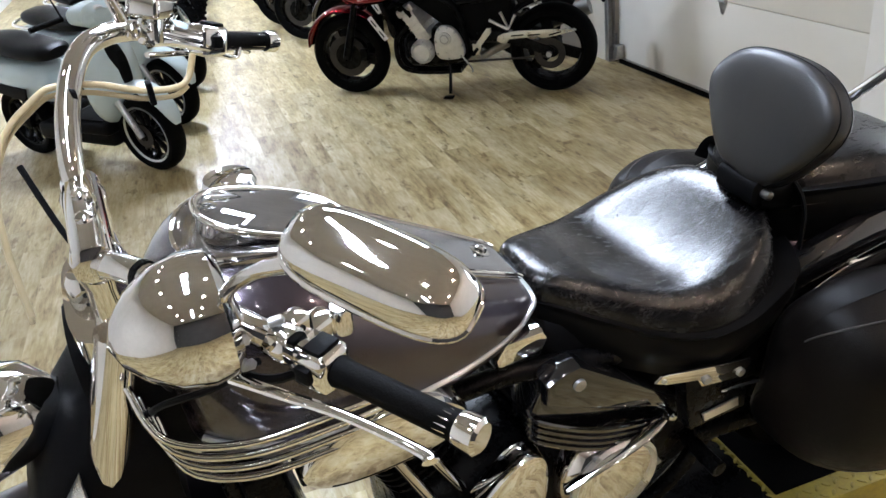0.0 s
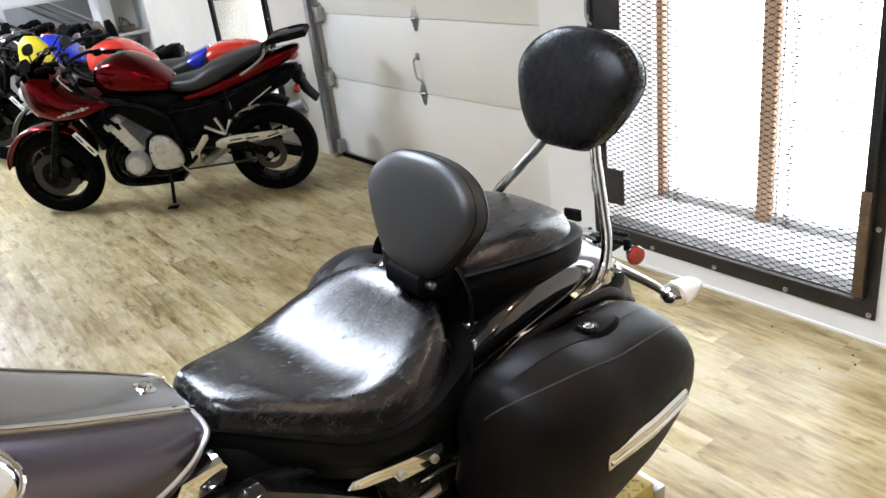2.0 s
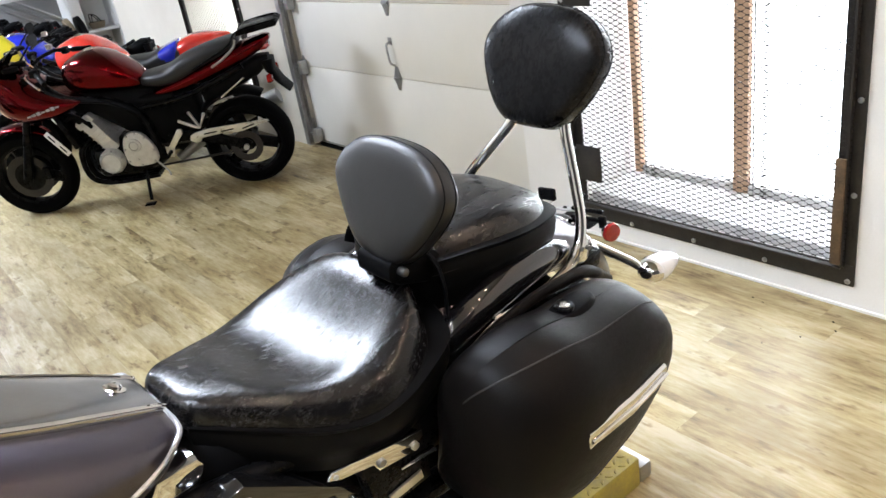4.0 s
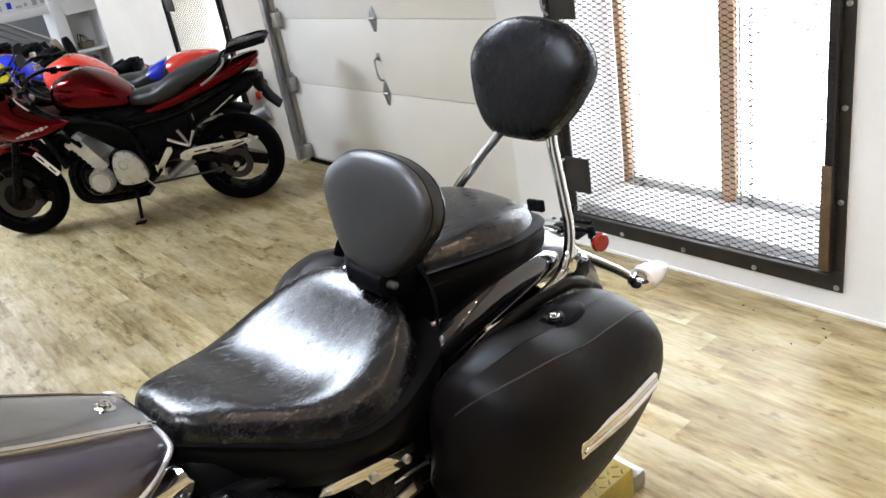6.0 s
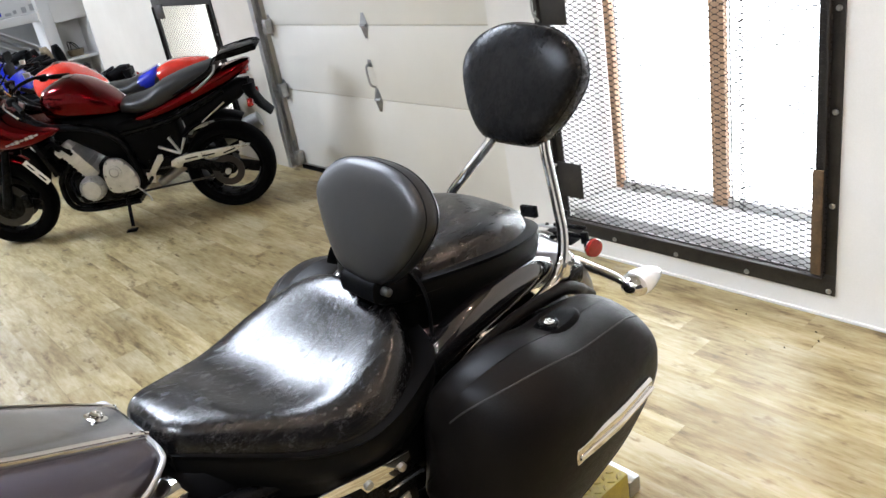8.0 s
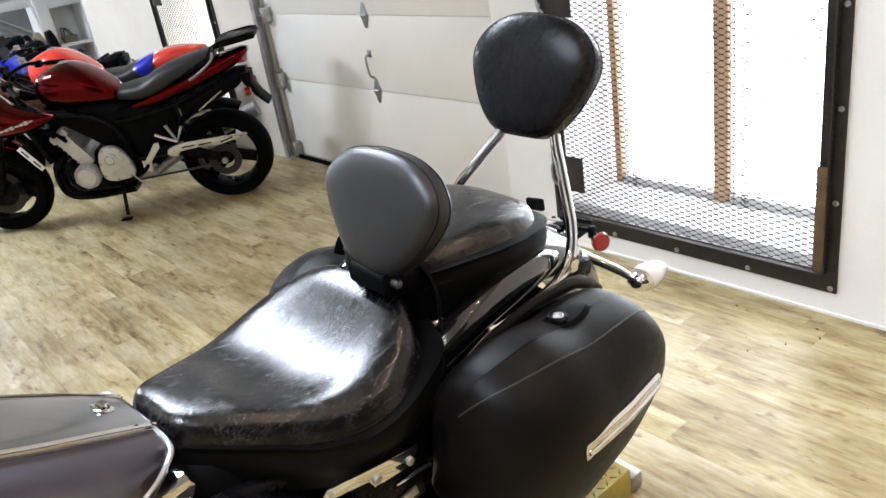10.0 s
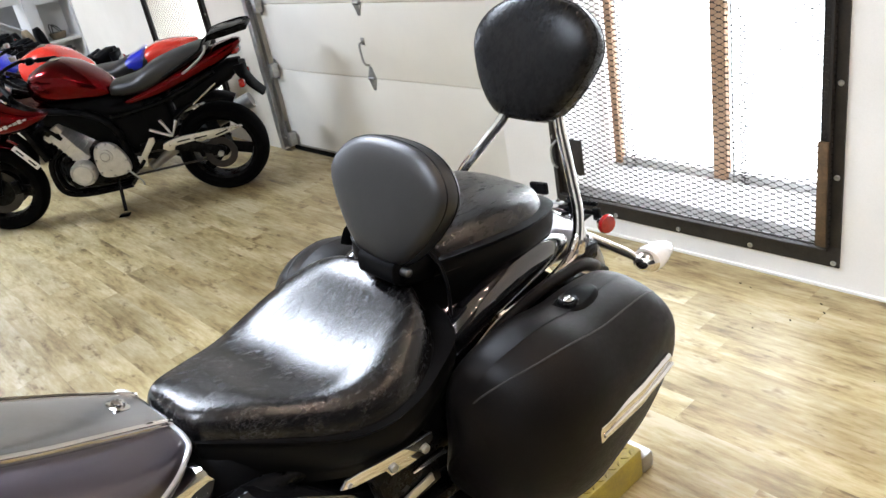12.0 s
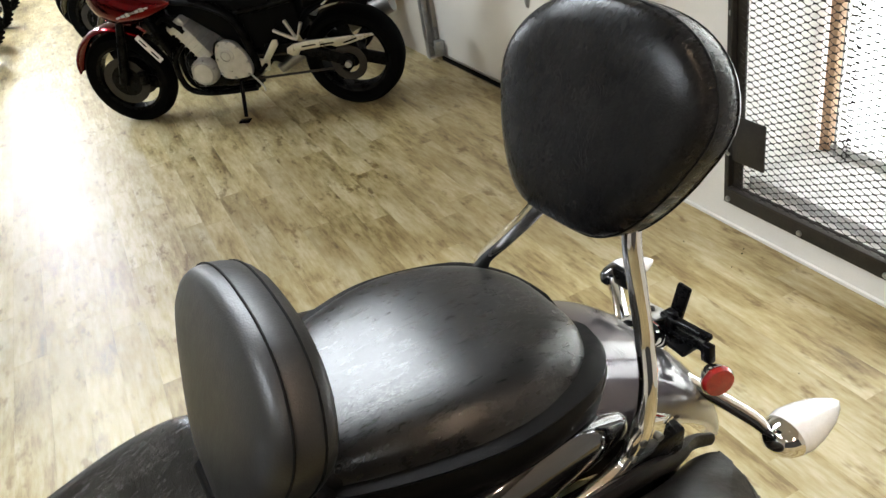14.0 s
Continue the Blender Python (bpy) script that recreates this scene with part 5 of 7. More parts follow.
part("side_link", tube([(0.185, -0.237, 0.589), (0.23, -0.236, 0.584), (0.277, -0.235, 0.576)], [0.004, 0.008, 0.010], 10, flat=0.5), CHROME, bike)
part("side_plate", prism([(0.150, 0.540), (0.158, 0.520), (0.243, 0.522), (0.238, 0.545)], -0.238, -0.230, 0.003), ALU, bike)
part("bracket_web", prism([(0.10, 0.645), (0.26, 0.62), (0.27, 0.50), (0.13, 0.50)], -0.229, -0.19, 0.004), BLACK_METAL, bike)
part("swingarm", tube([(0.22, -0.13, 0.36), (0.5, -0.15, 0.34), (0.76, -0.15, 0.325)], [0.035, 0.03, 0.028], 14), BLACK_METAL, bike)
part("swingarm", tube([(0.22, 0.13, 0.36), (0.5, 0.15, 0.34), (0.76, 0.15, 0.325)], [0.035, 0.03, 0.028], 14), BLACK_METAL, bike)
for s in (-1, 1):
    part("floorboard", box(0.30, 0.10, 0.018, (-0.42, s * 0.27, 0.26), 0.008), BLACK_METAL, bike, "black rider floorboard")
    part("passenger_peg", tube([(0.21, s * 0.15, 0.36), (0.21, s * 0.25, 0.36)], 0.018, 12, straight=True), BLACK_METAL, bike)
part("exhaust", tube([(-0.30, 0.13, 0.5), (-0.32, 0.20, 0.35), (-0.1, 0.22, 0.22), (0.4, 0.24, 0.22), (1.0, 0.26, 0.27)], [0.025, 0.025, 0.028, 0.045, 0.048], 16), CHROME, bike, "long chrome exhaust")
part("side_stand", tube([(-0.25, -0.14, 0.2), (-0.3, -0.25, 0.05), (-0.31, -0.28, 0.035)], 0.012, 10), BLACK_METAL, bike)

# loose fasteners and springs at the sissy bar foot
part("bar_bolts", join(*[lathe([(0.006, -0.004), (0.006, 0.003), (0.004, 0.006)], 10, "Y", (x, -0.209, z)) for x, z in ((0.815, 0.785), (0.845, 0.775), (0.80, 0.765))]), DULLSTEEL, bike)
part("frame_bracket", box(0.09, 0.03, 0.05, (0.86, -0.19, 0.72), 0.006), BLACK_METAL, bike)
# brake fluid reservoir, clamps and banjo bolts by the far grip
res = part("brake_reservoir", moved(box(0.055, 0.085, 0.034, (0, 0, 0), 0.008, 3), pose(-0.605, 0.335, 1.335, -18, 8, -32)), CHROME, bike, "chrome brake fluid reservoir")
part("reservoir_lid", moved(box(0.060, 0.090, 0.010, (0, 0, 0.020), 0.004), pose(-0.605, 0.335, 1.335, -18, 8, -32)), CHROME, res)
part("lid_screw", join(*[moved(lathe([(0.004, 0.024), (0.005, 0.026), (0.0, 0.028)], 10, "Z", (0, y, 0)), pose(-0.605, 0.335, 1.335, -18, 8, -32)) for y in (-0.034, 0.034)]), STEEL, res)
part("bar_bracket", moved(join(box(0.038, 0.030, 0.055, (0, 0, -0.035), 0.008), lathe([(0.010, -0.024), (0.012, -0.02), (0.012, 0.02), (0.010, 0.024)], 14, "X", (0, 0.024, -0.03))), pose(-0.605, 0.345, 1.335, -18, 8, -32)), CHROME, res)
part("lever", tube([(-0.625, 0.315, 1.285), (-0.585, 0.365, 1.262), (-0.53, 0.415, 1.225), (-0.475, 0.455, 1.185), (-0.46, 0.47, 1.20)], [0.010, 0.009, 0.008, 0.008, 0.008], 10, 6, flat=0.6), CHROME, bike, "polished brake lever")
part("banjo_bolt", lathe([(0.011, -0.010), (0.013, -0.006), (0.013, 0.006), (0.008, 0.012)], 12, "Z", (-0.645, 0.300, 1.315)), CHROME, res)
part("mirror_stem", tube([(-0.655, 0.315, 1.33), (-0.67, 0.31, 1.40), (-0.66, 0.34, 1.47), (-0.62, 0.39, 1.50)], [0.011, 0.008, 0.008, 0.009], 10), CHROME, bike)
clampb = part("perch_clamp", moved(join(lathe([(0.020, -0.022), (0.023, -0.018), (0.023, 0.018), (0.020, 0.022)], 18, "Y"), box(0.030, 0.030, 0.045, (-0.026, 0, 0.0), 0.007)), Matrix.Translation((-0.615, -0.312, 1.118)) @ Vector((0.08, -0.145, 0.0)).to_track_quat("Y", "Z").to_matrix().to_4x4()), CHROME, bike, "chrome lever clamp with bolts")
for dx, dz in ((-0.042, 0.018), (-0.042, -0.018), (0.0, 0.03)):
    part("clamp_bolt", lathe([(0.0055, -0.010), (0.0065, -0.006), (0.0065, 0.006), (0.0, 0.010)], 10, "X", (-0.615 + dx, -0.312, 1.118 + dz)), STEEL, clampb)
part("switch_wire", tube([(-0.60, -0.335, 1.085), (-0.64, -0.30, 1.06), (-0.70, -0.22, 1.05), (-0.76, -0.14, 1.03)], 0.006, 8), BLACK_PLASTIC, bike)
part("clutch_cable", tube([(-0.645, -0.305, 1.095), (-0.70, -0.26, 1.04), (-0.77, -0.19, 0.98), (-0.80, -0.12, 0.90)], 0.005, 8), BLACK_PLASTIC, bike)
for v in (-0.035, 0.035):
    part("clamp_bolt", lathe([(0.010, 1.185), (0.012, 1.188), (0.012, 1.196), (0.006, 1.20), (0.0, 1.20)], 12, "Z", (-0.785, v, 0)), CHROME, bike)
part("ignition_cap", lathe([(0.026, 1.055), (0.028, 1.065), (0.026, 1.085), (0.020, 1.095), (0.0, 1.096)], 22, "Z", (-0.815, 0.0, 0)), CHROME, bike, "round chrome stem cap")

# ---- street bikes in the row along the wall ----


def arc_shell(cx, cz, r, a0, a1, half, thick, n=14, seg=14, taper=0.6):
    """A fender: a curved shell round a wheel's centre between two angles (degrees, 90 is up)."""
    rings = []
    for i in range(n):
        t = i / (n - 1)
        a = radians(a0 + (a1 - a0) * t)
        h = half * (taper + (1 - taper) * math.sin(math.pi * t) ** 0.5)
        d, up = Vector((math.cos(a), 0, math.sin(a))), None
        ring = []
        for k in range(seg):
            b = math.pi * k / (seg - 1)
            ring.append(Vector((cx, 0, cz)) + d * (r + 0.35 * h * math.sin(b)) + Vector((0, h * math.cos(b), 0)))
        for k in range(seg - 1, -1, -1):
            b = math.pi * k / (seg - 1)
            ring.append(Vector((cx, 0, cz)) + d * (r - thick + 0.35 * h * math.sin(b)) + Vector((0, (h - thick) * math.cos(b), 0)))
        rings.append(ring)
    return loft(rings)


def street_bike(m, name, label, paint, tail_paint=None, seat_mat=BIKESEAT, fender=None, fairing=True, rack=False, rim=BLACK_METAL, screen=False, emblem=False, engine=ENGINE_GREY, low=0.0, hump=False):
    """A four-cylinder street bike; x runs from the front axle back, y to its right, z up."""
    tail_paint, fender = tail_paint or paint, fender or paint
    b = thing(name, m, label, "motorcycle", "motorcycles in the row")
    fw = spoked(b, (0, 0, 0.297), 0.297, 0.12, rim, 3, 0.3)
    rw = spoked(b, (1.50, 0, 0.297), 0.297, 0.18, rim, 3, 0.3)
    for s in (-1, 1):
        part("brake_disc", lathe([(0.10, s * 0.062), (0.15, s * 0.062), (0.15, s * 0.067), (0.10, s * 0.067)], 32, "Y", (0, 0, 0.297), True), RUSTY, fw)
        part("disc_carrier", lathe([(0.03, s * 0.060), (0.105, s * 0.060), (0.105, s * 0.064), (0.03, s * 0.064)], 24, "Y", (0, 0, 0.297), True), BLACK_METAL, fw)
        part("caliper", box(0.05, 0.04, 0.09, (0.13, s * 0.075, 0.31), 0.010), BLACK_METAL, b)
        part("fork_leg", tube([(0.0, s * 0.095, 0.297), (0.06, s * 0.095, 0.45), (0.12, s * 0.095, 0.62), (0.245, s * 0.095, 0.96)], [0.030, 0.030, 0.024, 0.024], 14, straight=True), BLACK_METAL, b)
    part("front_fender", arc_shell(0, 0.297, 0.325, 168, 52, 0.075, 0.006), fender, b)
    if fairing:
        f = part("fairing", ring_loft(spread([(-0.03, 0, 0.86, 0.04, 0.05), (0.0, 0, 0.86, 0.11, 0.12), (0.08, 0, 0.855, 0.185, 0.165), (0.18, 0, 0.82, 0.215, 0.16), (0.30, 0, 0.775, 0.222, 0.105), (0.42, 0, 0.762, 0.215, 0.07), (0.52, 0, 0.772, 0.205, 0.035), (0.575, 0, 0.782, 0.20, 0.012)], 4), 2.8, 32), paint, b, "half fairing with a script on its side")
        for s in (-1, 1):
            for k in range(7):
                part("script_bar", box(0.026, 0.003, 0.010 + 0.006 * (k % 3), (0.24 + 0.032 * k, s * 0.2215, 0.742 + 0.006 * k), 0.001, turn=(0, -10, 0)), SILVER, f)
        part("headlight", loft([superring("yz", (x, 0, 0.87), a, c, 2.6, 24) for x, a, c in ((-0.044, 0.02, 0.02), (-0.036, 0.09, 0.05), (0.0, 0.115, 0.07))]), CLEARLENS, f)
        part("screen", loft([[Vector((x + 0.02 * abs(math.sin(t)), 0.16 * math.sin(t) * k, z)) for t in np.linspace(-1.4, 1.4, 13)] + [Vector((x + 0.004 + 0.02 * abs(math.sin(t)), 0.157 * math.sin(t) * k, z)) for t in np.linspace(1.4, -1.4, 13)] for x, z, k in ((0.0, 0.97, 1.0), (0.06, 1.03, 0.95), (0.13, 1.09, 0.75), (0.16, 1.11, 0.4))]), SCREEN if screen else BLACK_PAINT, f)
    else:
        hl = part("headlight", loft([superring("yz", (x, 0, 0.86), a, a, 2.0, 24) for x, a in ((0.16, 0.04), (0.12, 0.075), (0.05, 0.09), (0.0, 0.092), (-0.005, 0.085))]), CHROME, b, "round chrome headlight")
        part("lens", lathe([(0.084, -0.006), (0.06, -0.016), (0, -0.02)], 24, "X", (0, 0, 0.86)), CLEARLENS, hl)
    def drop(rows):
        """Lower the rear of the seat and tail for a long, low bike."""
        return [(x, y, z - low * max(0.0, min(1.0, (x - 0.85) / 0.6)), a, c) for x, y, z, a, c in rows]

    T2 = [(0.47, 0, 0.90, 0.09, 0.065), (0.50, 0, 0.905, 0.125, 0.095), (0.58, 0, 0.912, 0.158, 0.122), (0.67, 0, 0.912, 0.168, 0.138), (0.77, 0, 0.892, 0.168, 0.122), (0.86, 0, 0.86, 0.145, 0.090), (0.93, 0, 0.83, 0.105, 0.055), (0.955, 0, 0.82, 0.07, 0.035)]
    tk = part("fuel_tank", ring_loft(spread(T2, 4), 2.7, 32), paint, b)
    part("filler_cap", lathe([(0.03, 1.046), (0.032, 1.05), (0.026, 1.056), (0, 1.057)], 20, "Z", (0.66, 0, 0)), CHROME, tk)
    if emblem:
        for s in (-1, 1):
            for a, c, mt, o in ((0.060, 0.030, CHROME, 0.0), (0.050, 0.021, MAROON, 0.004)):
                part("emblem", moved(loft([superring("xz", (0, y, 0), a * k, c * k, 2.0, 24) for y, k in ((0.0, 1.0), (s * 0.006, 0.96))]), pose(0.60, s * (0.132 + o), 0.985, s * 38, 12, 0)), mt, tk, "oval chrome emblem")
    S2 = [(0.92, 0, 0.808, 0.06, 0.03), (0.945, 0, 0.812, 0.09, 0.04), (1.02, 0, 0.812, 0.125, 0.048), (1.12, 0, 0.82, 0.142, 0.056), (1.22, 0, 0.852, 0.14, 0.072), (1.34, 0, 0.892, 0.128, 0.066), (1.48, 0, 0.934, 0.108, 0.052), (1.58, 0, 0.965, 0.085, 0.032), (1.60, 0, 0.97, 0.05, 0.015)]
    part("seat", ring_loft(drop(spread(S2, 4)), 2.7, 28), seat_mat, b, "black stepped seat")
    part("tail", ring_loft(drop(spread([(1.0, 0, 0.728, 0.10, 0.02), (1.06, 0, 0.738, 0.125, 0.035), (1.25, 0, 0.782, 0.138, 0.055), (1.45, 0, 0.842, 0.128, 0.062), (1.62, 0, 0.892, 0.108, 0.058), (1.75, 0, 0.935, 0.075, 0.040), (1.80, 0, 0.955, 0.03, 0.014)], 4)), 2.6, 28), tail_paint, b)
    if hump:
        part("blue_panel", ring_loft(spread([(1.17, 0, 0.78, 0.10, 0.03), (1.20, 0, 0.80, 0.135, 0.055), (1.30, 0, 0.82, 0.135, 0.075), (1.36, 0, 0.84, 0.12, 0.07), (1.38, 0, 0.84, 0.06, 0.03)], 3), 2.8, 24), BLUE, b, "deep blue panel")
        part("seat_cowl", ring_loft(spread([(1.33, 0, 0.80, 0.06, 0.03), (1.35, 0, 0.815, 0.115, 0.07), (1.44, 0, 0.84, 0.125, 0.085), (1.55, 0, 0.86, 0.115, 0.072), (1.65, 0, 0.875, 0.085, 0.045), (1.73, 0, 0.885, 0.05, 0.022), (1.75, 0, 0.886, 0.02, 0.008)], 3), 2.6, 24), RED, b, "bright red tail cowl")
    part("tail_light", loft([superring("yz", (x, 0, 0.905 - low), a, c, 2.4, 20) for x, a, c in ((1.70, 0.06, 0.03), (1.765, 0.058, 0.028), (1.785, 0.03, 0.015))]), REDLENS, b)
    part("under_tail", ring_loft([(1.30, 0, 0.66, 0.09, 0.05), (1.5, 0, 0.72, 0.095, 0.06), (1.68, 0, 0.79, 0.085, 0.06), (1.76, 0, 0.82, 0.05, 0.03)], 3.0, 20), BLACK_PLASTIC, b)
    ph = part("plate_holder", loft([superring("xy", (x, 0, z), a, c, 3.0, 16) for x, z, a, c in ((1.74, 0.82, 0.05, 0.07), (1.755, 0.75, 0.03, 0.08), (1.80, 0.67, 0.02, 0.085), (1.855, 0.605, 0.010, 0.085))]), BLACK_PLASTIC, b, "black mudguard and plate holder")
    for s in (-1, 1):
        part("turn_signal", join(lathe([(0.026, -0.02), (0.028, 0.0), (0.020, 0.014), (0, 0.018)], 16, "X", (1.765, s * 0.135, 0.72)), tube([(1.755, s * 0.06, 0.73), (1.755, s * 0.12, 0.722)], 0.009, 8, straight=True)), REDLENS, ph)
        part("grab_strut", tube([(1.42, s * 0.10, 0.64), (1.60, s * 0.12, 0.75)], 0.012, 8, flat=0.6, straight=True), CHROME, b)
    if rack:
        part("rack_plate", moved(prism([(1.60, 0.998), (1.63, 1.04), (1.70, 1.052), (1.86, 1.062), (1.885, 1.05), (1.87, 1.028), (1.74, 1.012)], -0.10, 0.10, 0.008), Matrix.Identity(4)), BLACK_METAL, b, "black luggage rack")
        for s in (-1, 1):
            part("rack_rail", tube([(1.30, s * 0.135, 0.85), (1.42, s * 0.14, 0.90), (1.56, s * 0.13, 0.965), (1.62, s * 0.115, 1.03), (1.80, s * 0.11, 1.06), (1.87, s * 0.08, 1.062)], 0.0065, 10), BLACK_METAL, b)
    # frame and engine
    for s in (-1, 1):
        part("frame_spar", tube([(0.30, s * 0.06, 0.90), (0.46, s * 0.14, 0.80), (0.74, s * 0.165, 0.745), (0.90, s * 0.15, 0.62), (0.94, s * 0.135, 0.36)], [0.03, 0.032, 0.032, 0.035, 0.04], 12, 6, flat=0.6), BLACK_METAL, b)
        part("seat_rail", tube([(0.90, s * 0.13, 0.66), (1.25, s * 0.115, 0.70), (1.6, s * 0.10, 0.82)], 0.018, 10), BLACK_METAL, b)
        peg = part("peg_bracket", moved(join(prism([(0.985, 0.36), (1.02, 0.35), (1.13, 0.47), (1.13, 0.50), (1.10, 0.50)], -0.006, 0.006, 0.003), prism([(0.99, 0.33), (1.03, 0.32), (1.05, 0.38), (0.99, 0.40)], -0.006, 0.006, 0.003)), Matrix.Translation((0, s * 0.18, 0))), ALU, b, "aluminium footpeg bracket")
        part("footpeg", tube([(1.02, s * 0.18, 0.36), (1.02, s * 0.28, 0.36)], 0.012, 10, straight=True), RUBBER, peg)
        part("passenger_peg", join(tube([(1.12, s * 0.17, 0.55), (1.22, s * 0.18, 0.50), (1.25, s * 0.18, 0.49)], 0.010, 8), tube([(1.20, s * 0.17, 0.60), (1.25, s * 0.18, 0.49), (1.30, s * 0.18, 0.58)], 0.011, 8, straight=True)), ALU, b)
        sw = part("swingarm", moved(prism([(1.0, 0.40), (1.15, 0.40), (1.52, 0.275), (1.54, 0.32), (1.50, 0.35), (1.2, 0.46), (1.02, 0.46)], -0.018, 0.018, 0.008), Matrix.Translation((0, s * 0.125, 0))), BLACK_METAL, b)
        if s < 0:
            part("chain_guard", moved(prism([(1.155, 0.405), (1.19, 0.385), (1.22, 0.385), (1.24, 0.412), (1.43, 0.425), (1.46, 0.412), (1.52, 0.418), (1.69, 0.456), (1.68, 0.468), (1.30, 0.466), (1.20, 0.452), (1.165, 0.435)], -0.008, 0.008, 0.004), Matrix.Translation((0, -0.155, 0))), ALU, b, "silver chain guard")
            part("sprocket", lathe([(0.06, -0.135), (0.105, -0.135), (0.105, -0.128), (0.06, -0.128)], 32, "Y", (1.50, 0, 0.300), True), RUSTY, rw)
            part("axle_nut", lathe([(0.02, -0.165), (0.02, -0.12)], 6, "Y", (1.50, 0, 0.300)), STEEL, rw)
    cyl = part("cylinder_block", box(0.09, 0.335, 0.25, (0.595, 0, 0.530), 0.008, turn=(0, -31, 0)), engine, b, "grey cast cylinder block")
    part("head_cover", box(0.13, 0.34, 0.05, (0.532, 0, 0.635), 0.012, turn=(0, -31, 0)), engine, cyl)
    for i in range(6):
        t = i / 5
        part("cooling_fin", box(0.098, 0.343, 0.007, (0.553 + 0.093 * t, 0, 0.600 - 0.155 * t), 0.002, 1, turn=(0, -31, 0)), engine, cyl)
    part("crankcase", ring_loft([(0.46, 0, 0.34, 0.10, 0.08), (0.52, 0, 0.34, 0.16, 0.12), (0.75, 0, 0.35, 0.175, 0.14), (0.92, 0, 0.37, 0.16, 0.12), (0.98, 0, 0.38, 0.10, 0.08)], 3.4, 28), BLACK_METAL, b)
    for s in (-1, 1):
        part("clutch_cover", lathe([(0.082, s * 0.15), (0.082, s * 0.205), (0.070, s * 0.222), (0.03, s * 0.228), (0, s * 0.228)], 30, "Y", (0.632, 0, 0.36)), engine, b, "round engine cover")
        part("gear_cover", moved(prism([(0.73, 0.44), (0.765, 0.52), (0.83, 0.535), (0.89, 0.50), (0.935, 0.40), (0.92, 0.315), (0.80, 0.30), (0.735, 0.33)], -0.02, 0.02, 0.012, 3), Matrix.Translation((0, s * 0.19, 0))), engine, b)
        part("cover_boss", lathe([(0.045, s * 0.19), (0.045, s * 0.22), (0.03, s * 0.226), (0, s * 0.226)], 20, "Y", (0.81, 0, 0.45)), engine, b)
    # added black filler, so no background shows through round the engine
    part("engine_gap_filler", ring_loft([(0.48, 0, 0.73, 0.10, 0.07), (0.60, 0, 0.73, 0.13, 0.09), (0.85, 0, 0.62, 0.13, 0.20), (1.05, 0, 0.52, 0.10, 0.22), (1.14, 0, 0.50, 0.07, 0.14)], 3.4, 24), BLACK_PLASTIC, b)
    part("inner_guard", arc_shell(1.49, 0.305, 0.335, 150, 60, 0.085, 0.008, taper=0.8), BLACK_PLASTIC, b)
    part("radiator", box(0.035, 0.36, 0.26, (0.40, 0, 0.60), 0.006, turn=(0, -16, 0)), BLACK_METAL, b)
    part("radiator_side", join(box(0.19, 0.006, 0.038, (0.325, -0.185, 0.53), 0.003, turn=(0, 58, 0))), IVORY, b, "white slotted side plate")
    for d in (-0.045, 0.045):
        part("plate_slot", box(0.055, 0.003, 0.010, (0.325 + d * 0.53, -0.189, 0.53 - d * 0.85), 0.001, turn=(0, 58, 0)), BLACK_METAL, b)
    for v in (-0.12, -0.04, 0.04, 0.12):
        part("header_pipe", tube([(0.52, v, 0.52), (0.42, v, 0.42), (0.42, v * 0.9, 0.24), (0.55, v * 0.7, 0.175), (0.85, v * 0.5, 0.17)], 0.019, 10), BLACK_METAL, b)
    part("silencer", tube([(0.95, 0.12, 0.20), (1.15, 0.18, 0.30), (1.35, 0.20, 0.38), (1.72, 0.21, 0.50)], [0.03, 0.05, 0.058, 0.055], 16), STEEL, b)
    part("side_panel", ring_loft([(0.86, 0, 0.70, 0.12, 0.04), (0.98, 0, 0.69, 0.135, 0.055), (1.12, 0, 0.70, 0.125, 0.04)], 3.0, 20), BLACK_PLASTIC, b)
    part("kickstand", join(tube([(0.80, -0.13, 0.26), (0.80, -0.22, 0.06)], 0.012, 10, straight=True), box(0.07, 0.05, 0.008, (0.79, -0.232, 0.040), 0.003)), BLACK_METAL, b)
    part("gear_lever", tube([(0.90, -0.2, 0.34), (0.97, -0.21, 0.25), (0.985, -0.23, 0.22)], 0.006, 8), STEEL, b)
    # bars
    for s in (-1, 1):
        hb = part("handlebar", tube([(0.27, s * 0.03, 1.0), (0.29, s * 0.12, 1.02), (0.36, s * 0.22, 1.03), (0.42, s * 0.29, 1.005), (0.50, s * 0.40, 0.975)], 0.011, 10), BLACK_METAL, b)
        part("grip", tube([(0.425, s * 0.295, 1.003), (0.505, s * 0.405, 0.973)], 0.016, 12, straight=True), GRIP, hb)
        part("switch_box", box(0.045, 0.05, 0.045, (0.395, s * 0.265, 1.012), 0.010), BLACK_PLASTIC, hb)
        part("lever", tube([(0.35, s * 0.27, 1.01), (0.37, s * 0.33, 1.0), (0.46, s * 0.42, 0.96), (0.48, s * 0.44, 0.955)], [0.008, 0.006, 0.005, 0.007], 8), CHROME, hb)
        part("mirror", join(moved(loft([superring("yz", (x, 0, 0), a, c, 2.4, 20) for x, a, c in ((0.0, 0.02, 0.012), (0.012, 0.065, 0.036), (0.03, 0.07, 0.04))]), pose(0.16, s * 0.31, 1.10)), tube([(0.10, s * 0.16, 0.98), (0.14, s * 0.24, 1.04), (0.17, s * 0.31, 1.09)], 0.006, 8)), BLACK_PLASTIC, hb)
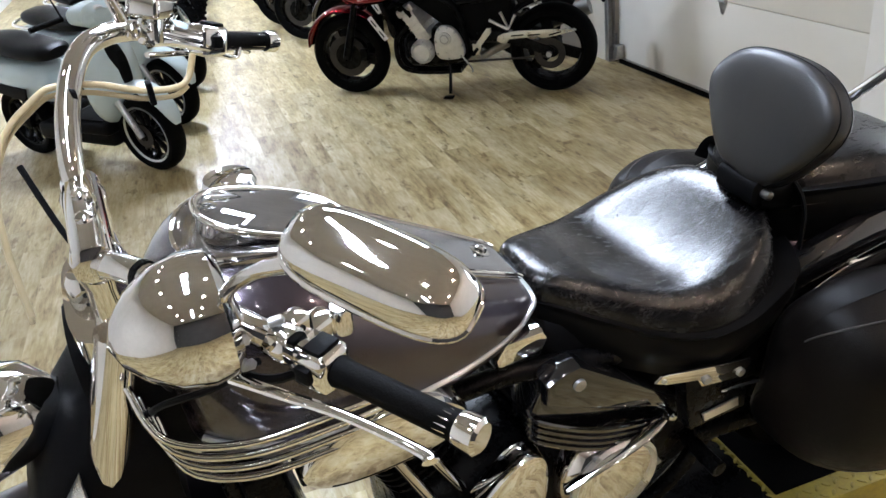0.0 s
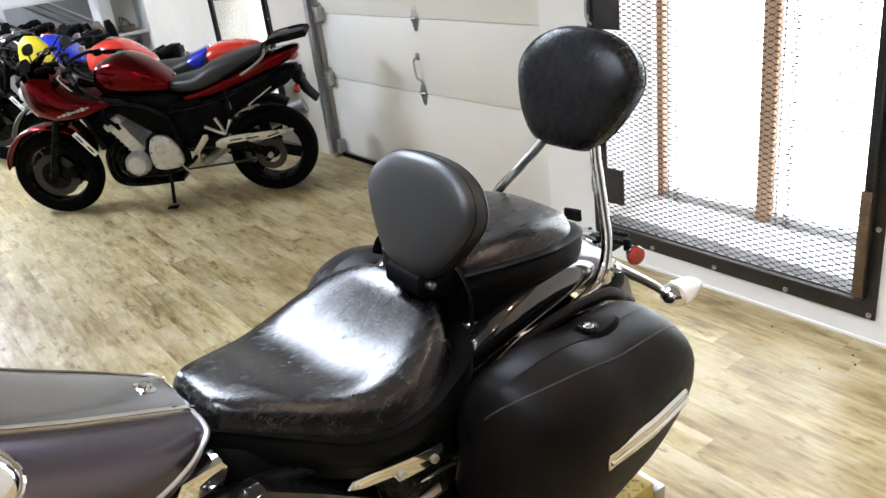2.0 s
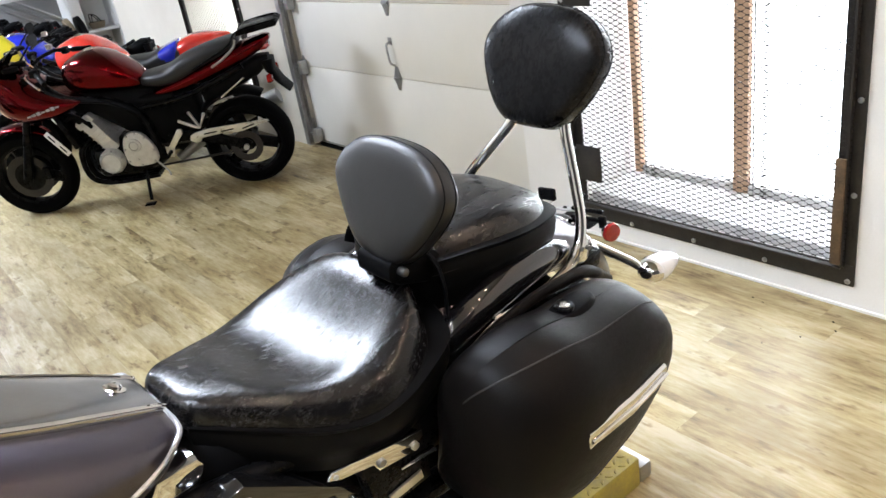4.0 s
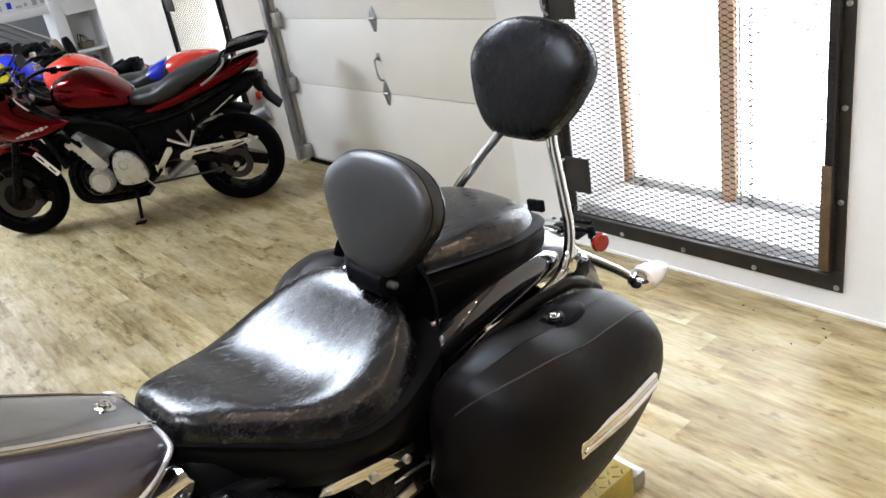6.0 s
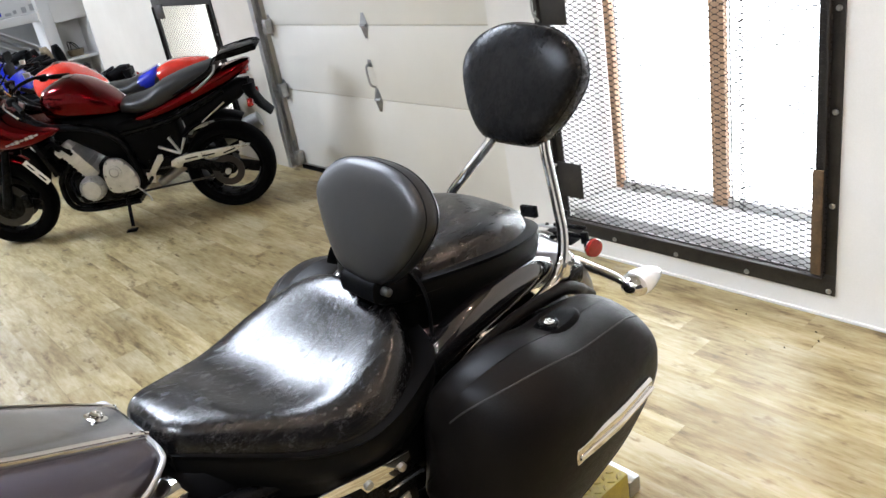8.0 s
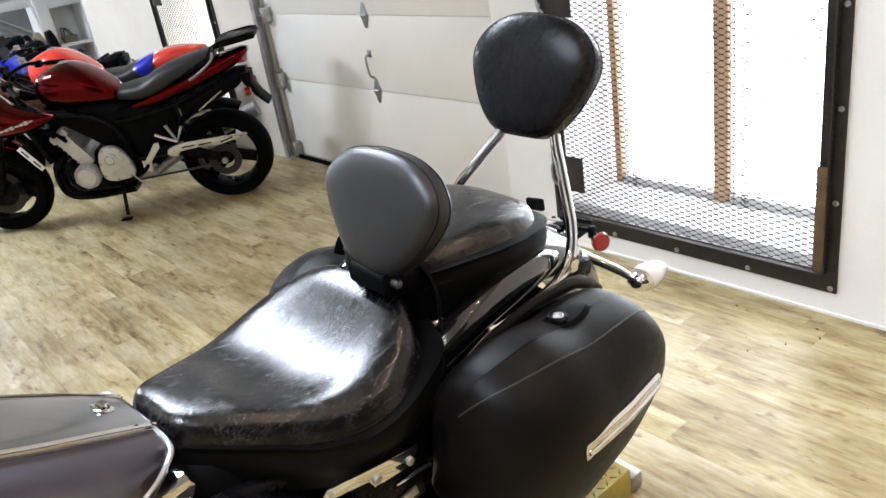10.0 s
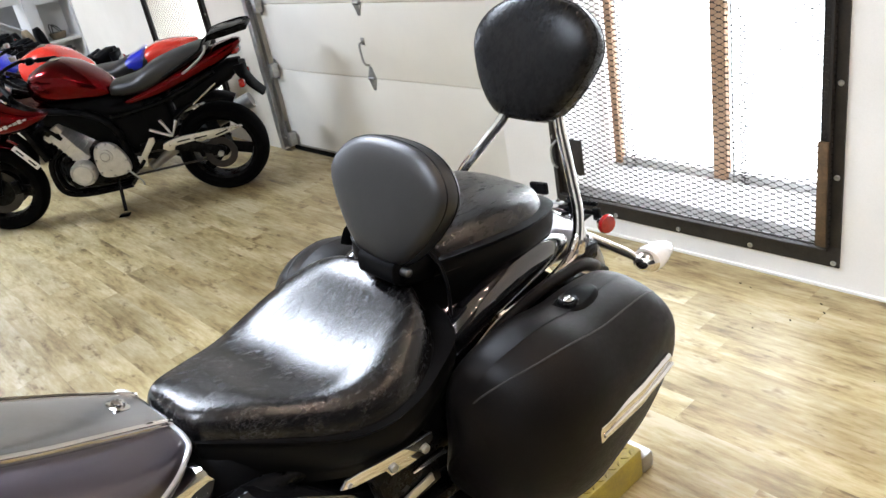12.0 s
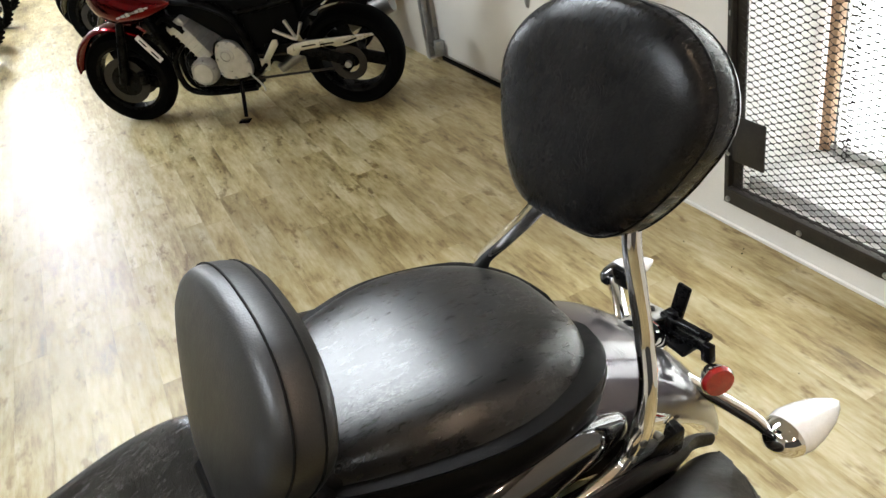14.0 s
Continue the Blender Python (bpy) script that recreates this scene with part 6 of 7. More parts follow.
    part("clocks", join(lathe([(0.05, 0.0), (0.05, 0.02), (0.042, 0.024), (0, 0.022)], 20, "Z", (0.16, -0.06, 1.0)), lathe([(0.05, 0.0), (0.05, 0.02), (0.042, 0.024), (0, 0.022)], 20, "Z", (0.16, 0.06, 1.0))), BLACK_PLASTIC, b)
    part("reservoir", lathe([(0.02, 0.0), (0.022, 0.03), (0.0, 0.034)], 14, "Z", (0.33, 0.20, 1.045)), STEEL, b)
    return b


def parked(x, y, yaw, lean=5.0):
    return pose(x, y, 0.0, 0, 0, yaw) @ pose(0, 0, 0, lean)


YAW = -37.4
red_bike = street_bike(parked(0.568, 6.325, YAW), "street_motorcycle", "deep red street motorcycle with black rack on its stand", MAROON, rack=True)
for x, z, y, r in ((0.632, 0.36, -0.2285, 0.058), (0.81, 0.45, -0.2265, 0.026)):
    part("cover_ring", lathe([(r, y), (r * 1.10, y - 0.004), (r * 1.20, y)], 28, "Y", (x, 0, z), True), STEEL, red_bike)
for x, z in ((0.745, 0.345), (0.742, 0.43), (0.775, 0.515), (0.835, 0.525), (0.885, 0.49), (0.925, 0.40), (0.91, 0.325), (0.82, 0.31)):
    part("cover_bolt", lathe([(0.006, -0.219), (0.0085, -0.216), (0.0085, -0.20)], 8, "Y", (x, 0, z)), STEEL, red_bike)
for k in range(6):
    a = k * math.pi / 3 + 0.3
    part("cover_bolt", lathe([(0.0055, -0.226), (0.0075, -0.223), (0.0075, -0.205)], 8, "Y", (0.632 + 0.073 * math.cos(a), 0, 0.36 + 0.073 * math.sin(a))), STEEL, red_bike)
for x0, z0, n, tilt in ((1.30, 0.438, 2, -3), (1.55, 0.442, 1, -13)):
    for k in range(n):
        part("guard_slot", box(0.085, 0.003, 0.009, (x0 + 0.11 * k, -0.1645, z0), 0.001, turn=(0, tilt, 0)), BLACK_METAL, red_bike)
# two more added black blocks, closing the gaps below the seat
part("under_seat_filler", join(box(0.34, 0.17, 0.26, (1.08, 0, 0.60), 0.03, 3), box(0.22, 0.15, 0.20, (0.98, 0, 0.42), 0.03, 3)), BLACK_PLASTIC, red_bike)
part("chain_run", join(box(0.62, 0.010, 0.014, (1.21, -0.130, 0.268), 0.003, turn=(0, -2, 0)), box(0.60, 0.010, 0.014, (1.22, -0.130, 0.388), 0.003, turn=(0, 2, 0))), RUSTY, red_bike, "dull drive chain")
for k in range(5):
    part("head_rib", box(0.10, 0.345, 0.006, (0.537 - 0.005 * k, 0, 0.622 + 0.009 * k), 0.002, 1, turn=(0, -31, 0)), STEEL, red_bike)
for x, z in ((0.505, 0.668), (0.56, 0.645)):
    part("head_plug", lathe([(0.014, -0.176), (0.018, -0.172), (0.018, -0.16)], 12, "Y", (x, 0, z - 0.02)), BLACK_METAL, red_bike)
part("coolant_hose", tube([(0.42, -0.15, 0.66), (0.50, -0.185, 0.69), (0.58, -0.18, 0.60)], 0.012, 8), RUBBER, red_bike)
for sy in (-1, 1):
    part("seat_strap", tube([(1.20, sy * 0.138, 0.845), (1.215, sy * 0.10, 0.905), (1.22, 0, 0.922)], 0.007, 8, flat=0.4), BLACK_PLASTIC, red_bike)
    part("grab_rail", tube([(1.42, sy * 0.125, 0.845), (1.50, sy * 0.13, 0.885), (1.58, sy * 0.12, 0.94), (1.60, sy * 0.105, 0.985)], 0.008, 8), STEEL, red_bike)
street_bike(parked(0.78, 7.28, YAW), "sport_motorcycle", "bright red and blue sport motorcycle with black seat", RED, BLACK_PAINT, fender=BLACK_PAINT, rim=BLACK_METAL, fairing=False, emblem=True, hump=True, low=0.09)
street_bike(parked(0.58, 8.50, YAW), "sport_motorcycle", "deep blue sport motorcycle with a round headlight", BLUE, BLACK_PAINT, fender=BLACK_PAINT, fairing=False, low=0.2)
street_bike(parked(0.51, 9.40, YAW), "street_motorcycle", "long low black motorcycle with a silver fender", BLACK_PAINT, fairing=False, fender=SILVER, low=0.32)
street_bike(parked(0.52, 10.45, YAW), "touring_motorcycle", "long low silver motorcycle with a clear windshield", SILVER, fender=BLACK_PAINT, fairing=False, low=0.30)
street_bike(parked(0.62, 11.1, YAW), "street_motorcycle", "long low dark red motorcycle with chrome headlight", MAROON, fender=BLACK_PAINT, fairing=False, low=0.26)
street_bike(parked(0.72, 12.3, YAW), "street_motorcycle", "long low silver motorcycle in the far row", SILVER, fender=BLACK_PAINT, fairing=False, low=0.26)
street_bike(parked(-0.1, 15.2, 20), "street_motorcycle", "red motorcycle at the far end of the showroom", RED, fairing=False, low=0.2)
street_bike(parked(0.60, 13.3, YAW), "street_motorcycle", "dark red half-faired motorcycle in the far row", MAROON, low=0.2)
street_bike(parked(0.62, 14.2, YAW), "street_motorcycle", "black half-faired motorcycle in the far row", BLACK_PAINT, low=0.2)
street_bike(parked(-0.75, 15.5, 24), "sport_motorcycle", "red and white sport motorcycle at the far end", RED, IVORY, fender=RED, low=0.1)
street_bike(parked(-1.4, 15.6, 30), "street_motorcycle", "black motorcycle at the far end of the showroom", BLACK_PAINT, fairing=False, low=0.2)

cover = thing("instrument_cover", pose(0.855, 7.55, 0.975, 0, -12, YAW + 20), "bright yellow plastic cover over the bike's instruments", "cover")
rows = []
for x, z, h, k in ((-0.13, -0.04, 0.05, 0.95), (-0.09, 0.0, 0.10, 1.0), (-0.02, 0.02, 0.12, 1.0), (0.06, 0.0, 0.11, 0.95), (0.10, -0.04, 0.07, 0.9)):
    arc = [(t, 0.11 * k * math.cos(t), h * math.sin(t) ** 0.8) for t in np.linspace(0, math.pi, 15)]
    rows.append([Vector((x, y, z + v - 0.10 * abs(math.cos(t)) ** 3)) for t, y, v in arc] + [Vector((x, y * 0.95, z + v * 0.95 - 0.006 - 0.10 * abs(math.cos(t)) ** 3)) for t, y, v in arc[::-1]])
part("shell", loft(rows), YELLOW, cover)

ws = thing("windshield", parked(0.52, 10.45, YAW), "tall clear windshield with a pale rim", "windshield")
part("pane", loft([[Vector((x + 0.06 * abs(math.sin(t)), 0.26 * math.sin(t) * k, z)) for t in np.linspace(-1.3, 1.3, 15)] + [Vector((x + 0.005 + 0.06 * abs(math.sin(t)), 0.256 * math.sin(t) * k, z)) for t in np.linspace(1.3, -1.3, 15)] for x, z, k in ((0.05, 0.95, 0.8), (0.07, 1.1, 1.0), (0.12, 1.3, 0.95), (0.16, 1.42, 0.6))]), SCREEN, ws)
part("rim", tube([Vector((x + 0.06 * abs(s * k), 0.26 * s * k, z)) for x, z, k, s in ((0.05, 0.95, 0.8, -0.96), (0.07, 1.1, 1.0, -0.96), (0.12, 1.3, 0.95, -0.96), (0.16, 1.425, 0.6, -0.8), (0.17, 1.43, 0.3, 0), (0.16, 1.425, 0.6, 0.8), (0.12, 1.3, 0.95, 0.96), (0.07, 1.1, 1.0, 0.96), (0.05, 0.95, 0.8, 0.96))], 0.008, 8), SILVER, ws)


# ---- scooters and trail bikes across the aisle ----


def scooter(m, label, paint):
    """A step-through scooter; x from the front axle back."""
    b = thing("scooter", m, label, "scooter", "scooters in the row")
    w = spoked(b, (0, 0, 0.245), 0.245, 0.12, BLACK_METAL, 10, 0.24)
    for s in (-1, 1):
        part("rim_stripe", lathe([(0.168, s * 0.046), (0.180, s * 0.052), (0.184, s * 0.044), (0.174, s * 0.040)], 40, "Y", (0, 0, 0.245), True), SILVER, w)
        part("fork_leg", tube([(-0.01, s * 0.085, 0.245), (0.10, s * 0.085, 0.47)], [0.020, 0.022], 12, straight=True), SILVER, b)
        part("brake_disc", lathe([(0.035, s * 0.062), (0.075, s * 0.062), (0.075, s * 0.066), (0.035, s * 0.066)], 28, "Y", (0, 0, 0.245), True), RUSTY, w)
    part("front_fender", arc_shell(0.01, 0.262, 0.285, 168, 48, 0.075, 0.006, taper=0.3), paint, b)
    part("leg_shield", ring_loft(spread([(0.04, 0, 0.60, 0.06, 0.06), (0.09, 0, 0.62, 0.14, 0.16), (0.15, 0, 0.62, 0.19, 0.26), (0.20, 0, 0.60, 0.195, 0.28), (0.24, 0, 0.56, 0.15, 0.24)], 3), 2.8, 28), paint, b)
    part("nose_panel", ring_loft([(0.02, 0, 0.66, 0.03, 0.10), (0.07, 0, 0.66, 0.055, 0.16), (0.12, 0, 0.66, 0.06, 0.18)], 2.6, 20), BLACK_PLASTIC, b)
    part("floor_panel", box(0.46, 0.30, 0.09, (0.44, 0, 0.30), 0.03, 3), BLACK_PLASTIC, b)
    part("floor_mat", box(0.36, 0.26, 0.012, (0.42, 0, 0.35), 0.004), RUBBER, b)
    part("under_body", box(0.75, 0.22, 0.12, (0.62, 0, 0.22), 0.04, 3), BLACK_PLASTIC, b)
    body = part("rear_body", ring_loft(spread([(0.70, 0, 0.52, 0.08, 0.09), (0.75, 0, 0.54, 0.14, 0.12), (0.88, 0, 0.565, 0.18, 0.125), (1.05, 0, 0.585, 0.18, 0.125), (1.25, 0, 0.62, 0.14, 0.11), (1.36, 0, 0.66, 0.08, 0.06), (1.40, 0, 0.67, 0.03, 0.02)], 4), 2.6, 28), paint, b)
    for s in (-1, 1):
        part("side_grille", prism([(0.80, 0.55), (1.05, 0.58), (1.12, 0.52), (0.84, 0.47)], s * 0.186 - 0.008, s * 0.186 + 0.008, 0.004), BLACK_PLASTIC, body)
    part("seat", ring_loft(spread([(0.60, 0, 0.735, 0.07, 0.03), (0.66, 0, 0.742, 0.12, 0.05), (0.85, 0, 0.755, 0.145, 0.055), (1.05, 0, 0.785, 0.14, 0.06), (1.22, 0, 0.80, 0.11, 0.05), (1.28, 0, 0.80, 0.05, 0.02)], 4), 2.7, 28), PAD, b, "long black scooter seat")
    part("grab_rail", tube([(1.1, -0.15, 0.74), (1.3, -0.14, 0.76), (1.38, 0, 0.77), (1.3, 0.14, 0.76), (1.1, 0.15, 0.74)], 0.012, 10), CHROME, b)
    spoked(b, (1.20, 0, 0.245), 0.245, 0.12, BLACK_METAL, 10, 0.24)
    part("engine_cover", box(0.42, 0.12, 0.15, (1.0, -0.15, 0.27), 0.04, 3), BLACK_PLASTIC, b)
    part("steering_stem", tube([(0.12, 0, 0.80), (0.20, 0, 0.96)], 0.03, 12, straight=True), BLACK_PLASTIC, b)
    part("headset", ring_loft([(0.06, 0, 0.96, 0.06, 0.04), (0.10, 0, 0.97, 0.11, 0.07), (0.20, 0, 0.98, 0.13, 0.06), (0.26, 0, 0.98, 0.08, 0.03)], 2.6, 24), paint, b)
    part("headlight", lathe([(0.06, -0.01), (0.05, -0.025), (0, -0.03)], 20, "X", (0.09, 0, 0.965)), CLEARLENS, b)
    for s in (-1, 1):
        part("grip", tube([(0.22, s * 0.14, 0.985), (0.27, s * 0.33, 0.975)], 0.016, 12), GRIP, b)
        part("mirror", join(tube([(0.20, s * 0.16, 1.0), (0.18, s * 0.2, 1.12), (0.19, s * 0.24, 1.17)], 0.005, 8), lathe([(0.05, -0.006), (0.052, 0.004), (0.045, 0.010), (0, 0.012)], 18, "X", (0.19, s * 0.26, 1.21))), BLACK_PLASTIC, b)
    part("side_stand", tube([(0.62, -0.10, 0.2), (0.60, -0.22, 0.02)], 0.010, 8, straight=True), BLACK_METAL, b)
    return b


def trail_bike(m, label, paint, second):
    """A motocross bike with high fenders; x from the front axle back."""
    b = thing("trail_motorcycle", m, label, "motorcycle", "trail bikes in the row")
    for x, r, wd in ((0, 0.33, 0.09), (1.38, 0.32, 0.12)):
        w = part("wheel", lathe([(r * 0.80, -wd * 0.3), (r * 0.86, -wd * 0.5), (r * 0.95, -wd * 0.48), (r, -wd * 0.2), (r, wd * 0.2), (r * 0.95, wd * 0.48), (r * 0.86, wd * 0.5), (r * 0.80, wd * 0.3), (r * 0.79, 0)], 40, "Y", (x, 0, r), True), RUBBER, b, "knobbly tyre on a spoked wheel")
        part("rim", lathe([(r * 0.76, -wd * 0.28), (r * 0.81, -wd * 0.32), (r * 0.81, wd * 0.32), (r * 0.76, wd * 0.28)], 36, "Y", (x, 0, r), True), SILVER, w)
        part("spokes", join(*[moved(tube([(0.02, 0.03 * (-1) ** k, 0), (r * 0.77, 0, 0)], 0.0035, 5, straight=True), Matrix.Translation((x, 0, r)) @ Matrix.Rotation(2 * math.pi * k / 18, 4, "Y")) for k in range(18)]), STEEL, w)
        part("hub", lathe([(0.02, -0.05), (0.035, -0.04), (0.035, 0.04), (0.02, 0.05)], 16, "Y", (x, 0, r)), BLACK_METAL, w)
        tagged(part("knobs", join(*[moved(box(0.014, wd * 0.8, 0.03, (r + 0.004, 0, 0), 0.003, 1), Matrix.Translation((x, 0, r)) @ Matrix.Rotation(2 * math.pi * k / 30, 4, "Y")) for k in range(30)]), RUBBER, w), kind="stuff")
    for s in (-1, 1):
        part("fork_leg", tube([(0.0, s * 0.09, 0.33), (0.12, s * 0.09, 0.62), (0.27, s * 0.09, 1.02)], [0.026, 0.026, 0.022], 12, straight=True), BLACK_METAL, b)
        part("fork_guard", moved(prism([(-0.03, 0.36), (0.02, 0.34), (0.14, 0.62), (0.09, 0.66)], -0.01, 0.01, 0.005), Matrix.Translation((0, s * 0.115, 0))), paint, b)
        part("shroud", moved(prism([(0.42, 0.92), (0.40, 0.72), (0.48, 0.60), (0.62, 0.72), (0.72, 0.90)], -0.012, 0.012, 0.008), Matrix.Translation((0, s * 0.14, 0))), paint, b)
        part("side_plate", moved(prism([(0.82, 0.86), (0.86, 0.66), (1.12, 0.72), (1.22, 0.88)], -0.008, 0.008, 0.006), Matrix.Translation((0, s * 0.11, 0))), second, b)
        part("handlebar", tube([(0.28, s * 0.03, 1.06), (0.30, s * 0.16, 1.12), (0.36, s * 0.30, 1.13), (0.40, s * 0.40, 1.12)], 0.011, 10), BLACK_METAL, b)
        part("grip", tube([(0.375, s * 0.30, 1.13), (0.405, s * 0.41, 1.12)], 0.016, 10, straight=True), GRIP, b)
    part("front_fender", ring_loft([(-0.36, 0, 0.72, 0.035, 0.006), (-0.30, 0, 0.745, 0.065, 0.012), (-0.1, 0, 0.775, 0.078, 0.016), (0.15, 0, 0.79, 0.07, 0.016), (0.34, 0, 0.74, 0.06, 0.012)], 2.4, 20), paint, b, "high front fender")
    part("front_plate", moved(prism([(-0.09, 1.06), (-0.10, 0.90), (-0.05, 0.84), (0.05, 0.84), (0.10, 0.90), (0.09, 1.06)], -0.006, 0.006, 0.004), pose(0.14, 0, 0, 0, 0, 90)), second, b)
    part("fuel_tank", ring_loft([(0.42, 0, 0.88, 0.08, 0.06), (0.50, 0, 0.88, 0.11, 0.10), (0.65, 0, 0.86, 0.10, 0.10), (0.78, 0, 0.84, 0.07, 0.06)], 2.6, 24), paint, b)
    part("seat", ring_loft(spread([(0.62, 0, 0.93, 0.05, 0.02), (0.72, 0, 0.91, 0.075, 0.04), (1.0, 0, 0.90, 0.085, 0.045), (1.28, 0, 0.92, 0.075, 0.035), (1.34, 0, 0.925, 0.04, 0.012)], 4), 2.7, 24), PAD, b)
    part("rear_fender", ring_loft([(1.15, 0, 0.86, 0.08, 0.02), (1.4, 0, 0.90, 0.08, 0.016), (1.65, 0, 0.95, 0.06, 0.010)], 2.4, 20), paint, b)
    part("engine", join(box(0.34, 0.20, 0.26, (0.66, 0, 0.42), 0.05, 3), box(0.14, 0.15, 0.24, (0.58, 0, 0.62), 0.02)), ENGINE_GREY, b)
    part("frame", join(tube([(0.30, 0, 0.95), (0.44, 0, 0.6), (0.48, 0, 0.28), (0.9, 0, 0.26)], 0.024, 10), tube([(0.32, 0.05, 0.92), (0.7, 0.08, 0.80), (0.95, 0.08, 0.45)], 0.02, 10), tube([(0.32, -0.05, 0.92), (0.7, -0.08, 0.80), (0.95, -0.08, 0.45)], 0.02, 10)), BLACK_METAL, b)
    part("swingarm", join(tube([(0.92, 0.09, 0.42), (1.38, 0.10, 0.32)], 0.022, 10), tube([(0.92, -0.09, 0.42), (1.38, -0.10, 0.32)], 0.022, 10)), ALU, b)
    part("silencer", tube([(0.7, 0.12, 0.55), (1.0, 0.13, 0.68), (1.4, 0.14, 0.80)], [0.02, 0.045, 0.045], 12), STEEL, b)
    part("side_stand", tube([(0.85, -0.10, 0.3), (0.85, -0.22, 0.02)], 0.010, 8, straight=True), BLACK_METAL, b)
    return b


HEAD = 131.0
sc = scooter(parked(-0.90, 5.54, HEAD, -4), "pale mint step-through scooter with a black seat", MINT)
copy_thing(sc, parked(-0.76, 6.45, HEAD, -4))
copy_thing(sc, parked(-0.64, 7.45, HEAD, -4))
tb = trail_bike(parked(-0.62, 8.5, HEAD, -4), "white and orange trail motorcycle", IVORY, ORANGE)
t2 = trail_bike(parked(-0.55, 9.3, HEAD, -4), "orange trail motorcycle with high fenders", ORANGE, IVORY)
copy_thing(t2, parked(-0.50, 10.1, HEAD, -4))
t3 = copy_thing(tb, parked(-0.42, 11.0, HEAD, -4))
copy_thing(tb, parked(-0.34, 12.0, HEAD, -4))
scooter(parked(-1.0, 14.1, 80, -4), "teal scooter at the far end", TEAL)

# ---- far end: shelves, stair and cubby beyond the bikes ----
structure("wall_corner", block(2.82, 5.2, 9.28, 9.40, 0, TOP), WHITE, "white painted wall return", "wall")
structure("wall_back", block(2.9, 5.4, 13.4, 13.5, 0, TOP), WHITE, "white painted back wall", "wall")
structure("wall_side", block(5.2, 5.3, 9.4, 13.5, 0, TOP), WHITE, "white painted side wall", "wall")
structure("soffit", block(LEFT, 1.2, 15.6, 15.9, 1.38, TOP), WHITE, "white beam across the far end", "beam")
structure("far_partition", block(LEFT, 1.2, 17.2, 17.3, 0, 1.4), GREYFAR, "grey partition at the far end", "wall")
# flat slab on the partition; its dark colour gives the opening's shade
structure("far_opening_slab", block(-1.4, -0.1, 17.14, 17.196, 0.4, 1.15), DARK, "dark slab for the shade of an opening at the far end", "opening")
column = structure("column", block(1.28, 1.42, 11.95, 12.09, 0, TOP, 0.01), WHITE, "white square column", "column")
st = thing("stair", pose(0, 0, 0), "white stair with grey stringers beyond the bikes", "stair")
part("landing_beam", block(1.42, 3.0, 12.6, 12.75, 1.06, 1.17, 0.006), WHITE, st)
part("poster_board", block(1.42, 3.0, 12.66, 12.70, 1.175, 1.60, 0.004), IVORY, st, "white board with blue pictures")
for i in range(14):
    part("picture", block(1.46 + i * 0.108, 1.46 + i * 0.108 + 0.04 + 0.02 * (i % 3), 12.652, 12.658, 1.20 + 0.01 * (i % 2), 1.235 + 0.02 * (i % 4), 0.001), (GREYFAR, SILVER, BLUE, SILVER, GREYFAR)[i % 5], st)
for o, mt in ((0.0, SILVER), (0.16, GREYFAR), (0.30, SILVER)):
    part("stringer", tube([(1.75 + o, 12.85, 1.10), (2.75 + o, 12.85, 0.45)], 0.045, 8, straight=True, flat=0.5), mt, st)
part("back_panel", block(1.42, 3.0, 13.2, 13.3, 0, 1.1), GREYFAR, st)
cub = thing("cubby_shelf", pose(0, 0, 0), "white built-in cubby with two shelves", "shelf")
part("side", block(2.70, 2.86, 12.5, 13.0, 0, 1.6, 0.004), WHITE, cub)
part("side", block(3.30, 3.50, 12.5, 13.0, 0, 1.6, 0.004), WHITE, cub)
part("back", block(2.86, 3.30, 12.95, 13.0, 0, 1.6, 0.002), WHITE, cub)
part("shelf", block(2.86, 3.30, 12.5, 12.95, 0.46, 0.50, 0.004), WHITE, cub)
part("top", block(2.86, 3.30, 12.5, 12.95, 1.0, 1.6, 0.004), WHITE, cub)
bk = thing("basket", pose(3.06, 12.7, 0.50), "small brown wicker basket with dark handles on the shelf", "basket")
part("body", loft([superring("xy", (0, 0, z), a, b, 2.6, 24) for z, a, b in ((0.0, 0.09, 0.06), (0.05, 0.11, 0.075), (0.09, 0.115, 0.08))]), TAN, bk)
for s in (-1, 1):
    part("handle", tube([(-0.07, s * 0.05, 0.08), (-0.06, s * 0.07, 0.2), (0.0, s * 0.08, 0.16), (0.05, s * 0.05, 0.08)], 0.006, 8), BLACK_METAL, bk)
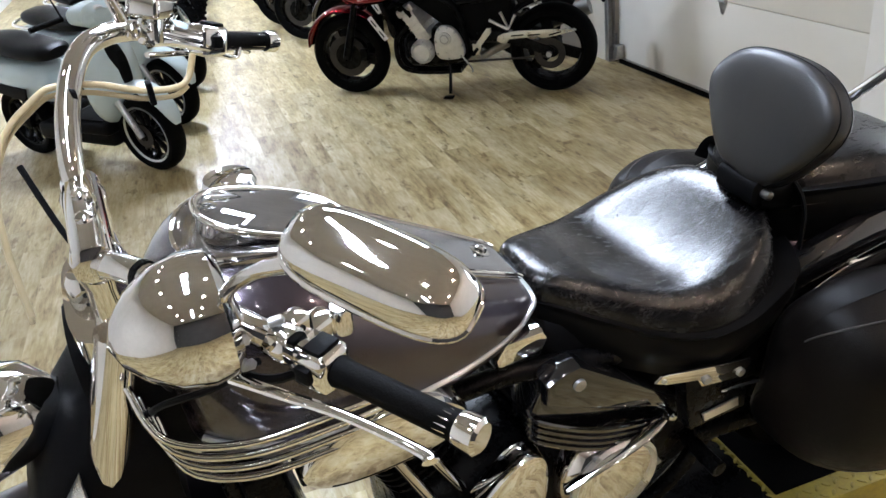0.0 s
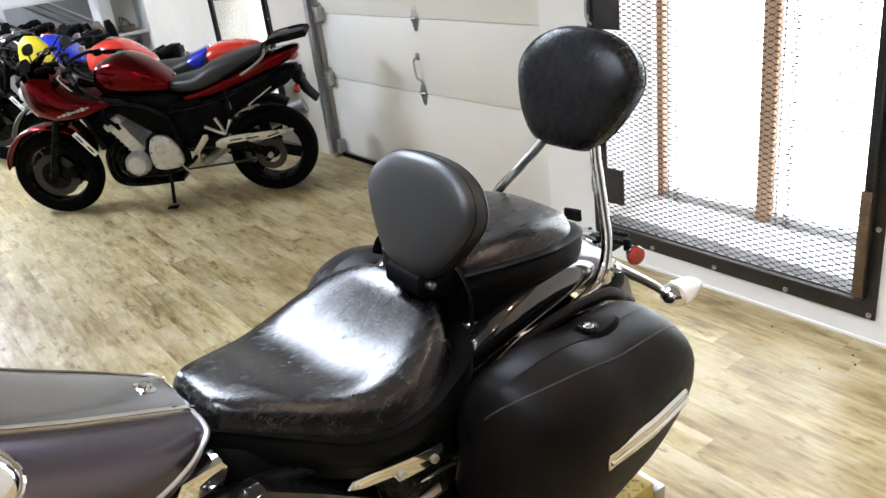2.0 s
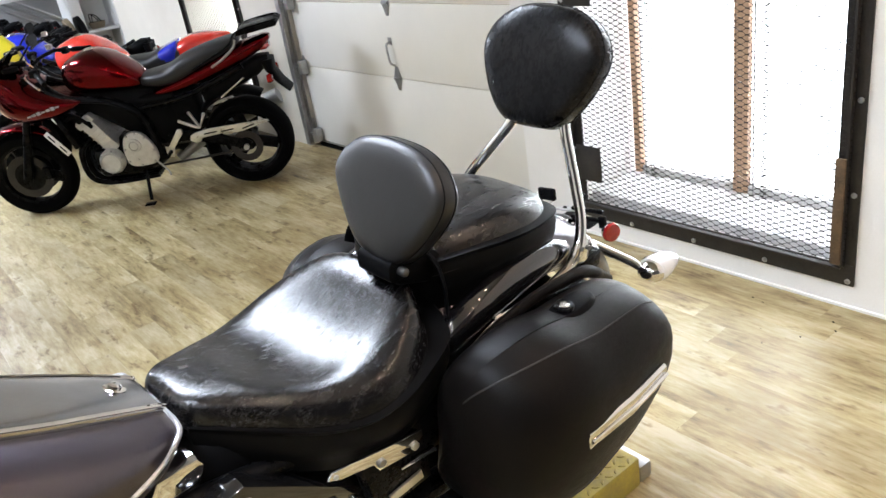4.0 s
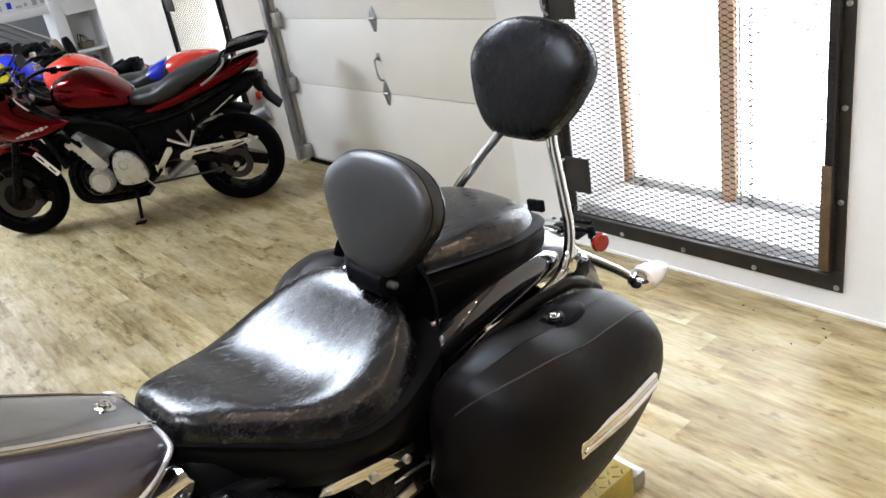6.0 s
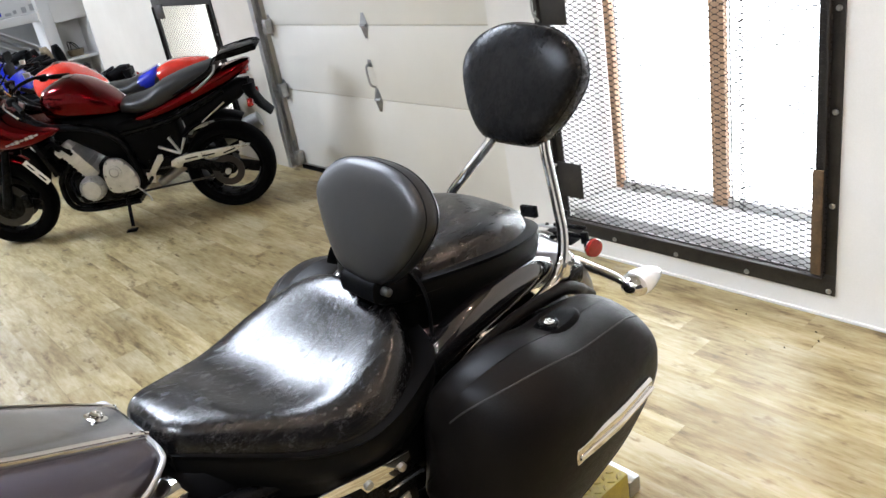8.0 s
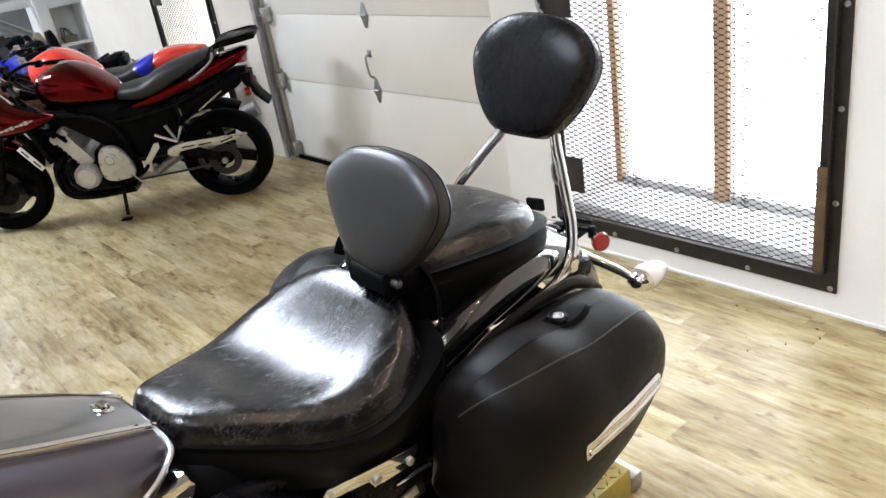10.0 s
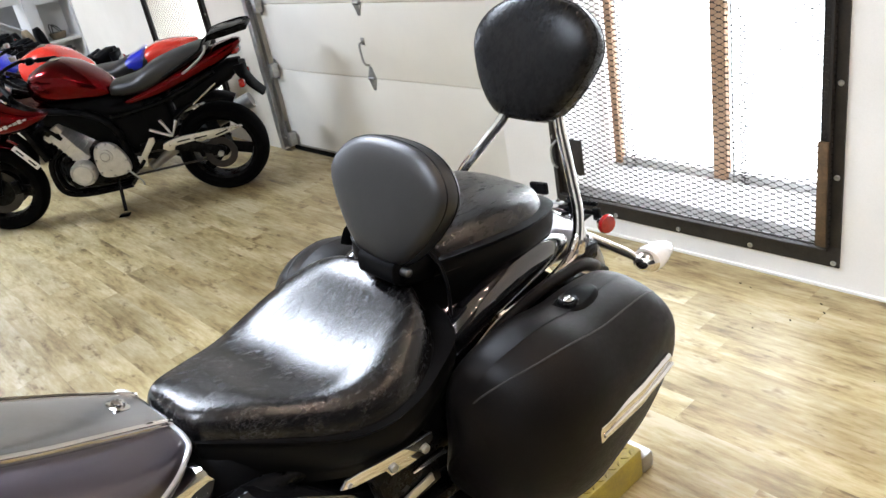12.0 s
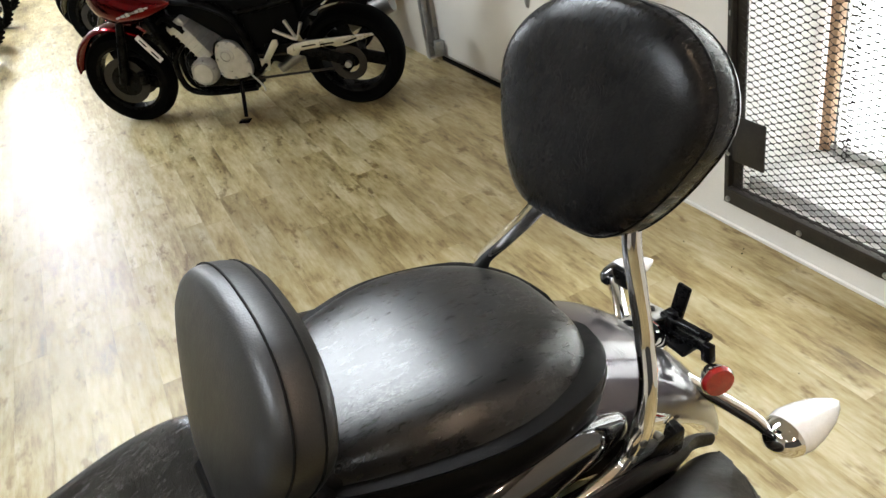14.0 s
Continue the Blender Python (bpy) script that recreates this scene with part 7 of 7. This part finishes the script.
# stack of tan saddles and helmets near the stair
for i in range(4):
    sd = thing("saddle", pose(2.2 + 0.14 * i, 11.9, 0.60, 0, -10, 0), "tan and black saddle leaning on the stair rail", "saddle", "saddles on the rail")
    part("pad", loft([superring("yz", (x, 0, 0), a, b, 2.6, 20) for x, a, b in ((-0.05, 0.08, 0.12), (-0.03, 0.12, 0.18), (0.03, 0.12, 0.18), (0.05, 0.08, 0.12))]), TAN if i % 2 == 0 else PAD, sd)
    part("post", tube([(0, 0, -0.60), (0, 0, -0.1)], 0.015, 8, straight=True), BLACK_METAL, sd)

# ---- plank floor ----
PW, PL = 0.122, 0.92
plank_mesh = mesh_from("plank", box(PW - 0.0002, PL - 0.0003, 0.008, (0, 0, -0.004), 0.0003, 1), PLANK)
rest_v, rest_f = [], []
count = 0
rng = random.Random(7)
col = 0
x = LEFT + PW / 2
while x < 2.42:
    y = NEAR - rng.random() * PL
    while y < FAR:
        cy = y + PL / 2
        near = 1.9 < cy < 7.4 and -0.9 < x and count < 300
        if near:
            o = new("plank", plank_mesh)
            o.matrix_world = pose(x, cy, 0.0)
            o.parent = bpy.data.objects["floor"]
            count += 1
        else:
            n = len(rest_v)
            a, b = PW / 2 - 0.0001, PL / 2 - 0.00015
            for dx, dy, z in ((-a, -b, 0), (a, -b, 0), (a, b, 0), (-a, b, 0), (-a, -b, -0.005), (a, -b, -0.005), (a, b, -0.005), (-a, b, -0.005)):
                rest_v.append((x + dx, cy + dy, z))
            rest_f += [(n, n + 1, n + 2, n + 3), (n, n + 4, n + 5, n + 1), (n + 1, n + 5, n + 6, n + 2), (n + 2, n + 6, n + 7, n + 3), (n + 3, n + 7, n + 4, n)]
        y += PL
    x += PW
    col += 1
rest = bpy.data.meshes.new("planks")
rest.from_pydata(rest_v, [], rest_f)
rest.materials.append(PLANK)
far_planks = new("planks", rest)
far_planks.parent = bpy.data.objects["floor"]
tagged(far_planks, "oak-look floor boards", "", "", "stuff")

# crumbs of dirt swept towards the wall
crumbs, crng = [], random.Random(21)
for i in range(42):
    r = crng.uniform(0.002, 0.0055)
    crumbs.append(box(r * crng.uniform(1.0, 2.2), r, r * 0.6, (crng.triangular(1.5, 2.24, 2.15), crng.uniform(0.2, 3.1), r * 0.3), r * 0.2, 1, turn=(0, 0, crng.uniform(0, 180))))
dirt = part("crumbs", join(*crumbs), RUBBER, None)
dirt.name = "floor_crumbs"
tagged(dirt, "scattered dark crumbs of dirt on the planks by the wall", "dirt", "", "stuff")
